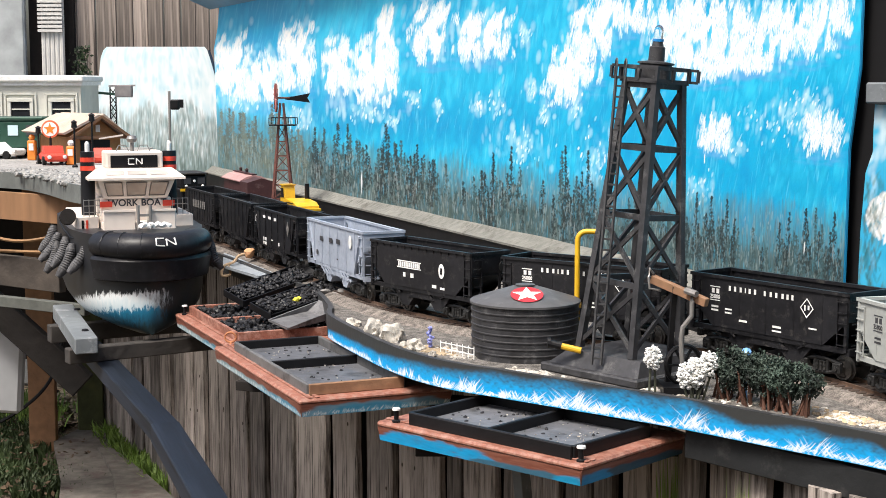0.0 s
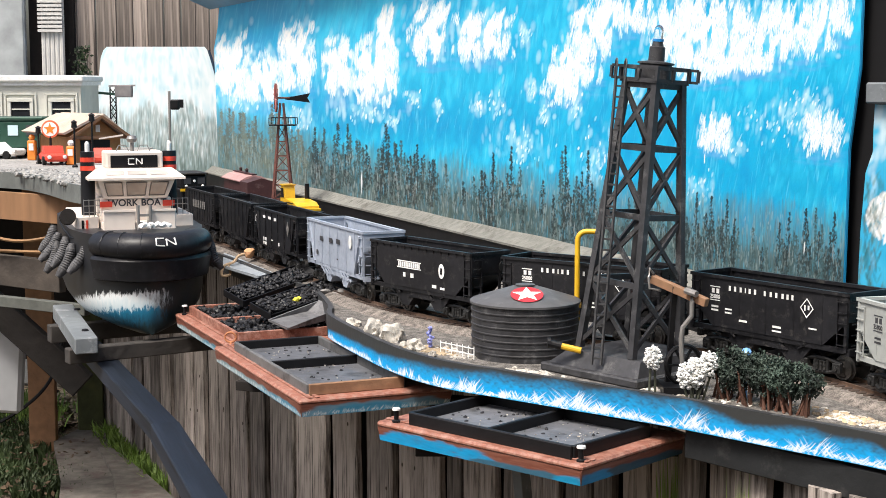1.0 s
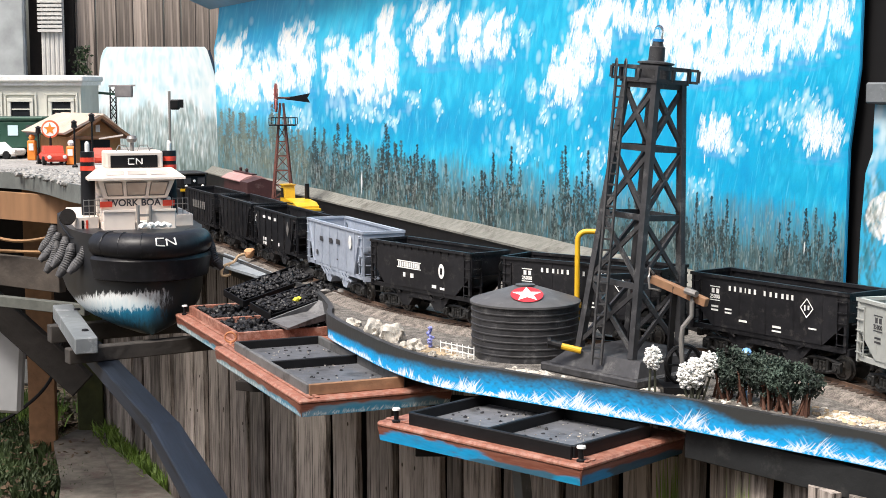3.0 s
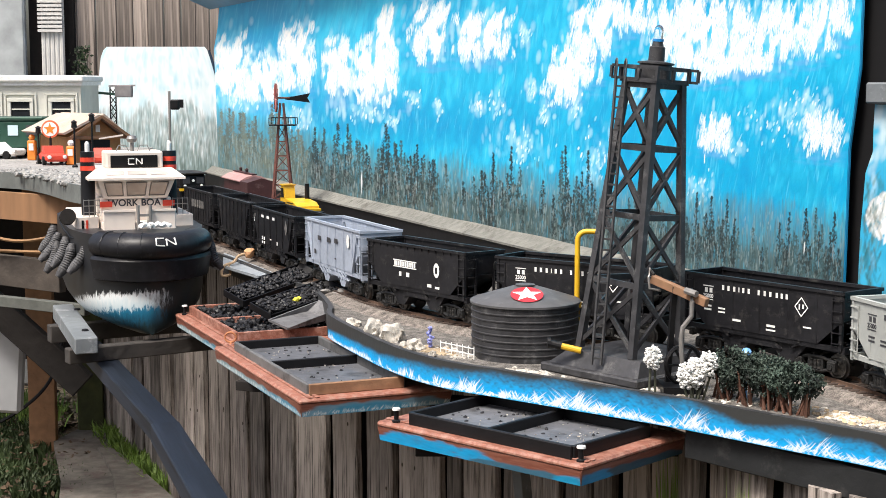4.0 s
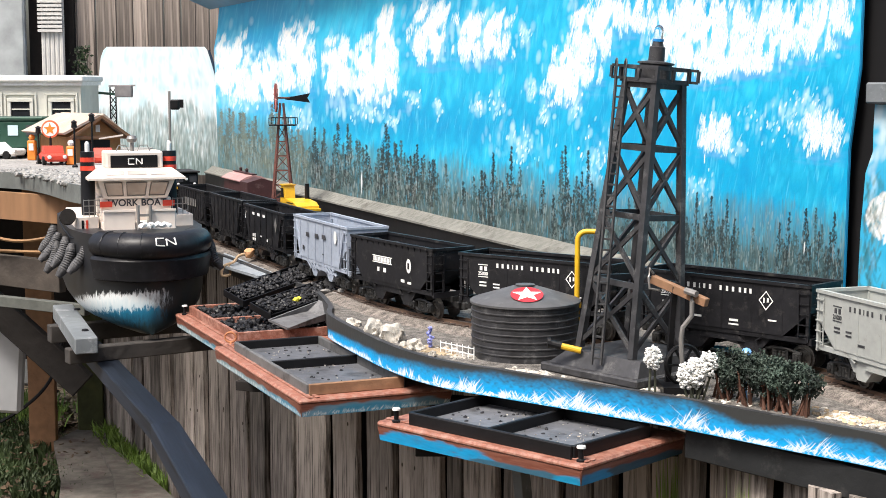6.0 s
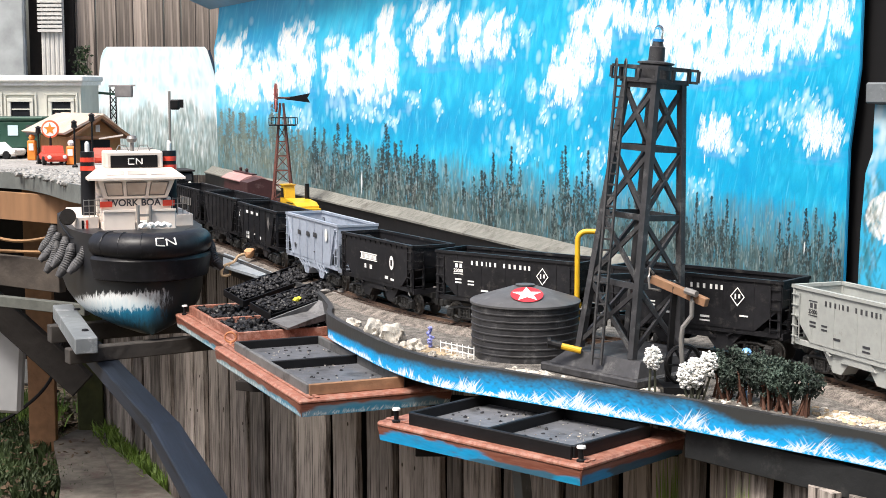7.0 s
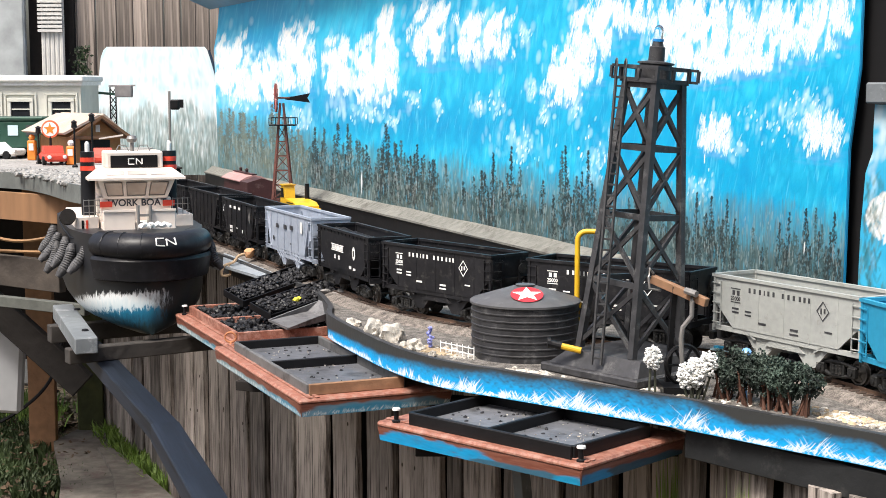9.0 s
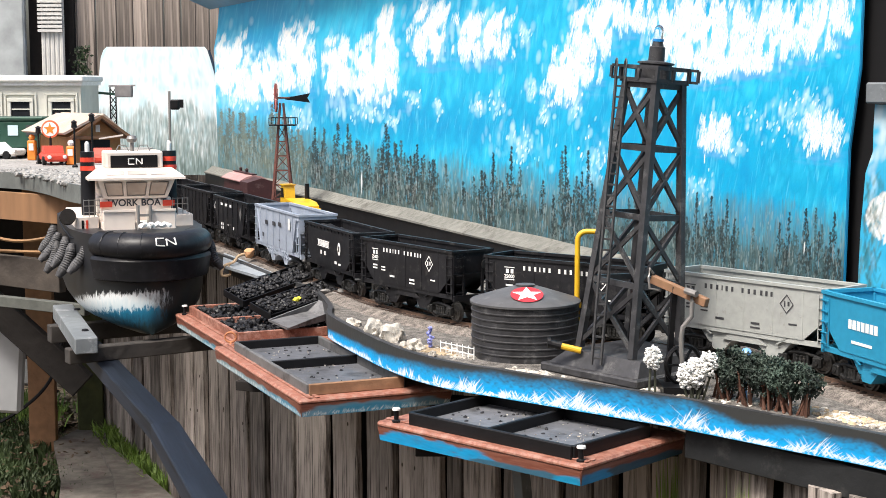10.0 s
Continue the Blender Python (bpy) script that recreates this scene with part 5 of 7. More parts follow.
part("flywheel", bm, BLACK2, jack)
bm = bmesh.new()
bar(bm, (0.40, 2.58, -0.018), (0.405, 2.545, 0.172), 0.009)
box(bm, 0.385, 0.455, 2.52, 2.60, -0.018, -0.004)
part("stand", bm, BLACK2, jack)

# ---- plants and stones on the deck ----
FLOWER = mat("white_flower", (0.80, 0.80, 0.77), 0.7, 0.08, 80, 0.2)
STEM = mat("brown_stem", (0.10, 0.045, 0.028), 0.8, 0.4, 60, 0.3)
GREEN_STEM = mat("grey_green_stem", (0.07, 0.075, 0.05), 0.8, 0.4, 60, 0.3)
BUSH = mat("dusty_green_foliage", (0.042, 0.066, 0.050), 0.7, 0.9, 60, 0.2)


def flower(x, y, heads, label):
    ob = thing("white_flower_plant", label, "plant", pose(x, y, -0.018), "white flowers")
    rr = random.Random(int(x * 1000))
    for hx, hz_, r in heads:
        bm = bmesh.new()
        for q in (-1, 1):
            tube(bm, [(hx * 0.4 + q * 0.006, q * 0.004, 0), (hx + q * 0.004, 0, hz_ - r)], 0.0022, 6)
        part("stem", bm, GREEN_STEM, ob)
        bm = bmesh.new()
        for k in range(300):
            v = Vector((rr.gauss(0, 1), rr.gauss(0, 1), rr.gauss(0, 1))).normalized() * r * (rr.random() ** 0.4)
            lump(bm, (hx + v.x * 0.85, v.y, hz_ + v.z * 1.15), rr.uniform(0.0018, 0.0034), rr)
        part("flower_head", bm, FLOWER, ob)


flower(0.366, 2.525, [(0.0, 0.066, 0.019)], "white-headed flower stalk beside the tower")
flower(0.432, 2.478, [(-0.014, 0.044, 0.021), (0.022, 0.064, 0.021), (0.002, 0.040, 0.016), (-0.002, 0.062, 0.012)], "cluster of white blossoms on grey stems")
bush = thing("bush_row", "row of dusty green shrubs on reddish brown stems", "shrub", pose(0, 0, -0.018))
rr = random.Random(5)
bm = bmesh.new()
A, Bv = Vector((0.478, 2.50, 0)), Vector((0.595, 2.36, 0))
for k in range(46):
    c = A.lerp(Bv, rr.random()) + Vector((rr.uniform(-0.012, 0.012), rr.uniform(-0.02, 0.02), 0))
    t = c + Vector((rr.uniform(-0.018, 0.018), rr.uniform(-0.018, 0.018), rr.uniform(0.04, 0.07)))
    bm = bmesh.new()
    tube(bm, [c, c.lerp(t, 0.5) + Vector((rr.uniform(-0.004, 0.004), 0, 0)), t], 0.002, 5, radii=[0.0030, 0.0022, 0.001])
    part("stem", bm, STEM, bush)
verts, faces = [], []
for k in range(30000):
    q = rr.random()
    c = A.lerp(Bv, q)
    clump = 0.8 + 0.9 * noise.noise(Vector((q * 11, 0, 4)))
    v = Vector((rr.gauss(0, 1), rr.gauss(0, 1), rr.gauss(0, 1))).normalized() * (rr.random() ** 0.33)
    p = c + Vector((v.x * 0.032, v.y * 0.032, 0.056 + v.z * 0.030 * clump + 0.016 * noise.noise(Vector((q * 14, v.y * 3, 1)))))
    if noise.noise(p * 46) < -0.20:
        continue
    s_ = rr.uniform(0.0016, 0.0034)
    e = Euler((rr.uniform(0, 6), rr.uniform(0, 6), rr.uniform(0, 6))).to_matrix()
    n0 = len(verts)
    verts += [tuple(p + e @ Vector(w)) for w in ((-s_, -s_ * 0.5, 0), (s_, -s_ * 0.4, 0), (s_ * 0.3, s_, 0), (-s_ * 0.6, s_ * 0.7, s_ * 0.5))]
    faces.append((n0, n0 + 1, n0 + 2, n0 + 3))
me = bpy.data.meshes.new("foliage")
me.from_pydata(verts, [], faces)
me.materials.append(BUSH)
fo = new("foliage", me)
fo.parent = bush
tagged(fo, "dusty dark green foliage", kind="stuff")


def stone(x, y, r, material, label="pale quartz stone on the gravel", z=-0.02):
    rr = random.Random(int(x * 7919 + y * 104729))
    bm = bmesh.new()
    r *= 0.88
    lump(bm, (0, 0, r * 0.45), r, rr, 0.85, 3)
    off = Vector((rr.uniform(0, 9), rr.uniform(0, 9), 0))
    for v in bm.verts:
        p = v.co / r
        d = 0.30 * noise.cell(p * 1.9 + off) + 0.22 * noise.noise(p * 3.5 + off)
        v.co += v.co.normalized() * d * r * 0.45
    ob = part("stone", bm, material, m=pose(x, y, z), smooth=True)
    ob.data.set_sharp_from_angle(angle=radians(38))
    tagged(ob, label, "stone", "stones along the deck edge")


for x, y, r in ((-0.150, 3.135, 0.029), (-0.108, 3.075, 0.031), (-0.058, 2.985, 0.021), (-0.046, 2.960, 0.014), (-0.066, 2.955, 0.011), (-0.200, 3.27, 0.016), (-0.020, 2.895, 0.012), (-0.081, 3.01, 0.012), (-0.128, 3.18, 0.018)):
    stone(x, y, r, WHITE_ROCK)
rr = random.Random(9)


def pebbles(name, label, material, spots, count, lo, hi):
    bm = bmesh.new()
    for k in range(count):
        (x0, y0), (x1, y1), wide = rr.choice(spots)
        q = rr.random()
        lump(bm, (x0 + (x1 - x0) * q + rr.gauss(0, wide), y0 + (y1 - y0) * q + rr.gauss(0, wide), -0.019), rr.uniform(lo, hi), rr, 0.6)
    tagged(part(name, bm, material), label, "gravel", kind="stuff")


pebbles("white_gravel", "loose white gravel on the deck edge", WHITE_ROCK, [((-0.02, 3.0), (0.05, 2.87), 0.012), ((0.13, 2.74), (0.19, 2.71), 0.012), ((0.37, 2.575), (0.52, 2.475), 0.010), ((0.42, 2.53), (0.60, 2.41), 0.012), ((0.13, 2.745), (0.19, 2.70), 0.010)], 900, 0.003, 0.007)
pebbles("tan_gravel", "rounded tan and cream pebbles", BROWN_ROCK, [((0.60, 2.425), (0.73, 2.26), 0.013), ((-0.06, 3.0), (0.02, 2.92), 0.012)], 300, 0.004, 0.009)
pebbles("cream_gravel", "rounded cream pebbles", WHITE_ROCK, [((0.60, 2.415), (0.73, 2.25), 0.012)], 220, 0.004, 0.008)


# ---- tug ----
def hull_paint():
    m = bpy.data.materials.new("tug_hull_paint")
    m.use_nodes = True
    nt = m.node_tree
    nodes, link = nt.nodes, nt.links.new
    b = nodes["Principled BSDF"]
    co = nodes.new("ShaderNodeTexCoord")
    sep = nodes.new("ShaderNodeSeparateXYZ")
    link(co.outputs["Object"], sep.inputs[0])
    mp = nodes.new("ShaderNodeMapping")
    mp.inputs["Scale"].default_value = (130, 130, 34)
    link(co.outputs["Object"], mp.inputs[0])
    n = nodes.new("ShaderNodeTexNoise")
    n.inputs["Scale"].default_value = 1.0
    n.inputs["Detail"].default_value = 5
    n.inputs["Roughness"].default_value = 0.7
    link(mp.outputs[0], n.inputs["Vector"])
    ma = nodes.new("ShaderNodeMath")
    ma.operation = "MULTIPLY_ADD"
    ma.inputs[1].default_value = 0.075
    link(n.outputs[0], ma.inputs[0])
    run_down = nodes.new("ShaderNodeMath")
    run_down.operation = "MULTIPLY_ADD"
    run_down.inputs[1].default_value = 0.17
    link(sep.outputs["Y"], run_down.inputs[0])
    link(sep.outputs["Z"], run_down.inputs[2])
    link(run_down.outputs[0], ma.inputs[2])
    mr = nodes.new("ShaderNodeMapRange")
    mr.inputs["From Min"].default_value = -0.115
    mr.inputs["From Max"].default_value = 0.085
    link(ma.outputs[0], mr.inputs[0])
    r = nodes.new("ShaderNodeValToRGB")
    link(mr.outputs[0], r.inputs[0])
    el = r.color_ramp.elements
    stops = [(0.0, (0.008, 0.014, 0.016)), (0.14, (0.008, 0.026, 0.032)), (0.26, (0.008, 0.085, 0.15)), (0.37, (0.012, 0.15, 0.26)), (0.42, (0.50, 0.60, 0.64)), (0.58, (0.66, 0.69, 0.69)), (0.63, (0.012, 0.014, 0.016)), (1.0, (0.012, 0.013, 0.016))]
    el[0].position, el[0].color = stops[0][0], (*stops[0][1], 1)
    el[1].position, el[1].color = 1.0, (*stops[-1][1], 1)
    for p, c in stops[1:-1]:
        el.new(p).color = (*c, 1)
    side = nodes.new("ShaderNodeMath")      # splashes thin out to starboard, where shade is put into the colour
    side.operation = "MULTIPLY_ADD"
    side.inputs[1].default_value = 0.16
    link(n.outputs[0], side.inputs[0])
    link(sep.outputs["X"], side.inputs[2])
    bare = nodes.new("ShaderNodeMapRange")
    bare.inputs["From Min"].default_value = 0.075
    bare.inputs["From Max"].default_value = 0.125
    link(side.outputs[0], bare.inputs[0])
    mix = nodes.new("ShaderNodeMix")
    mix.data_type = "RGBA"
    link(bare.outputs[0], mix.inputs["Factor"])
    link(r.outputs[0], mix.inputs["A"])
    mix.inputs["B"].default_value = (0.014, 0.020, 0.022, 1)
    link(mix.outputs["Result"], b.inputs["Base Color"])
    b.inputs["Roughness"].default_value = 0.4
    return m


TUG_M = pose(-0.782, 3.90, 0, 0, 0, 19)
tug = thing("tugboat", "black-hulled model tug with cream white wheelhouse and rubber fenders", "tugboat", TUG_M)
bm = bmesh.new()
stations = [(0.0, 0.018), (0.012, 0.058), (0.04, 0.100), (0.09, 0.138), (0.17, 0.166), (0.28, 0.186), (0.5, 0.190), (0.8, 0.18), (0.95, 0.14)]
shape = [(1.0, 0.12), (1.0, 0.02), (1.0, -0.045), (0.94, -0.082), (0.80, -0.112), (0.56, -0.133), (0.24, -0.147), (0.0, -0.150)]
rings = []
for y, hw in stations:
    row = [(f_ * hw, z if y > 0.03 else z * 0.97 - 0.002) for f_, z in shape]
    row = row + [(-x_, z) for x_, z in row[-2::-1]]
    rings.append([bm.verts.new((x_, y, z)) for x_, z in row])
for a, b in zip(rings, rings[1:]):
    for k in range(len(a) - 1):
        bm.faces.new((a[k], a[k + 1], b[k + 1], b[k]))
bm.faces.new(rings[0])
bm.faces.new(rings[-1][::-1])
for a, b in zip(rings, rings[1:]):
    bm.faces.new((a[0], b[0], b[-1], a[-1]))
part("hull", bm, hull_paint(), tug, "black hull with white and blue waterline splashes", smooth=True)


BOW_X, BOW_Z = 0.012, 0.088


def bow_ring(z, r, out, a0=-80, a1=80, n=25, squash=1.0):
    bm = bmesh.new()
    pts = []
    for k in range(n):
        a = radians(a0 + (a1 - a0) * k / (n - 1))
        pts.append((BOW_X + math.sin(a) * out, 0.165 - math.cos(a) * (0.165 + 0.01), z))
    tube(bm, pts, r, 14)
    for v in bm.verts:
        v.co.z = z + (v.co.z - z) * squash
    return bm


part("bow_cushion", bow_ring(BOW_Z + 0.004, 0.046, 0.134, a0=-68, squash=0.82), RUBBER, tug, "thick black rubber bow cushion", smooth=True)
bm = bmesh.new()
plate = []
for k in range(25):
    a = radians(-66 + 138 * k / 24)
    ring = []
    for dr, z in ((0.0, 0.066), (0.022, 0.064), (0.028, 0.055), (0.018, 0.002), (0.0, -0.004)):
        ring.append(bm.verts.new((BOW_X + math.sin(a) * (0.150 + dr), 0.165 - math.cos(a) * (0.176 + dr), z)))
    plate.append(ring)
for r0, r1 in zip(plate, plate[1:]):
    for k in range(4):
        bm.faces.new((r0[k], r0[k + 1], r1[k + 1], r1[k]))
part("bow_plate", bm, RUBBER, tug, "flat black rubber bow plate", smooth=True)
for a in (-52, -34, -14):
    bm = bmesh.new()
    c = Vector((BOW_X + math.sin(radians(a)) * 0.136, 0.165 - math.cos(radians(a)) * 0.175, BOW_Z + 0.004))
    t = Vector((math.cos(radians(a)), math.sin(radians(a)), 0))
    nn = Vector((math.sin(radians(a)), -math.cos(radians(a)), 0))
    ringp = [c + nn * 0.0446 * math.cos(q) + Vector((0, 0, 0.001 + 0.038 * math.sin(q))) for q in [radians(-80 + 20 * j) for j in range(10)]]
    tube(bm, ringp, 0.0012, 5)
    part("cushion_seam", bm, TUG_BLACK, tug)
# bow mark as plain strokes
bm = bmesh.new()
for a0, z0, a1, z1 in ((-1, 0.028, -1, 0.010), (-1, 0.010, 6, 0.008), (-1, 0.028, 6, 0.028), (8, 0.008, 8, 0.026), (8, 0.026, 16, 0.009), (16, 0.009, 16, 0.028)):
    def bp_(a, z):
        k = math.sqrt(max(0, 1 - (z / 0.0405) ** 2)) * 0.044
        return Vector((BOW_X + math.sin(radians(a)) * (0.138 + k), 0.165 - math.cos(radians(a)) * (0.178 + k), BOW_Z + 0.003 + z * 0.95))
    bar(bm, bp_(a0, z0), bp_(a1, z1), 0.0032)
part("bow_mark", bm, WHITE, tug, "white bow mark of plain strokes")
# deck and bulwarks
bm = bmesh.new()
box(bm, -0.17, 0.17, 0.20, 0.90, 0.10, 0.122)
part("deck", bm, TUG_BLACK, tug)
bm = bmesh.new()
for x0, x1 in ((-0.100, -0.012), (0.020, 0.100)):
    box(bm, x0, x1, 0.20, 0.21, 0.115, 0.186, bevel=0.002)
    box(bm, x0, x1, 0.196, 0.20, 0.182, 0.188)
box(bm, -0.100, 0.100, 0.215, 0.50, 0.115, 0.150)
part("forward_bulwark", bm, TUG_WHITE, tug)
bm = bmesh.new()
box(bm, -0.168, -0.105, 0.27, 0.62, 0.12, 0.165, bevel=0.002)
box(bm, 0.105, 0.160, 0.27, 0.62, 0.12, 0.165, bevel=0.002)
part("side_house", bm, TUG_WHITE, tug)
for x in (-0.150, -0.138):
    bm = bmesh.new()
    box(bm, x - 0.003, x + 0.003, 0.268, 0.270, 0.128, 0.155)
    part("red_locker", bm, TUG_RED if x > -0.14 else BLACK2, tug)
# wheelhouse
bm = bmesh.new()
box(bm, -0.100, 0.100, 0.28, 0.56, 0.12, 0.215, bevel=0.003)
part("house", bm, TUG_WHITE, tug)
bm = bmesh.new()
lo = [(-0.088, 0.275), (0.088, 0.275), (0.088, 0.50), (-0.088, 0.50)]
hi = [(-0.108, 0.250), (0.108, 0.250), (0.108, 0.50), (-0.108, 0.50)]
va = [bm.verts.new((*p, 0.213)) for p in lo]
vb = [bm.verts.new((*p, 0.268)) for p in hi]
for k in range(4):
    bm.faces.new((va[k], va[(k + 1) % 4], vb[(k + 1) % 4], vb[k]))
bm.faces.new(vb)
part("wheelhouse", bm, TUG_WHITE, tug)
GASKET = mat("grey_window_gasket", (0.16, 0.13, 0.11), 0.6, 0.2, 60, 0)
PANE = mat("tinted_cabin_pane", (0.40, 0.32, 0.26), 0.12, 0.35, 20, 0, coat=0.5)
for x0, x1 in ((-0.083, -0.038), (-0.026, 0.026), (0.038, 0.083)):
    bm = bmesh.new()
    q0, q1 = 0.222, 0.260
    def slant(z):
        return 0.275 - 0.025 * (z - 0.213) / 0.055 - 0.0012
    bm.faces.new([bm.verts.new(p) for p in ((x0 * 0.95, slant(q0), q0), (x1 * 0.95, slant(q0), q0), (x1 * 1.08, slant(q1), q1), (x0 * 1.08, slant(q1), q1))])
    pane = part("window", bm, PANE, tug, "tinted slanting wheelhouse window")
    bm = bmesh.new()
    rim = [Vector((x0 * 0.95, slant(q0) - 0.001, q0)), Vector((x1 * 0.95, slant(q0) - 0.001, q0)), Vector((x1 * 1.08, slant(q1) - 0.001, q1)), Vector((x0 * 1.08, slant(q1) - 0.001, q1))]
    for k in range(4):
        bar(bm, rim[k], rim[(k + 1) % 4], 0.0024)
    part("gasket", bm, GASKET, pane, "thin grey window gasket")
bm = bmesh.new()
lo = [(-0.135, 0.235), (0.135, 0.235), (0.135, 0.53), (-0.135, 0.53)]
va = [bm.verts.new((*p, 0.268)) for p in lo]
vm = [bm.verts.new((*p, 0.274)) for p in lo]
vb = [bm.verts.new(p) for p in ((-0.105, 0.275, 0.298), (0.105, 0.275, 0.298), (0.105, 0.50, 0.298), (-0.105, 0.50, 0.298))]
bm.faces.new(va)
for r0, r1 in ((va, vm), (vm, vb)):
    for k in range(4):
        bm.faces.new((r0[k], r0[(k + 1) % 4], r1[(k + 1) % 4], r1[k]))
bm.faces.new(vb)
part("roof", bm, TUG_WHITE, tug)
for x0, x1 in ((-0.085, -0.035), (-0.025, 0.028), (0.038, 0.088)):
    bm = bmesh.new()
    def rp(x, q):
        return (x, 0.235 + 0.04 * q - 0.001, 0.274 + 0.024 * q + 0.001)
    bm.faces.new([bm.verts.new(p) for p in (rp(x0, 0.3), rp(x1, 0.3), rp(x1 * 0.97, 0.75), rp(x0 * 0.97, 0.75))])
    part("roof_light", bm, mat("roof_light_pane", (0.45, 0.40, 0.36), 0.2, 0.2, 30, 0), tug)
bm = bmesh.new()
box(bm, -0.078, 0.082, 0.30, 0.42, 0.297, 0.345, bevel=0.004)
part("top_house", bm, TUG_WHITE, tug)
bm = bmesh.new()
box(bm, -0.066, 0.066, 0.2965, 0.2995, 0.300, 0.334)
part("sign_board", bm, BLACK2, tug, "black roof sign board")
bm = bmesh.new()
for p, q in (((-0.016, 0.325), (-0.016, 0.309)), ((-0.016, 0.309), (0.0, 0.309)), ((-0.016, 0.325), (0.0, 0.325)), ((0.006, 0.309), (0.006, 0.325)), ((0.006, 0.325), (0.022, 0.309)), ((0.022, 0.309), (0.022, 0.325))):
    bar(bm, (p[0], 0.2955, p[1]), (q[0], 0.2955, q[1]), 0.003)
part("sign_mark", bm, WHITE, tug, "white plain strokes")
lettering("WORK BOAT", 0.027, DARK_LETTER, tug, pose(0.004, 0.2785, 0.192, 90, 0, 0), "boat_name")
for x in (-0.084, 0.092):
    bm = bmesh.new()
    box(bm, x - 0.017, x + 0.017, 0.272, 0.278, 0.190, 0.206)
    part("side_lamp_board", bm, TUG_RED, tug)
# stacks
for x, y in ((-0.127, 0.33), (0.104, 0.33)):
    bm = bmesh.new()
    lathe(bm, [(0.0, 0.12), (0.020, 0.12), (0.020, 0.345), (0.0, 0.345)], 16, Matrix.Translation((x, y, 0)))
    st = part("funnel", bm, TUG_BLACK, tug, "black stack with red bands", smooth=True)
    for z in (0.300, 0.324):
        bm = bmesh.new()
        lathe(bm, [(0.0, z - 0.008), (0.0208, z - 0.008), (0.0208, z + 0.005), (0.0, z + 0.005)], 16, Matrix.Translation((x, y, 0)))
        part("band", bm, TUG_RED, st, "red band")
    bm = bmesh.new()
    lathe(bm, [(0.0, 0.345), (0.0065, 0.345), (0.0065, 0.368), (0.003, 0.374), (0.0, 0.374)], 10, Matrix.Translation((x, y, 0)))
    part("funnel_light", bm, WHITE, st, "small white light")
# masthead gear
bm = bmesh.new()
tube(bm, [(0.0, 0.34, 0.34), (0.0, 0.34, 0.372)], 0.006, 8)
lathe(bm, [(0.0, 0.0), (0.012, 0.002), (0.016, 0.012), (0.012, 0.02), (0.0, 0.022)], 14, Matrix.Translation((0, 0.34, 0.368)))
part("radar_mount", bm, PIPE_GREY, tug, smooth=True)
bm = bmesh.new()
box(bm, -0.038, 0.030, 0.335, 0.342, 0.388, 0.392, pose(0, 0, 0, 0, -8, 0))
part("radar_bar", bm, TUG_WHITE, tug)
bm = bmesh.new()
for sx in (-1, 1):
    tube(bm, [(sx * 0.012, 0.32, 0.345), (sx * 0.02, 0.32, 0.362), (sx * 0.04, 0.32, 0.362), (sx * 0.048, 0.32, 0.345)], 0.0016, 6)
part("roof_rail", bm, PIPE_GREY, tug)
# windlass, posts and rails
bm = bmesh.new()
for x in (-0.006, 0.028):
    tube(bm, [(x, 0.19, 0.12), (x, 0.19, 0.20)], 0.0048, 8)
for z in (0.15, 0.172):
    bar(bm, (-0.006, 0.19, z), (0.028, 0.19, z), 0.007)
part("tow_post", bm, PIPE_GREY, tug)
bm = bmesh.new()
for k in range(9):
    lump(bm, (-0.005 + k * 0.009, 0.13, 0.148 + 0.003 * (k % 2)), 0.010, random.Random(k))
part("rope_coil", bm, WHITE, tug, "white coiled rope")
for sx, x0 in ((-1, -0.125), (1, 0.122)):
    bm = bmesh.new()
    for z in (0.178, 0.196, 0.212):
        bar(bm, (x0 - 0.022, 0.26, z), (x0 + 0.022, 0.26, z), 0.002)
    for k in range(4):
        bar(bm, (x0 - 0.022 + k * 0.0147, 0.26, 0.165), (x0 - 0.022 + k * 0.0147, 0.26, 0.214), 0.002)
    part("railing", bm, PIPE_GREY, tug)
bm = bmesh.new()
lathe(bm, [(0.0, -0.02), (0.022, -0.02), (0.022, -0.015), (0.012, -0.013), (0.012, 0.013), (0.022, 0.015), (0.022, 0.02), (0.0, 0.02)], 16, Matrix.Translation((-0.190, 0.28, 0.165)) @ pose(0, 0, 0, 80, 0, 0))
part("winch_drum", bm, TIMBER_DARK, tug, smooth=True)
# the house sits low behind the bulwark
for ob in tug.children:
    if not ob.name.startswith(("hull", "bow_", "cushion_seam")):
        ob.location.z -= 0.012
# hanging fenders
def fender(x, y, z, dx, dz, r):
    """A ribbed rubber fender that hangs in a slight bow."""
    bm = bmesh.new()
    a, b = Vector((x, y, z)), Vector((x + dx, y - 0.01, z + dz))
    n = 30
    pts = [a.lerp(b, k / n) + Vector(((0.010 if dx < 0 else -0.010) * math.sin(k / n * 3.1), 0, 0)) for k in range(n + 1)]
    tube(bm, pts, r, 12, radii=[r * min(1.0, 0.55 + 2.2 * min(k, n - k) / n) * (0.90 if k % 2 == 0 else 1.0) for k in range(n + 1)])
    part("hanging_fender", bm, TYRE, tug, "dark grey ribbed rubber fender", smooth=True)


for x, y, z, dx, dz in ((-0.217, 0.44, 0.117, -0.042, -0.074), (-0.208, 0.38, 0.100, -0.056, -0.078), (-0.217, 0.33, 0.080, -0.035, -0.086), (-0.196, 0.29, 0.097, -0.040, -0.084), (-0.185, 0.23, 0.084, -0.042, -0.092), (-0.146, 0.17, 0.096, -0.056, -0.086)):
    fender(x, y, z, dx, dz, 0.0150)
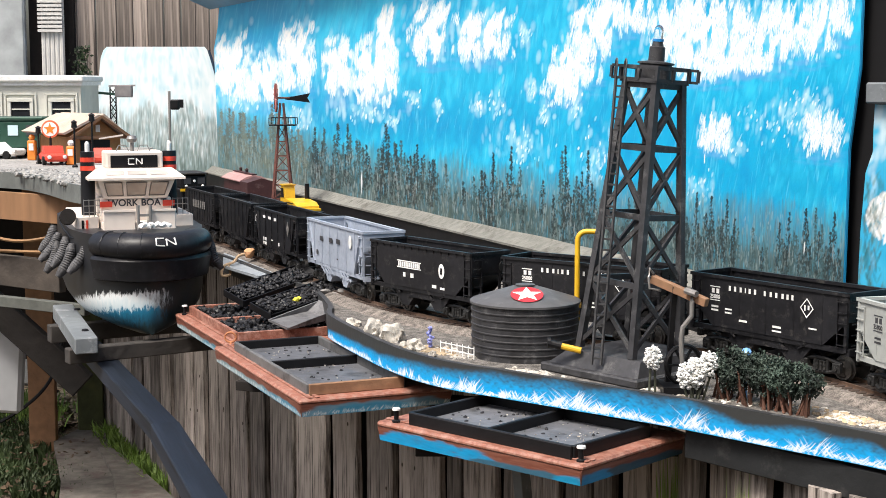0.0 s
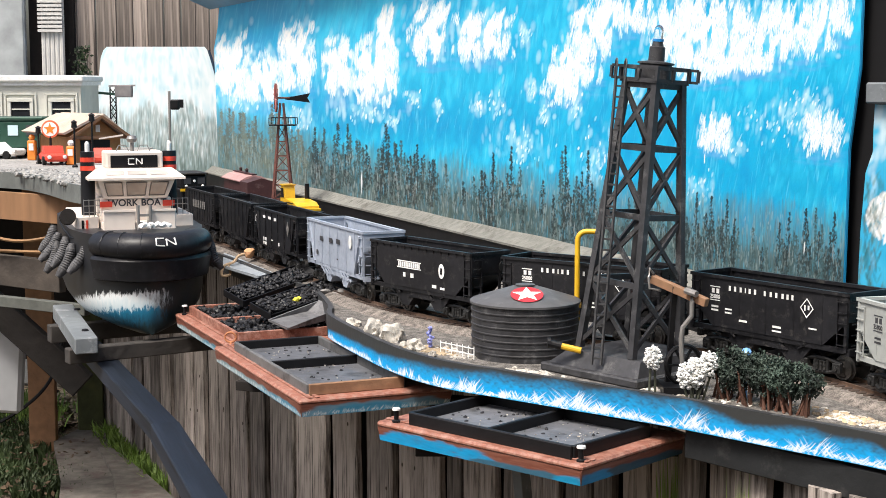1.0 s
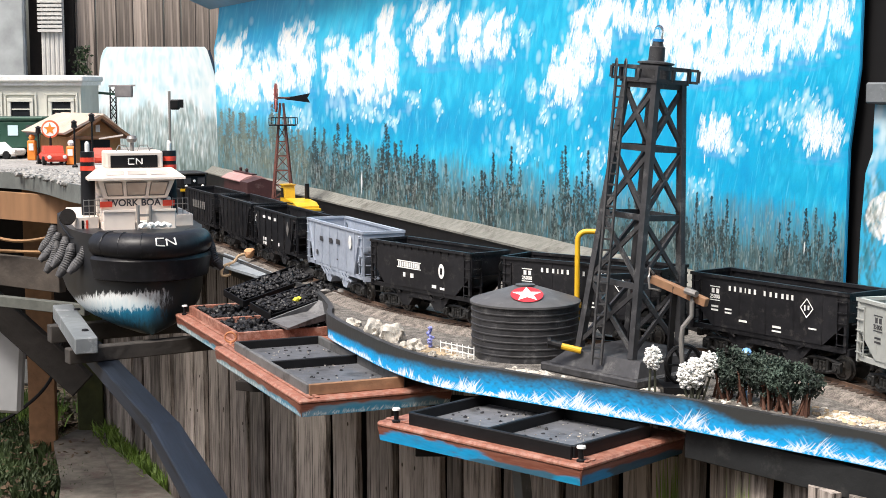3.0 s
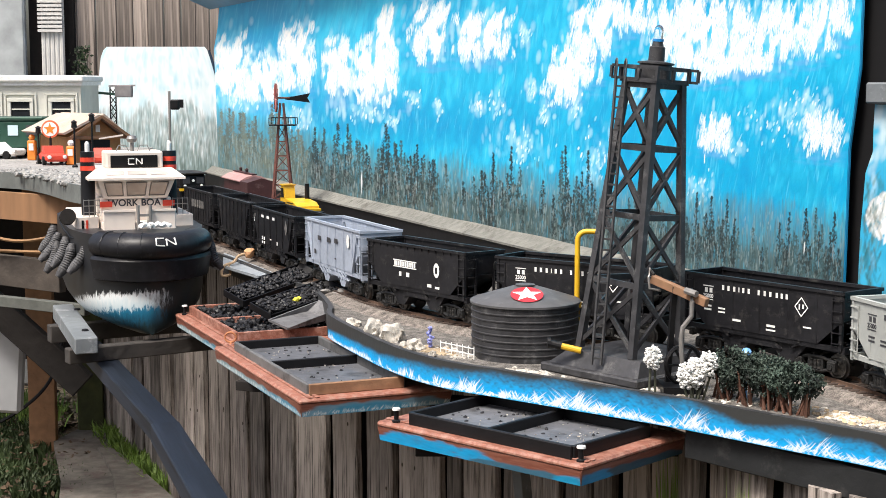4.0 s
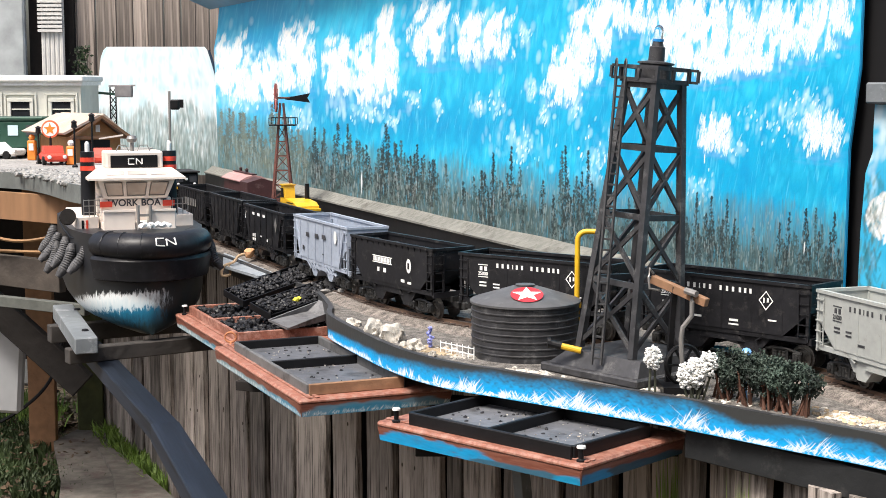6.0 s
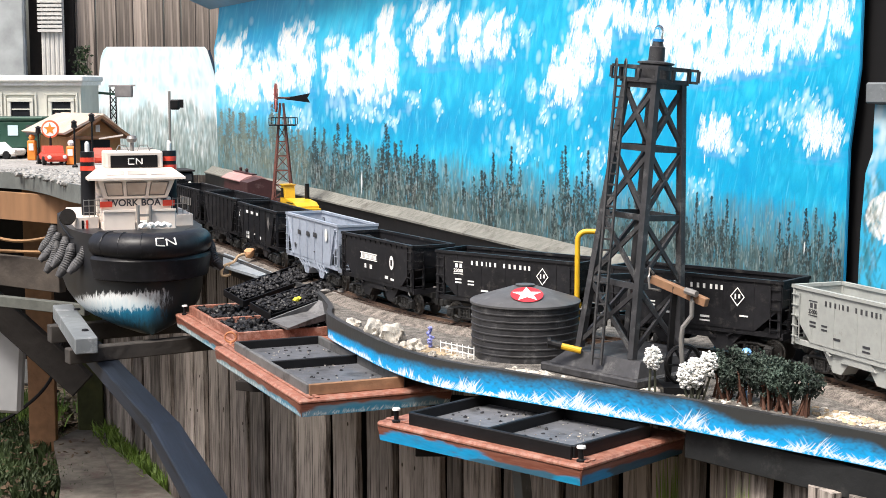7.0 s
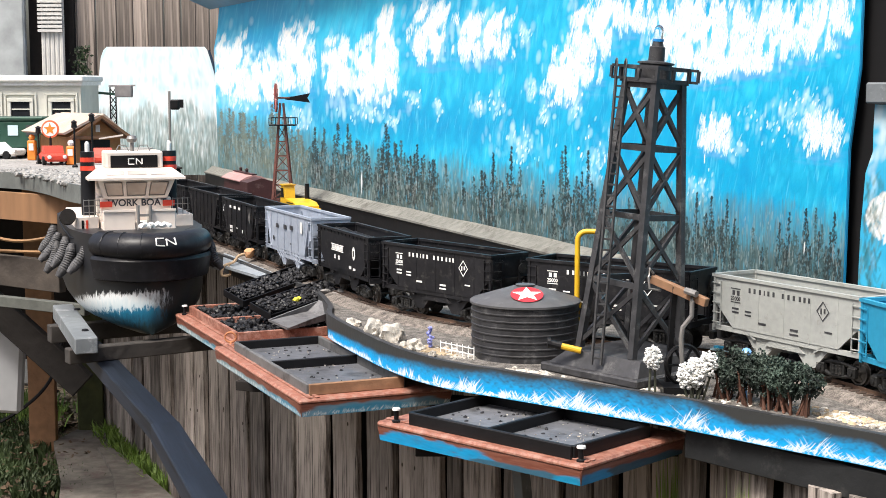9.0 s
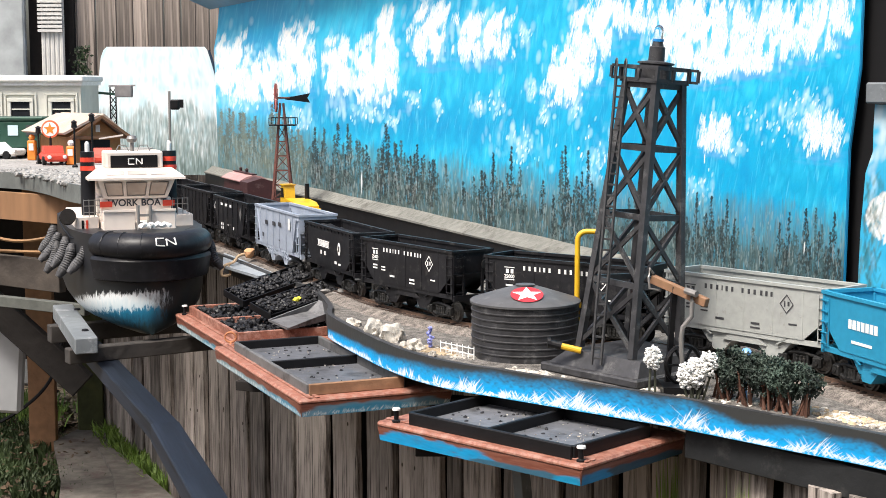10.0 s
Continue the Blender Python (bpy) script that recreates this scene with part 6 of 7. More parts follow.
bm = bmesh.new()
tube(bm, [tuple(p) for p in spline([(-0.20, 0.46, 0.14), (-0.20, 0.44, 0.130), (-0.195, 0.38, 0.112), (-0.190, 0.31, 0.105), (-0.178, 0.24, 0.096), (-0.140, 0.17, 0.104), (-0.110, 0.13, 0.110)], 6)], 0.0022, 6)
part("fender_rope", bm, BLACK2, tug, "thin black rope holding the fenders")
for x, y, z, dx, dz in ((0.186, 0.14, 0.090, 0.030, -0.082), (0.182, 0.20, 0.090, 0.024, -0.082)):
    fender(x, y, z, dx, dz, 0.0140)

# ---- rack timbers under the tug and barges ----
def timber(p, q, w, h, material, label, category="timber", name="timber", turn=0):
    n = (Vector(q) - Vector(p)).length
    bm = bmesh.new()
    box(bm, 0, n, -w / 2, w / 2, -h / 2, h / 2, bevel=min(w, h) * 0.06)
    ob = part(name, bm, material, m=between(p, q))
    return tagged(ob, label, category, "rack timbers")


timber((-1.01, 4.14, -0.226), (-0.602, 3.12, -0.226), 0.060, 0.040, BEAM_BLUE, "long blue-grey painted box beam below the barges")
timber((-0.601, 3.113, -0.224), (-0.362, 2.38, -0.224), 0.062, 0.042, BEAM_BLUE, "blue-grey painted box beam butted to the next")
# dark brown base: the shade under the tug is put into the colour
RACK_SHADED = mat("shaded_brown_rack_timber", (0.032, 0.028, 0.025), 0.85, 0.5, 30, 0.4)
timber((-0.985, 3.792, -0.185), (-0.22, 4.28, -0.185), 0.040, 0.040, RACK_SHADED, "brown cross timber under the tug bow, darkened for shade")
timber((-1.125, 4.14, -0.185), (-0.55, 4.45, -0.185), 0.045, 0.050, RACK_SHADED, "brown cross timber under the tug, darkened for shade")
timber((-1.125, 4.30, -0.145), (-0.915, 3.72, -0.145), 0.058, 0.042, TIMBER, "short grey block timber bolted across the rack")
for p in ((-1.055, 4.19), (-0.945, 3.83)):
    bm = bmesh.new()
    lathe(bm, [(0.0, 0.0), (0.010, 0.0), (0.008, 0.005), (0.0, 0.006)], 8, Matrix.Translation((*p, -0.124)))
    tagged(part("bolt_head", bm, BLACK2), "dark rusty bolt head on the grey timber", "bolt", "bolts")
timber((-0.70, 3.95, -0.137), (-0.08, 3.60, -0.137), 0.04, 0.021, TIMBER_DARK, "dark cross timber under the coal barge")
timber((-0.45, 3.20, -0.137), (0.2, 2.95, -0.137), 0.04, 0.021, TIMBER_DARK, "dark cross timber under the barge")
timber((-0.05, 2.62, -0.137), (0.50, 2.62, -0.137), 0.04, 0.021, TIMBER_DARK, "dark cross timber under the front barge")
timber((0.425, 2.475, -0.088), (0.95, 1.90, -0.100), 0.03, 0.052, GREY_PAINT, "dark grey painted joist below the deck edge")
timber((0.14, 2.62, -0.16), (0.20, 2.70, -0.70), 0.02, 0.03, TIMBER, "thin grey slanting brace under the barge")

# ---- town deck with its underside ----
TOWN_Z = 0.20
town_edge = spline([(-2.6, 6.1), (-2.2, 5.62), (-1.63, 5.40), (-1.42, 5.17), (-1.20, 4.75), (-1.14, 4.70), (-1.16, 5.0), (-1.24, 5.45), (-1.33, 5.9), (-1.40, 6.5), (-1.45, 7.0)], 8)
town = thing("town_deck", "raised gravel town deck with grey painted edge", "deck", kind="structure")
bm = bmesh.new()
prism(bm, [tuple(p) for p in town_edge] + [(-1.5, 7.6), (-2.9, 7.6), (-2.9, 6.2)], "z", TOWN_Z - 0.03, TOWN_Z)
TOWN_GROUND = mat("pale_town_gravel", (0.27, 0.265, 0.255), 0.95, 0.4, 90, 0.7, dirt=(0.10, 0.10, 0.095), dirt_amount=0.3)
part("deck_top", bm, TOWN_GROUND, town)
bm = bmesh.new()
a = [bm.verts.new((*p, TOWN_Z + 0.004)) for p in town_edge]
b = [bm.verts.new((*p, TOWN_Z - 0.055)) for p in town_edge]
c = [bm.verts.new((p[0] - 0.004, p[1] - 0.012, TOWN_Z - 0.055)) for p in town_edge]
d = [bm.verts.new((p[0] - 0.004, p[1] - 0.012, TOWN_Z + 0.004)) for p in town_edge]
for i in range(len(a) - 1):
    for r0, r1 in ((a, d), (d, c), (c, b), (b, a)):
        bm.faces.new((r0[i], r0[i + 1], r1[i + 1], r1[i]))
part("fascia", bm, mat("grey_fascia_paint", (0.115, 0.125, 0.12), 0.6, 0.25, 30, 0.2), town)
rr = random.Random(3)
bm = bmesh.new()
for k in range(420):
    i = rr.randrange(8, len(town_edge) - 40)
    p = town_edge[i]
    lump(bm, (p[0] + rr.uniform(-0.05, 0.05), p[1] + rr.uniform(0.0, 0.25), TOWN_Z), rr.uniform(0.006, 0.016), rr, 0.6)
tagged(part("town_gravel", bm, TOWN_GROUND), "coarse grey stones along the town deck edge", "gravel", kind="stuff")
timber((-2.4, 5.85, 0.095), (-1.22, 5.05, 0.085), 0.02, 0.10, BROWN_POST, "orange-brown plywood board under the town deck")
timber((-2.2, 5.7, -0.14), (-1.32, 5.05, -0.14), 0.03, 0.11, mat("dull_brown_plank", (0.05, 0.04, 0.032), 0.85, 0.4, 20, 0.3), "grey-brown plank on the frame under the town")
timber((-2.2, 5.4, -0.215), (-1.17, 4.78, -0.215), 0.03, 0.036, mat("dull_grey_green_rail", (0.085, 0.09, 0.08), 0.8, 0.35, 30, 0.3), "grey-green rail under the town deck")
timber((-1.75, 5.3, -0.175), (-1.32, 5.3, -0.575), 0.05, 0.10, TIMBER_DARK, "dark slanting brace under the town")
timber((-1.775, 6.4, 0.15), (-1.775, 6.4, -1.12), 0.118, 0.04, BROWN_POST, "square brown stained support post")
timber((-1.61, 6.6, 0.15), (-1.61, 6.6, -1.12), 0.115, 0.04, mat("mossy_green_timber", (0.055, 0.062, 0.022), 0.9, 0.5, 20, 0.4), "mossy green support post under the town")
# added dark sheet: the void below the town gets its shade as colour
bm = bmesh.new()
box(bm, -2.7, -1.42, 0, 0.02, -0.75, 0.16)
tagged(part("back_board", bm, TIMBER_DARK, m=pose(0, 6.75, 0)), "dark sheet standing in for the shade under the town", "boarding", kind="structure")
bm = bmesh.new()
box(bm, -0.16, 0.10, -0.10, -0.04, -0.16, 0.16, bevel=0.012)
tagged(part("utility_box", bm, mat("pale_grey_box", (0.36, 0.37, 0.38), 0.5, 0.1, 20, 0.05), m=pose(-1.675, 5.5, -0.54, 0, 4, 0)), "pale grey utility box hung under the town frame", "box")
for i, pts in enumerate(([(-1.75, 5.3, 0.01), (-1.5, 5.1, -0.02), (-1.3, 5.0, 0.01), (-1.15, 4.9, 0.03)], [(-1.75, 5.3, -0.07), (-1.4, 5.1, -0.06), (-1.15, 4.95, -0.04)])):
    bm = bmesh.new()
    tube(bm, [tuple(p) for p in spline([pts[0]] + pts + [pts[-1]], 6)], 0.006, 6)
    tagged(part("cable", bm, mat("tan_cable", (0.22, 0.12, 0.05), 0.6, 0.2, 40, 0), smooth=True), "slack tan cable under the town deck", "cable", "cables")
bm = bmesh.new()
tube(bm, [tuple(p) for p in spline([(-1.62, 6.2, -0.45), (-1.60, 6.15, -0.5), (-1.66, 6.1, -0.72), (-1.80, 6.0, -0.85), (-2.0, 5.9, -0.92), (-2.2, 5.9, -0.95)], 6)], 0.007, 6)
tagged(part("hose", bm, BLACK2, smooth=True), "thin black hose hanging by the brown post", "hose")
bm = bmesh.new()
prism(bm, [(-1.725, 6.37), (-1.624, 6.853), (-1.439, 6.27), (-1.211, 5.81), (-1.0, 5.4), (-1.45, 5.4), (-1.525, 5.724)], "z", 0.0, 0.022)
prism(bm, [(-1.49, 6.20), (-1.42, 6.18), (-1.20, 5.78), (-1.0, 5.38), (-1.22, 5.38), (-1.34, 5.80)], "z", 0.026, 0.040)
tagged(part("plywood_sheet", bm, PLY, m=pose(0, 0, GROUND_Z + 0.03)), "weathered grey plywood sheets lying on the ground", "plywood")


def grass(name, label, spots, count, lo, hi, material, sway=0.35):
    rr = random.Random(count)
    verts, faces = [], []
    for k in range(count):
        (x0, y0), (x1, y1), wide = rr.choice(spots)
        q = rr.random()
        x, y = x0 + (x1 - x0) * q + rr.gauss(0, wide), y0 + (y1 - y0) * q + rr.gauss(0, wide)
        h = rr.uniform(lo, hi)
        a = rr.uniform(0, 6.3)
        w = rr.uniform(0.003, 0.008)
        lx, ly = rr.gauss(0, sway) * h, rr.gauss(0, sway) * h
        n = len(verts)
        dx, dy = w * math.cos(a), w * math.sin(a)
        verts += [(x - dx, y - dy, 0), (x + dx, y + dy, 0), (x + dx * 0.8 + lx * 0.4, y + dy * 0.8 + ly * 0.4, h * 0.6), (x - dx * 0.8 + lx * 0.4, y - dy * 0.8 + ly * 0.4, h * 0.6), (x + lx, y + ly, h)]
        faces += [(n, n + 1, n + 2, n + 3), (n + 3, n + 2, n + 4)]
    me = bpy.data.meshes.new(name)
    me.from_pydata(verts, [], faces)
    me.materials.append(material)
    ob = new(name, me)
    ob.matrix_basis = pose(0, 0, GROUND_Z)
    tagged(ob, label, "grass", kind="stuff")


grass("grass", "fresh green grass along the fence foot", [((-1.65, 7.02), (-1.45, 6.36), 0.028), ((-1.45, 6.36), (-1.09, 5.66), 0.026), ((-2.15, 7.3), (-1.95, 6.9), 0.08)], 4200, 0.03, 0.115, GRASS)
grass("weeds", "low green weeds on shaded soil", [((-1.85, 6.1), (-1.55, 5.7), 0.10), ((-2.1, 6.9), (-1.85, 6.3), 0.08)], 3600, 0.02, 0.065, mat("dull_green_weed", (0.04, 0.065, 0.018), 0.7, 0.5, 10, 0))
grass("tall_grass", "tall bright grass behind the deck brace", [((0.409, 2.60), (0.417, 2.60), 0.003), ((0.500, 2.41), (0.508, 2.41), 0.003)], 150, 0.84, 0.985, GRASS, 0.012)
rr = random.Random(21)
bm = bmesh.new()
for k in range(260):
    x, y = rr.uniform(-2.2, -1.7), rr.uniform(6.8, 7.9)
    box(bm, -0.10, 0.10, -0.008, 0.008, 0, 0.008, pose(x, y, GROUND_Z + 0.02, 0, 0, rr.uniform(0, 180)))
tagged(part("straw", bm, mat("pale_straw", (0.45, 0.36, 0.24), 0.9, 0.3, 30, 0.2)), "pale straw litter on the soil", "straw", kind="stuff")

bm = bmesh.new()
for k in range(300):
    x, y = rr.uniform(-2.2, -1.5), rr.uniform(5.5, 7.0)
    a, b = rr.uniform(0.008, 0.020), rr.uniform(0.005, 0.012)
    prism(bm, [(-a, 0), (-a * 0.3, b), (a, b * 0.2), (a * 0.2, -b)], "z", 0, 0.002, m=pose(x, y, GROUND_Z + 0.035 + rr.uniform(0, 0.02), rr.uniform(-35, 35), rr.uniform(-35, 35), rr.uniform(0, 360)))
tagged(part("leaf_litter", bm, mat("dry_brown_leaf", (0.10, 0.065, 0.038), 0.9, 0.5, 30, 0.2)), "dry brown leaves scattered on the soil", "leaf litter", kind="stuff")

# ---- back wall of the yard with second panel ----
wall = thing("fence_back", "grey weathered board fence behind the town", "fence", kind="structure")
rr = random.Random(8)
x = -2.05
while x < -0.6:
    w = rr.uniform(0.075, 0.11)
    bm = bmesh.new()
    box(bm, 0, w - 0.004, 0, 0.02, -1.15, 1.45, bevel=0.003)
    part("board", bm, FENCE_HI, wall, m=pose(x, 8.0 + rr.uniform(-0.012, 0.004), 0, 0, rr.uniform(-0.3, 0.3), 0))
    x += w
pil = thing("pilaster", "pale ribbed column at the yard corner", "column", kind="structure")
bm = bmesh.new()
for k in range(5):
    tube(bm, [(-2.125 + k * 0.024, 7.9, -1.1), (-2.125 + k * 0.024, 7.9, 1.4)], 0.014, 8)
for z in [0.80 + 0.022 * k for k in range(8)]:
    box(bm, -2.15, -2.02, 7.87, 7.9, z, z + 0.014)
part("shaft", bm, mat("pale_grey_column", (0.50, 0.49, 0.47), 0.6, 0.15, 20, 0.1), pil)
bm = bmesh.new()
box(bm, -2.22, -1.98, 7.96, 8.0, -1.1, 1.4)
part("backing", bm, TIMBER_DARK, pil)
# stands for a mirror: its blurred reflection is mottled into the colour
bm = bmesh.new()
box(bm, -2.9, -2.215, 7.85, 7.9, -1.1, 1.4, bevel=0.01)
tagged(part("wall_panel", bm, mat("pale_grey_mirror_blur", (0.32, 0.34, 0.345), 0.35, 0.5, 9, 0.05)), "pale grey panel in place of a mirror, blurred reflection in its colour", "wall", kind="structure")
panel2 = thing("side_backdrop", "pale painted backdrop panel with faint grey-green trees", "backdrop", pose(-1.83, 7.72, 0), kind="structure")
RIM2 = [(0.05, 0.02, 0.66), (0.35, 0.022, 0.665), (0.55, 0.032, 0.645), (0.66, 0.045, 0.615), (0.700, 0.06, 0.602), (0.718, 0.078, 0.588)]
c2 = Canvas(200, 210, (0.66, 0.75, 0.77))
rr = random.Random(31)
for k in range(900):
    z = rr.uniform(0, 1)
    c2.stroke(rr.uniform(0, 200), z * 210, rr.uniform(4, 12), rr.uniform(12, 40), rr.uniform(-0.1, 0.2), (0.80, 0.82, 0.82) if rr.random() < 0.7 else (0.38, 0.62, 0.70), 0.35, 0.9)
for k in range(3600):
    q = rr.random() ** 1.4
    x = rr.uniform(0, 200)
    lim = 0.50 + 0.12 * noise.noise(Vector((x * 0.03, 0, 6)))
    c2.stroke(x, q * lim * 210, rr.uniform(1.4, 3.6), rr.uniform(10, 36), rr.uniform(-0.06, 0.06), rr.choice(((0.13, 0.18, 0.17), (0.22, 0.29, 0.28), (0.07, 0.11, 0.095), (0.32, 0.42, 0.42))), rr.uniform(0.25, 0.55) * (1 - 0.5 * q), 0.8)


def side_point(i, j):
    z = 0.05 + 0.668 * j / 209
    lo = float(np.interp(z, [r[0] for r in RIM2], [r[1] for r in RIM2]))
    hi = float(np.interp(z, [r[0] for r in RIM2], [r[2] for r in RIM2]))
    return (lo + (hi - lo) * i / 199, 0, z)


painted_sheet("painting", c2, side_point, panel2, "pale sky above faint grey-green trees")
bm = bmesh.new()
prism(bm, [(r[1], r[0]) for r in RIM2] + [(r[2], r[0]) for r in RIM2[::-1]], "y", 0.001, 0.015)
part("board", bm, TIMBER, panel2)
bm = bmesh.new()
tube(bm, [(r[2] + 0.006, 0.004, r[0]) for r in RIM2[:-1]], 0.008, 6)
part("edging", bm, plain("navy_edge", (0.01, 0.03, 0.06)), panel2, "dark navy edge")
rr = random.Random(2)
verts, faces = [], []
for k in range(900):
    p = Vector((-1.875 + rr.gauss(0, 0.022), 7.70, rr.uniform(0.18, 0.72)))
    s_ = rr.uniform(0.006, 0.014)
    e = Euler((rr.uniform(0, 6), rr.uniform(0, 6), rr.uniform(0, 6))).to_matrix()
    n0 = len(verts)
    verts += [tuple(p + e @ Vector(w)) for w in ((-s_, 0, 0), (0, -s_ * 0.6, 0), (s_, 0, 0), (0, s_ * 0.6, 0))]
    faces.append((n0, n0 + 1, n0 + 2, n0 + 3))
me = bpy.data.meshes.new("ivy")
me.from_pydata(verts, [], faces)
me.materials.append(DARK_LEAF)
tagged(new("ivy", me), "dark green ivy climbing the back fence", "ivy", kind="stuff")

# ---- end post and next panel beyond the backdrop ----
endpost = thing("end_post", "black painted post between the backdrop boards", "post", BM, kind="structure")
bm = bmesh.new()
box(bm, 4.86, 6.0, 0.03, 0.10, -0.05, 1.3)
part("post", bm, mat("matt_black", (0.006, 0.006, 0.007), 0.9, 0.2, 30, 0), endpost)
nextp = thing("next_backdrop", "pale blue painted backdrop panel with grey cap", "backdrop", BM, kind="structure")
bm = bmesh.new()
prism(bm, [(5.085, 0.05), (6.0, 0.05), (6.0, 0.52), (5.12, 0.485), (5.118, 0.44), (5.125, 0.41), (5.10, 0.36), (5.09, 0.25)], "y", -0.01, 0.02)
part("panel", bm, plain("next_panel_blue", (0.02, 0.36, 0.62), 0.5), nextp)
c3 = Canvas(260, 240, (0.05, 0.42, 0.66))
rr = random.Random(41)
for k in range(900):
    z = rr.random()
    c3.stroke(rr.uniform(0, 260), z * 240, rr.uniform(4, 14), rr.uniform(10, 36), rr.uniform(-0.1, 0.2), (0.62, 0.74, 0.78) if z > 0.72 or rr.random() < 0.2 else (0.02, 0.34, 0.60), 0.45, 0.9)
for k in range(1500):
    a, q = rr.uniform(0, 6.28), rr.random() ** 0.5
    c3.stroke(44 + 40 * q * math.cos(a), 128 + 30 * q * math.sin(a), rr.uniform(1.5, 3), rr.uniform(5, 12), rr.uniform(0, 0.3), (0.80, 0.81, 0.81), rr.uniform(0.4, 0.9), 0.6)
for k in range(3200):
    x, q = rr.uniform(0, 260), rr.random()
    lim = 0.24 + 0.10 * noise.noise(Vector((x * 0.05, 0, 3))) + (0.42 if x < 18 else 0.0)
    c3.stroke(x, q * lim * 240, rr.uniform(1.5, 3.5), rr.uniform(6, 20), rr.uniform(-0.3, 0.3), rr.choice(((0.03, 0.06, 0.045), (0.08, 0.13, 0.09), (0.14, 0.20, 0.19), (0.02, 0.20, 0.26))), rr.uniform(0.3, 0.7) * (1 - 0.4 * q), 0.8)


def next_point(i, j):
    z = 0.052 + 0.434 * j / 239
    lo = float(np.interp(z, (0.05, 0.25, 0.36, 0.40, 0.44, 0.486), (5.0855, 5.0905, 5.100, 5.119, 5.1185, 5.1205)))
    return (lo + (5.96 - lo) * i / 259, -0.0115, z)


painted_sheet("painting", c3, next_point, nextp, "pale sky, white cloud and dark trees")
bm = bmesh.new()
box(bm, 5.115, 6.0, -0.03, 0.03, 0.488, 0.526, bevel=0.003)
part("cap", bm, TIMBER, nextp, "grey cap board")
bm = bmesh.new()
n = 40
for i in range(n):
    x0, x1 = -0.1 + 5.2 * i / n, -0.1 + 5.2 * (i + 1) / n
    bm.faces.new([bm.verts.new(p) for p in ((x0, -0.13 * (1 - i / n) ** 0.5, 0.955), (x1, -0.13 * (1 - (i + 1) / n) ** 0.5, 0.955), (x1, 0.0, 0.90), (x0, 0.0, 0.90))])
part("top_lip", bm, plain("lip_blue", (0.04, 0.17, 0.29)), backdrop, "curled blue top lip")

for pts in ([(0.44, 2.60, -0.12), (0.455, 2.60, -0.135), (0.50, 2.58, -0.165), (0.54, 2.57, -0.195), (0.55, 2.57, -0.205), (0.56, 2.57, -0.21)], [(0.43, 2.59, -0.12), (0.45, 2.59, -0.14), (0.47, 2.59, -0.165), (0.48, 2.59, -0.18), (0.49, 2.59, -0.19)]):
    bm = bmesh.new()
    tube(bm, [tuple(p) for p in spline(pts, 5)], 0.0035, 6)
    tagged(part("cable", bm, BLACK2, smooth=True), "thin black wire hanging under the deck", "cable", "cables")


# ---- windmill ----
mill = thing("windmill", "small rust-red lattice windmill with black tail vane", "windmill", pose(-0.612, 5.60, -0.018))
RUST = mat("rust_red_metal", (0.13, 0.045, 0.035), 0.7, 0.4, 60, 0.2)
MZ = 0.50
for cx, cy in ((-1, -1), (1, -1), (1, 1), (-1, 1)):
    bm = bmesh.new()
    bar(bm, (cx * 0.045, cy * 0.045, 0), (cx * 0.006, cy * 0.006, MZ - 0.03), 0.007)
    part("leg", bm, RUST, mill)
for k in range(6):
    z = 0.05 + k * 0.055
    h = 0.045 - 0.039 * z / (MZ - 0.03)
    h2 = 0.045 - 0.039 * (z + 0.055) / (MZ - 0.03)
    for (ax, ay_), (bx, by) in (((-1, -1), (1, -1)), ((1, -1), (1, 1)), ((1, 1), (-1, 1)), ((-1, 1), (-1, -1))):
        bm = bmesh.new()
        bar(bm, (ax * h, ay_ * h, z), (bx * h2, by * h2, z + 0.055), 0.003)
        bar(bm, (ax * h, ay_ * h, z), (bx * h, by * h, z), 0.003)
        part("brace", bm, RUST, mill)
bm = bmesh.new()
box(bm, -0.045, 0.055, -0.04, 0.04, 0.385, 0.390)
for x in (-0.045, -0.02, 0.005, 0.03, 0.055):
    for y in (-0.04, 0.04):
        bar(bm, (x, y, 0.39), (x, y, 0.415), 0.0025)
for y in (-0.04, 0.04):
    bar(bm, (-0.045, y, 0.415), (0.055, y, 0.415), 0.0025)
part("platform", bm, BLACK2, mill)
wh = pose(-0.022, 0, MZ - 0.01, 0, 90, 12)
bm = bmesh.new()
for k in range(16):
    a = k * math.pi / 8
    m = wh @ pose(0, 0, 0, 0, 0, math.degrees(a)) @ pose(0, 0, 0, 25, 0, 0)
    box(bm, 0.016, 0.054, -0.008, 0.008, -0.001, 0.001, m)
part("fan", bm, mat("faded_red_fan", (0.28, 0.07, 0.06), 0.6, 0.3, 60, 0.1), mill, "red multi-blade fan wheel")
bm = bmesh.new()
tube(bm, [wh @ Vector((0.053 * math.cos(k * math.pi / 12), 0.053 * math.sin(k * math.pi / 12), 0)) for k in range(25)], 0.002, 6, caps=False)
tube(bm, [(-0.025, 0, MZ - 0.01), (0.03, 0, MZ - 0.01)], 0.004, 6)
part("rim", bm, RUST, mill)
bm = bmesh.new()
prism(bm, [(0.012, 0.003), (0.045, 0.006), (0.108, 0.018), (0.098, 0.0), (0.108, -0.018), (0.045, -0.010), (0.012, -0.006)], "y", -0.0012, 0.0012, m=pose(0, 0, MZ - 0.01))
part("tail_vane", bm, BLACK2, mill)

# ---- second track with parked stock ----
SIDE = spline([(-1.4, 7.6), (-1.16, 6.9), (-0.95, 6.35), (-0.755, 5.85), (-0.555, 5.38), (-0.33, 4.85), (-0.13, 4.4), (0.07, 4.0)], 30)
side = thing("siding", "second track with brown sleepers behind the coal train", "track", kind="structure")
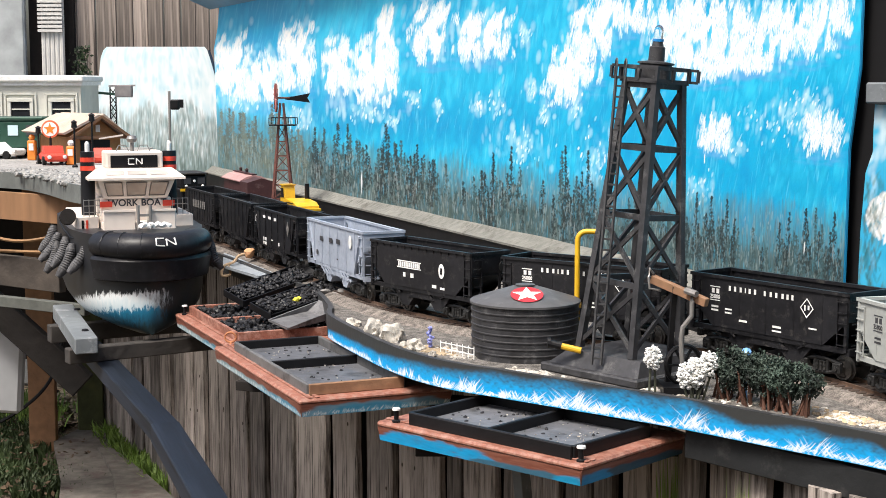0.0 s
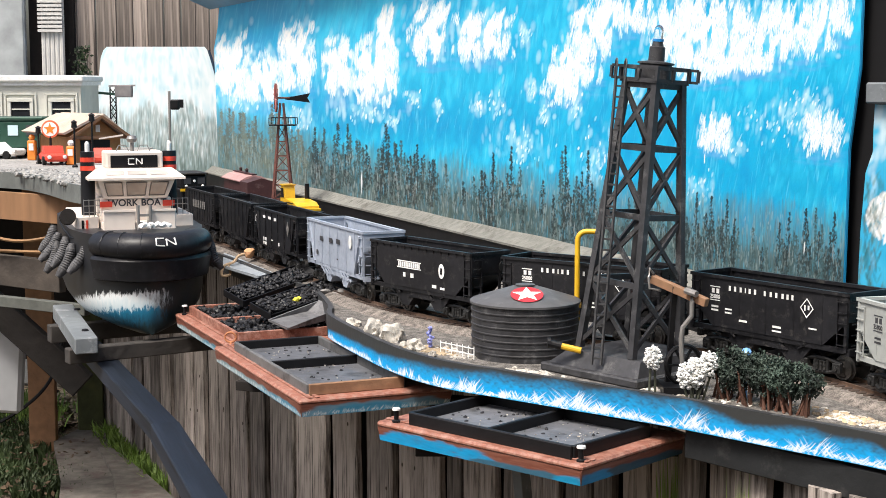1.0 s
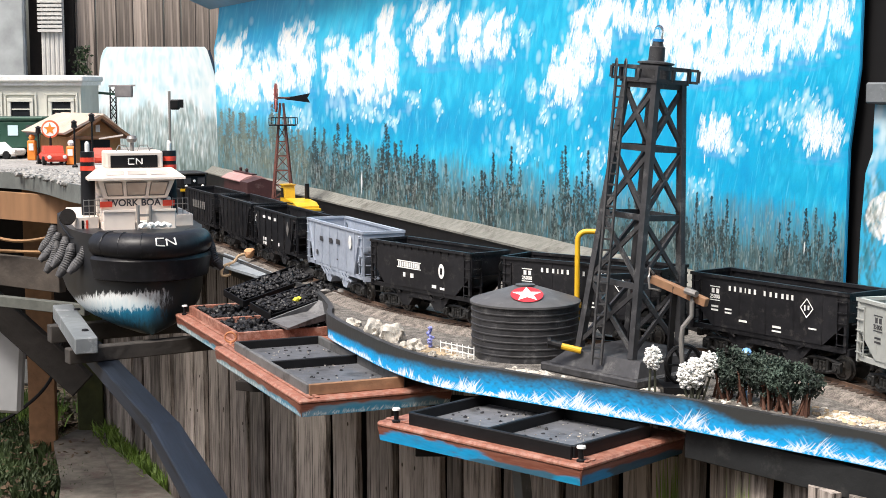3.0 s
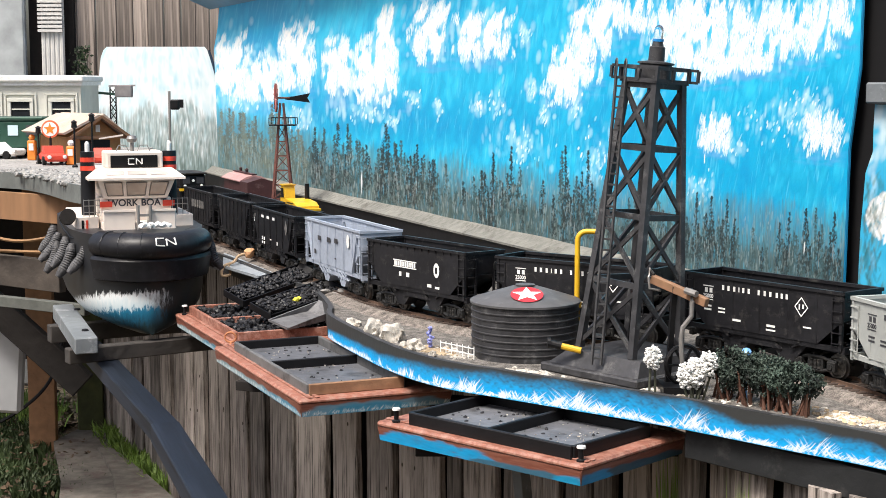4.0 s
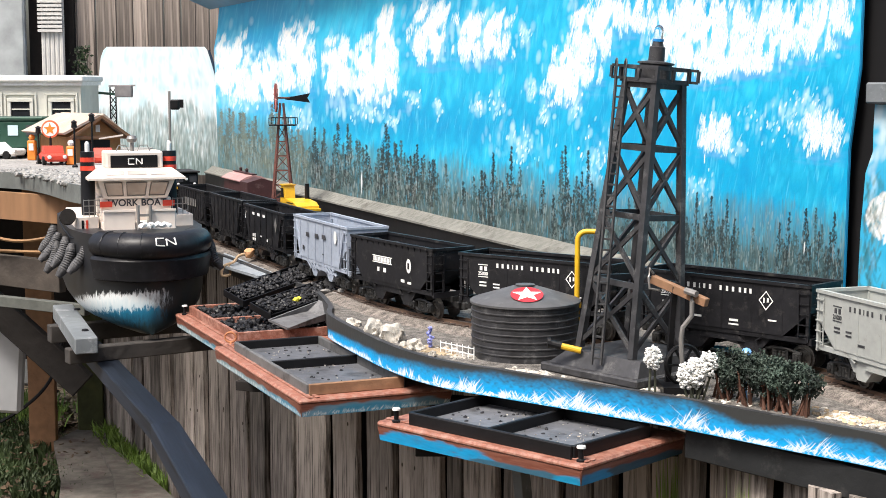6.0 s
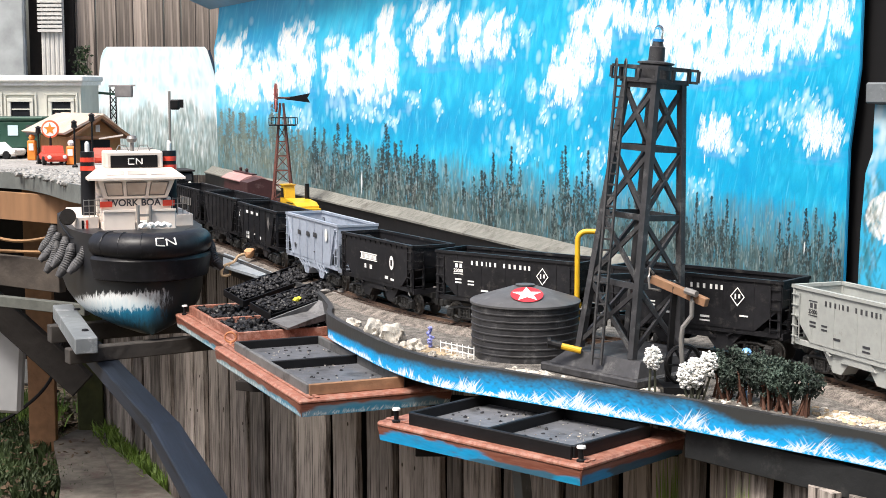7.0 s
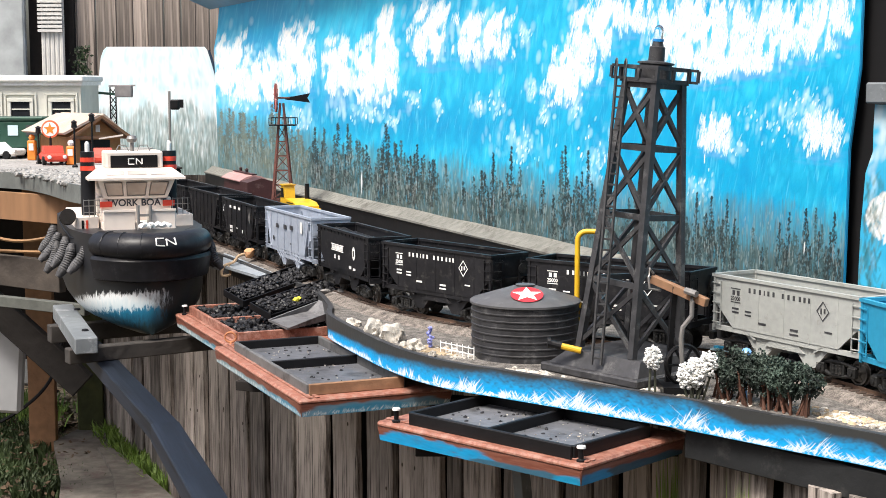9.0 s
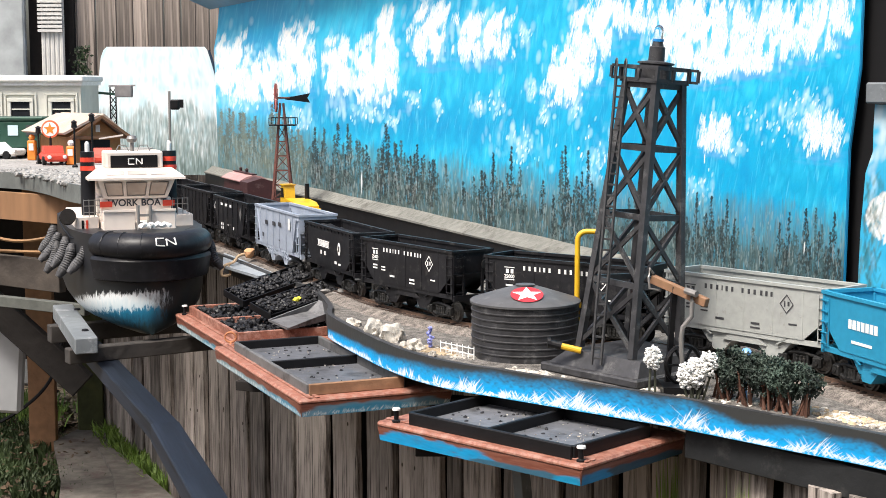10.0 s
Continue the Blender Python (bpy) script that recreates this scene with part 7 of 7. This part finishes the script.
for o in (-0.0225, 0.0225):
    bm = bmesh.new()
    pts = []
    for i in range(len(SIDE)):
        t = SIDE[min(i + 1, len(SIDE) - 1)] - SIDE[max(i - 1, 0)]
        t = t / np.linalg.norm(t)
        pts.append((SIDE[i][0] - t[1] * o, SIDE[i][1] + t[0] * o, -0.004))
    tube(bm, pts, 0.003, 4)
    part("rail", bm, RAIL, side)
d_acc = 0.0
for i in range(1, len(SIDE)):
    p, q = Vector((*SIDE[i - 1], 0)), Vector((*SIDE[i], 0))
    d_acc += (q - p).length
    if d_acc > 0.022:
        d_acc = 0.0
        piece("sleeper", tie.data, side, between(p, q) @ pose(0, 0, -0.003))


def stock(name, label, category, y0):
    i = int(np.argmin(abs(SIDE[:, 1] - y0)))
    m = between((*SIDE[i - 1], 0), (*SIDE[i + 1], 0))
    ob = thing(name, label, category, m)
    for tx in (-0.12, 0.12):
        truck(ob, tx)
    return ob


cab = stock("caboose", "maroon caboose with faded pinkish roof on the siding", "caboose", 5.92)
bm = bmesh.new()
box(bm, -0.20, 0.20, -0.052, 0.052, 0.045, 0.142, bevel=0.002)
part("body", bm, MAROON, cab)
bm = bmesh.new()
prism(bm, [(-0.060, 0.142), (-0.030, 0.158), (0.0, 0.164), (0.030, 0.158), (0.060, 0.142), (0.060, 0.138), (-0.060, 0.138)], "x", -0.21, 0.10)
part("roof", bm, MAROON_ROOF, cab, "faded pinkish maroon roof")
bm = bmesh.new()
box(bm, -0.21, 0.10, -0.010, 0.010, 0.164, 0.169)
for x in (-0.12, -0.02):
    lathe(bm, [(0.006, 0.16), (0.006, 0.180), (0.010, 0.181), (0.0, 0.186)], 10, Matrix.Translation((x, 0.0, 0)))
part("roof_walk", bm, MAROON, cab)
bm = bmesh.new()
prism(bm, [(-0.058, 0.142), (0.0, 0.158), (0.058, 0.142), (0.058, 0.05), (-0.058, 0.05)], "x", 0.10, 0.215)
part("end_section", bm, MAROON, cab, "dark maroon end section")
flat = stock("work_car", "black flat car carrying a yellow crane cab", "flat car", 5.30)
bm = bmesh.new()
box(bm, -0.16, 0.16, -0.050, 0.050, 0.045, 0.075, bevel=0.002)
part("flat_deck", bm, BLACK2, flat)
bm = bmesh.new()
prism(bm, [(-0.040, 0.156), (-0.078, 0.156), (-0.090, 0.075), (-0.024, 0.075)], "y", -0.040, 0.000)
part("cab", bm, YELLOW, flat, "yellow cab with dark window")
bm = bmesh.new()
prism(bm, [(-0.082, 0.1565), (-0.086, 0.161), (-0.034, 0.161), (-0.036, 0.1565)], "y", -0.043, 0.003)
part("cab_roof", bm, YELLOW, flat)
bm = bmesh.new()
prism(bm, [(-0.020, 0.075), (-0.020, 0.112), (0.085, 0.104), (0.118, 0.092), (0.120, 0.075)], "y", -0.042, 0.042)
part("hood", bm, YELLOW, flat, "yellow engine hood")
bm = bmesh.new()
box(bm, -0.03, 0.128, -0.047, 0.047, 0.0755, 0.084, bevel=0.001)
part("running_board", bm, YELLOW, flat)
for z in (0.092, 0.100):
    bm = bmesh.new()
    box(bm, -0.005, 0.075, -0.0435, -0.0425, z - 0.0015, z + 0.0015)
    part("louvre", bm, BLACK2, flat)
bm = bmesh.new()
prism(bm, [(-0.047, 0.148), (-0.073, 0.148), (-0.079, 0.114), (-0.041, 0.114)], "y", -0.0415, -0.0405)
part("cab_window", bm, BLACK2, flat, "dark cab window")
bm = bmesh.new()
tube(bm, [(0.0, 0.035, 0.075), (0.0, 0.035, 0.165)], 0.009, 10)
part("exhaust", bm, BLACK2, flat)
# ---- town ----
SKYPALE, SKYBLUE = plain("pale_blue_plastic_strip", (0.5, 0.66, 0.72)), plain("blue_plastic_strip", (0.03, 0.35, 0.62))
STONE_W = mat("white_plaster", (0.56, 0.56, 0.50), 0.8, 0.12, 20, 0.2)
GREEN_P = mat("dark_green_paint", (0.010, 0.055, 0.035), 0.5, 0.3, 40, 0.1)
ORANGE = mat("orange_plastic", (0.75, 0.22, 0.03), 0.45, 0.15, 50, 0.05)
OCHRE = mat("ochre_clapboard", (0.36, 0.19, 0.075), 0.7, 0.2, 50, 0.2)
SHINGLE = mat("tan_shingle", (0.42, 0.33, 0.27), 0.9, 0.2, 50, 0.4)
hall = thing("white_building", "white plaster model building with square dark windows and cornice", "building", pose(-2.42, 6.85, TOWN_Z))
bm = bmesh.new()
box(bm, 0, 0.74, 0, 0.35, 0, 0.325)
part("wall", bm, STONE_W, hall)
bm = bmesh.new()
box(bm, -0.02, 0.76, -0.03, 0.37, 0.335, 0.365, bevel=0.006)
box(bm, -0.01, 0.75, -0.012, 0.36, 0.318, 0.336)
part("cornice", bm, WHITE, hall)
DARK_PANE = mat("dark_pane", (0.02, 0.022, 0.026), 0.15, 0.3, 20, 0)
for cx in (0.13, 0.30, 0.46, 0.65):
    bm = bmesh.new()
    box(bm, cx - 0.043, cx + 0.043, -0.004, 0.001, 0.05, 0.242)
    wf = part("window", bm, DARK_PANE, hall, "dark window pane")
    for name_, x0, x1, z0, z1, d in (("lintel", cx - 0.060, cx + 0.060, 0.243, 0.260, 0.014), ("jamb", cx - 0.060, cx - 0.044, 0.05, 0.242, 0.012), ("jamb", cx + 0.044, cx + 0.060, 0.05, 0.242, 0.012),
                                     ("trim", cx - 0.076, cx - 0.066, 0.05, 0.272, 0.008), ("trim", cx + 0.066, cx + 0.076, 0.05, 0.272, 0.008), ("trim", cx - 0.076, cx + 0.076, 0.274, 0.284, 0.008), ("sash", cx - 0.042, cx + 0.042, 0.205, 0.211, 0.008)):
        bm = bmesh.new()
        box(bm, x0, x1, -d, 0.0, z0, z1, bevel=0.001)
        part(name_, bm, STONE_W, wf)
coach = thing("green_coach", "dark green passenger coach standing in the town", "coach", pose(-2.35, 6.52, TOWN_Z))
bm = bmesh.new()
box(bm, 0, 0.60, -0.055, 0.055, 0.04, 0.165, bevel=0.008)
part("body", bm, GREEN_P, coach)
bm = bmesh.new()
box(bm, 0.0, 0.60, -0.06, 0.06, 0.165, 0.182, bevel=0.006)
part("roof", bm, GREEN_P, coach)
for k in range(7):
    bm = bmesh.new()
    box(bm, 0.04 + k * 0.08, 0.085 + k * 0.08, -0.0575, -0.0555, 0.10, 0.145)
    part("window", bm, SKYPALE if k % 3 else DARK_LETTER, coach)
depot = thing("depot", "ochre wooden depot with tan shingled gable roof", "depot", pose(-1.445, 6.15, TOWN_Z, 0, 0, 38))
bm = bmesh.new()
prism(bm, [(-0.105, 0.0), (0.105, 0.0), (0.105, 0.105), (0.012, 0.178), (-0.105, 0.105)], "y", 0.0, 0.34)
part("wall", bm, OCHRE, depot)
bm = bmesh.new()
for poly in ([(-0.165, 0.118), (-0.012, 0.188), (0.0, 0.196), (-0.012, 0.199), (-0.175, 0.124)], [(0.0, 0.196), (0.012, 0.188), (0.130, 0.094), (0.142, 0.094), (0.012, 0.202)]):
    prism(bm, poly, "y", -0.05, 0.38)
part("roof", bm, SHINGLE, depot, "tan shingled gable roof")
bm = bmesh.new()
box(bm, -0.125, 0.115, -0.045, -0.035, 0.100, 0.112)
for sgn, x1 in ((-1, -0.14), (1, 0.125)):
    bar(bm, (0.0, -0.048, 0.190), (x1, -0.048, 0.105), 0.012)
part("barge_board", bm, WOOD, depot)
bm = bmesh.new()
box(bm, -0.075, 0.055, -0.004, 0.0, 0.0, 0.092)
part("doorway", bm, BLACK2, depot, "dark open doorway")
bm = bmesh.new()
box(bm, -0.006, 0.012, -0.004, 0.0, 0.125, 0.155)
part("vent", bm, WHITE, depot)
lean = thing("shed", "small ochre shed with flat tan roof beside the depot", "shed", pose(-1.66, 6.35, TOWN_Z))
bm = bmesh.new()
box(bm, -0.08, 0.10, 0, 0.2, 0, 0.10)
part("wall", bm, OCHRE, lean)
bm = bmesh.new()
prism(bm, [(-0.10, 0.118), (0.13, 0.158), (0.13, 0.166), (-0.10, 0.128)], "y", -0.07, 0.24)
part("roof", bm, SHINGLE, lean)
sign = thing("round_sign", "round white and red service sign on a black post", "sign", pose(-1.60, 6.0, TOWN_Z))
bm = bmesh.new()
tube(bm, [(0, 0, 0), (0, 0, 0.13)], 0.005, 8)
part("post", bm, BLACK2, sign)
bm = bmesh.new()
lathe(bm, [(0.0, -0.004), (0.036, -0.004), (0.036, 0.004), (0.0, 0.004)], 24, pose(0, 0, 0.142, 90, 0, 0))
disc = part("disc", bm, mat("sign_rim_orange", (0.62, 0.13, 0.05), 0.5, 0.1, 50, 0), sign)
bm = bmesh.new()
lathe(bm, [(0.0, 0.0), (0.029, 0.0), (0.029, 0.0055), (0.0, 0.0055)], 24, pose(0, 0, 0.142, 90, 0, 0))
part("face", bm, WHITE, disc)
bm = bmesh.new()
bm.faces.new([bm.verts.new(((0.026 if k % 2 == 0 else 0.011) * math.sin(k * math.pi / 5), -0.0068, 0.142 + (0.026 if k % 2 == 0 else 0.011) * math.cos(k * math.pi / 5))) for k in range(10)])
part("star", bm, ORANGE, disc)


def toy_car(name, label, m, paint_mat, pickup=False):
    ob = thing(name, label, "toy car", m, "toy cars")
    bm = bmesh.new()
    box(bm, -0.095, 0.095, -0.045, 0.045, 0.015, 0.045, bevel=0.008)
    prism(bm, [(-0.09, 0.04), (-0.07, 0.068), (0.0, 0.072), (0.03, 0.04)] if not pickup else [(-0.04, 0.04), (-0.03, 0.075), (0.02, 0.075), (0.04, 0.04)], "y", -0.038, 0.038)
    part("body", bm, paint_mat, ob)
    for sx in (-0.06, 0.06):
        for sy in (-0.045, 0.045):
            bm = bmesh.new()
            lathe(bm, [(0.0, -0.007), (0.018, -0.007), (0.018, 0.007), (0.0, 0.007)], 14, pose(sx, sy, 0.018, 90, 0, 0))
            part("wheel", bm, BLACK2, ob)
    for sy in (-0.03, 0.03):
        bm = bmesh.new()
        lathe(bm, [(0.0, 0.0), (0.008, 0.0), (0.008, 0.003), (0.0, 0.004)], 10, pose(0.095, sy, 0.034, 0, 90, 0))
        part("headlight", bm, WHITE, ob)


toy_car("toy_pickup", "red toy pickup with dark bed", pose(-1.585, 5.97, TOWN_Z, 0, 0, -65), TUG_RED, True)
toy_car("toy_car", "white toy car parked on the gravel", pose(-1.93, 6.45, TOWN_Z, 0, 0, -25), WHITE)
toy_car("toy_car", "white toy car parked beside the depot", pose(-1.80, 6.62, TOWN_Z, 0, 0, -25), WHITE)
toy_car("toy_car", "red and white toy car in the depot yard", pose(-1.36, 5.86, TOWN_Z, 0, 0, -80), TUG_RED)
for x, y, h in ((-1.96, 6.75, 0.10), (-1.76, 6.30, 0.085), (-1.50, 5.93, 0.075), (-1.90, 6.60, 0.08)):
    ob = thing("fuel_pump", "small orange fuel pump with pale face", "fuel pump", pose(x, y, TOWN_Z), "fuel pumps")
    bm = bmesh.new()
    box(bm, -0.018, 0.018, -0.014, 0.014, 0, h, bevel=0.004)
    part("cabinet", bm, ORANGE, ob)
    bm = bmesh.new()
    lathe(bm, [(0.0, 0.0), (0.012, 0.004), (0.014, 0.014), (0.008, 0.024), (0.0, 0.026)], 12, pose(0, 0, h))
    part("globe", bm, WHITE if h < 0.08 else ORANGE, ob)
    bm = bmesh.new()
    box(bm, -0.010, 0.010, -0.0165, -0.0145, h * 0.5, h * 0.85)
    part("dial", bm, WHITE, ob)
for x, y, h in ((-1.655, 6.02, 0.12), (-1.335, 5.60, 0.18), (-1.44, 5.75, 0.15)):
    ob = thing("street_lamp", "black toy street lamp on a thin post", "street lamp", pose(x, y, TOWN_Z), "street lamps")
    bm = bmesh.new()
    lathe(bm, [(0.012, 0.0), (0.012, 0.006), (0.005, 0.012), (0.0035, h * 0.8), (0.0035, h)], 10)
    part("post", bm, BLACK2, ob)
    bm = bmesh.new()
    lathe(bm, [(0.004, h), (0.012, h + 0.006), (0.010, h + 0.024), (0.014, h + 0.027), (0.0, h + 0.036)], 10)
    part("lantern", bm, BLACK2, ob)
gantry = thing("signal_gantry", "black lattice signal post with arm and weathered box", "signal", pose(-1.62, 7.25, TOWN_Z))
bm = bmesh.new()
for sx in (-0.014, 0.014):
    bar(bm, (sx, 0, 0), (sx, 0, 0.31), 0.006)
for k in range(8):
    z = k * 0.038
    bar(bm, (-0.014, 0, z), (0.014, 0, z + 0.038), 0.004)
    bar(bm, (0.014, 0, z), (-0.014, 0, z + 0.038), 0.004)
part("post", bm, BLACK2, gantry)
bm = bmesh.new()
bar(bm, (-0.16, 0, 0.29), (0.01, 0, 0.275), 0.012)
part("arm", bm, GREEN_P, gantry)
bm = bmesh.new()
box(bm, 0.012, 0.095, -0.02, 0.02, 0.26, 0.32, bevel=0.004)
bar(bm, (-0.02, 0, 0.315), (0.11, 0, 0.318), 0.008)
part("box", bm, mat("weathered_grey_box", (0.16, 0.15, 0.15), 0.8, 0.5, 20, 0.2), gantry, "weathered grey box")
semaphore = thing("semaphore", "thin grey post with dark signal head", "signal", pose(-1.335, 7.2, 0.0))
bm = bmesh.new()
tube(bm, [(0, 0, 0.0), (0, 0, 0.49)], 0.007, 8)
part("post", bm, PIPE_GREY, semaphore)
bm = bmesh.new()
box(bm, 0.006, 0.05, -0.015, 0.015, 0.40, 0.45, bevel=0.006)
box(bm, 0.045, 0.068, -0.006, 0.006, 0.41, 0.45)
lathe(bm, [(0.0, 0), (0.014, 0), (0.017, 0.012), (0.0, 0.012)], 12, pose(0.03, -0.015, 0.425, 90, 0, 0))
part("head", bm, BLACK2, semaphore)
# little things by the deck edge
bm = bmesh.new()
for k in range(7):
    x = -0.005 + k * 0.011
    bar(bm, (x, 2.935 - k * 0.013, -0.019), (x, 2.935 - k * 0.013, 0.008), 0.0018)
for z in (-0.008, 0.004):
    bar(bm, (-0.005, 2.935, z), (0.061, 2.857, z), 0.0018)
pk = tagged(part("picket_fence", bm, WHITE), "tiny white picket fence by the tank", "fence")
bm = bmesh.new()
rr = random.Random(77)
for k in range(14):
    lump(bm, (-0.026 + rr.gauss(0, 0.004), 2.98 + rr.gauss(0, 0.004), -0.012 + k * 0.003), 0.005, rr)
tagged(part("blue_ornament", bm, mat("faded_violet_blue", (0.20, 0.22, 0.50), 0.6, 0.3, 50, 0.1)), "small faded blue ornament among the stones", "ornament")
bm = bmesh.new()
lathe(bm, [(0.0, 0.0), (0.009, 0.0), (0.010, 0.004), (0.006, 0.010), (0.0, 0.012)], 14, pose(0.525, 2.505, 0.058))
tube(bm, [(0.525, 2.505, -0.018), (0.525, 2.505, 0.058)], 0.003, 6)
tagged(part("pin_marker", bm, mat("pale_blue_plastic", (0.16, 0.36, 0.68), 0.4, 0.1, 60, 0), smooth=True), "small pale blue cap on a pin above the shrubs", "marker")
scrap = thing("scrap_strip", "pale blue and white scrap strips lying between the rails", "scrap")
for p, q, mm in (((0.530, 2.86, 0.004), (0.60, 2.80, 0.004), SKYPALE), ((0.535, 2.85, 0.010), (0.575, 2.815, 0.010), SKYBLUE), ((0.60, 2.80, 0.003), (0.63, 2.775, 0.003), WHITE)):
    bm = bmesh.new()
    bar(bm, p, q, 0.010, 0.004)
    part("strip", bm, mm, scrap)
rope = thing("rope_end", "frayed tan rope end on the deck corner", "rope")
bm = bmesh.new()
tube(bm, [tuple(p) for p in spline([(-0.60, 4.42, 0.01), (-0.590, 4.40, 0.016), (-0.612, 4.37, 0.012), (-0.622, 4.33, -0.002), (-0.648, 4.31, -0.012), (-0.652, 4.30, -0.038), (-0.628, 4.30, -0.034), (-0.634, 4.30, -0.010), (-0.64, 4.30, -0.07)], 6)], 0.0042, 7)
part("strand", bm, mat("tan_rope", (0.42, 0.30, 0.19), 0.9, 0.3, 80, 0.4), rope)
bm = bmesh.new()
lump(bm, (-0.583, 4.40, 0.018), 0.017, random.Random(1), 0.8, 2)
part("knot", bm, mat("orange_tan_cork", (0.45, 0.24, 0.12), 0.8, 0.3, 60, 0.3), rope)

bm = bmesh.new()
rr = random.Random(6)
for k in range(7):
    lump(bm, (-0.285 + rr.gauss(0, 0.012), 3.74 + rr.gauss(0, 0.006), -0.012 + rr.uniform(-0.012, 0.014)), rr.uniform(0.007, 0.013), rr, 0.6, 2)
tagged(part("crumpled_scrap", bm, mat("grey_crumpled_paper", (0.24, 0.23, 0.22), 0.8, 0.4, 60, 0.5)), "crumpled grey paper scrap on the coal tray", "scrap")
bm = bmesh.new()
lump(bm, (-0.372, 3.685, -0.020), 0.010, rr, 0.6, 2)
lump(bm, (-0.366, 3.688, -0.016), 0.007, rr, 0.6, 2)
tagged(part("yellow_leaf", bm, mat("yellow_green_leaf", (0.50, 0.46, 0.04), 0.6, 0.2, 50, 0.1)), "small curled yellow leaf lying on coal", "leaf")
bm = bmesh.new()
tube(bm, [(-0.503 + 0.013 * math.cos(a), 3.43, -0.072 + 0.012 * math.sin(a)) for a in [k * math.pi / 7 for k in range(15)]], 0.0028, 6, caps=False)
tube(bm, [(-0.503, 3.43, -0.084), (-0.500, 3.42, -0.092), (-0.492, 3.40, -0.088)], 0.003, 6)
tagged(part("rope_loop", bm, mat("orange_rope", (0.42, 0.17, 0.08), 0.8, 0.3, 60, 0.2)), "small orange rope loop tying two barges", "rope")
bm = bmesh.new()
for k in range(9):
    lump(bm, (-0.50 + k * 0.008 + rr.gauss(0, 0.003), 4.17 - k * 0.012, -0.014), rr.uniform(0.005, 0.010), rr, 0.5, 2)
tagged(part("shell_scrap", bm, WHITE_ROCK), "pale broken chips along the deck edge", "chips", kind="stuff")

# ---- unseen wall behind the camera, added to block low sky light ----
house = thing("house", "unseen brown clapboard wall added to block low sky light", "house", kind="structure")
SIDING = mat("brown_clapboard", (0.16, 0.12, 0.09), 0.8, 0.3, 6, 0.2)
for k in range(22):
    bm = bmesh.new()
    prism(bm, [(0.0, 0.0), (-0.03, 0.0), (-0.012, 0.17), (0.0, 0.17)], "x", -7, 7)
    part("clapboard", bm, SIDING, house, m=pose(0, -2.6, GROUND_Z + k * 0.165, 0, 0, 180))


# ---- what moves ----
RUN = [(2.6, 0.0), (2.9, 0.0), (3.2, 0.0015), (3.5, 0.0055), (4.0, 0.0165), (4.5, 0.0355), (5.0, 0.0590), (5.5, 0.0855), (6.0, 0.1160), (6.5, 0.1500), (7.0, 0.1870), (7.5, 0.2300), (8.0, 0.2790),
       (8.5, 0.3320), (9.0, 0.3910), (9.5, 0.4510), (10.0, 0.4995), (10.5, 0.5450)]
RUN_AT = spline([RUN[0]] + RUN + [RUN[-1]], 12)


def run(t):
    return float(np.interp(t, RUN_AT[:, 0], RUN_AT[:, 1]))


def motions():
    times = [0.0, 2.9] + [3.0 + 0.1 * k for k in range(71)]
    for car, axles, start in TRAIN:
        rows = []
        for t in times:
            s = start - run(t)
            a, b = on_line(s - 0.122), on_line(s + 0.122)
            m = between(a, b)
            m.translation = (a + b) / 2
            rows.append((t, m))
        walk(car, rows)
        for ax in axles:
            home = ax.matrix_basis.translation.copy()
            walk(ax, [(t, Matrix.Translation(home) @ Matrix.Rotation(-run(t) / 0.0205, 4, "Y")) for t in times])


motions()
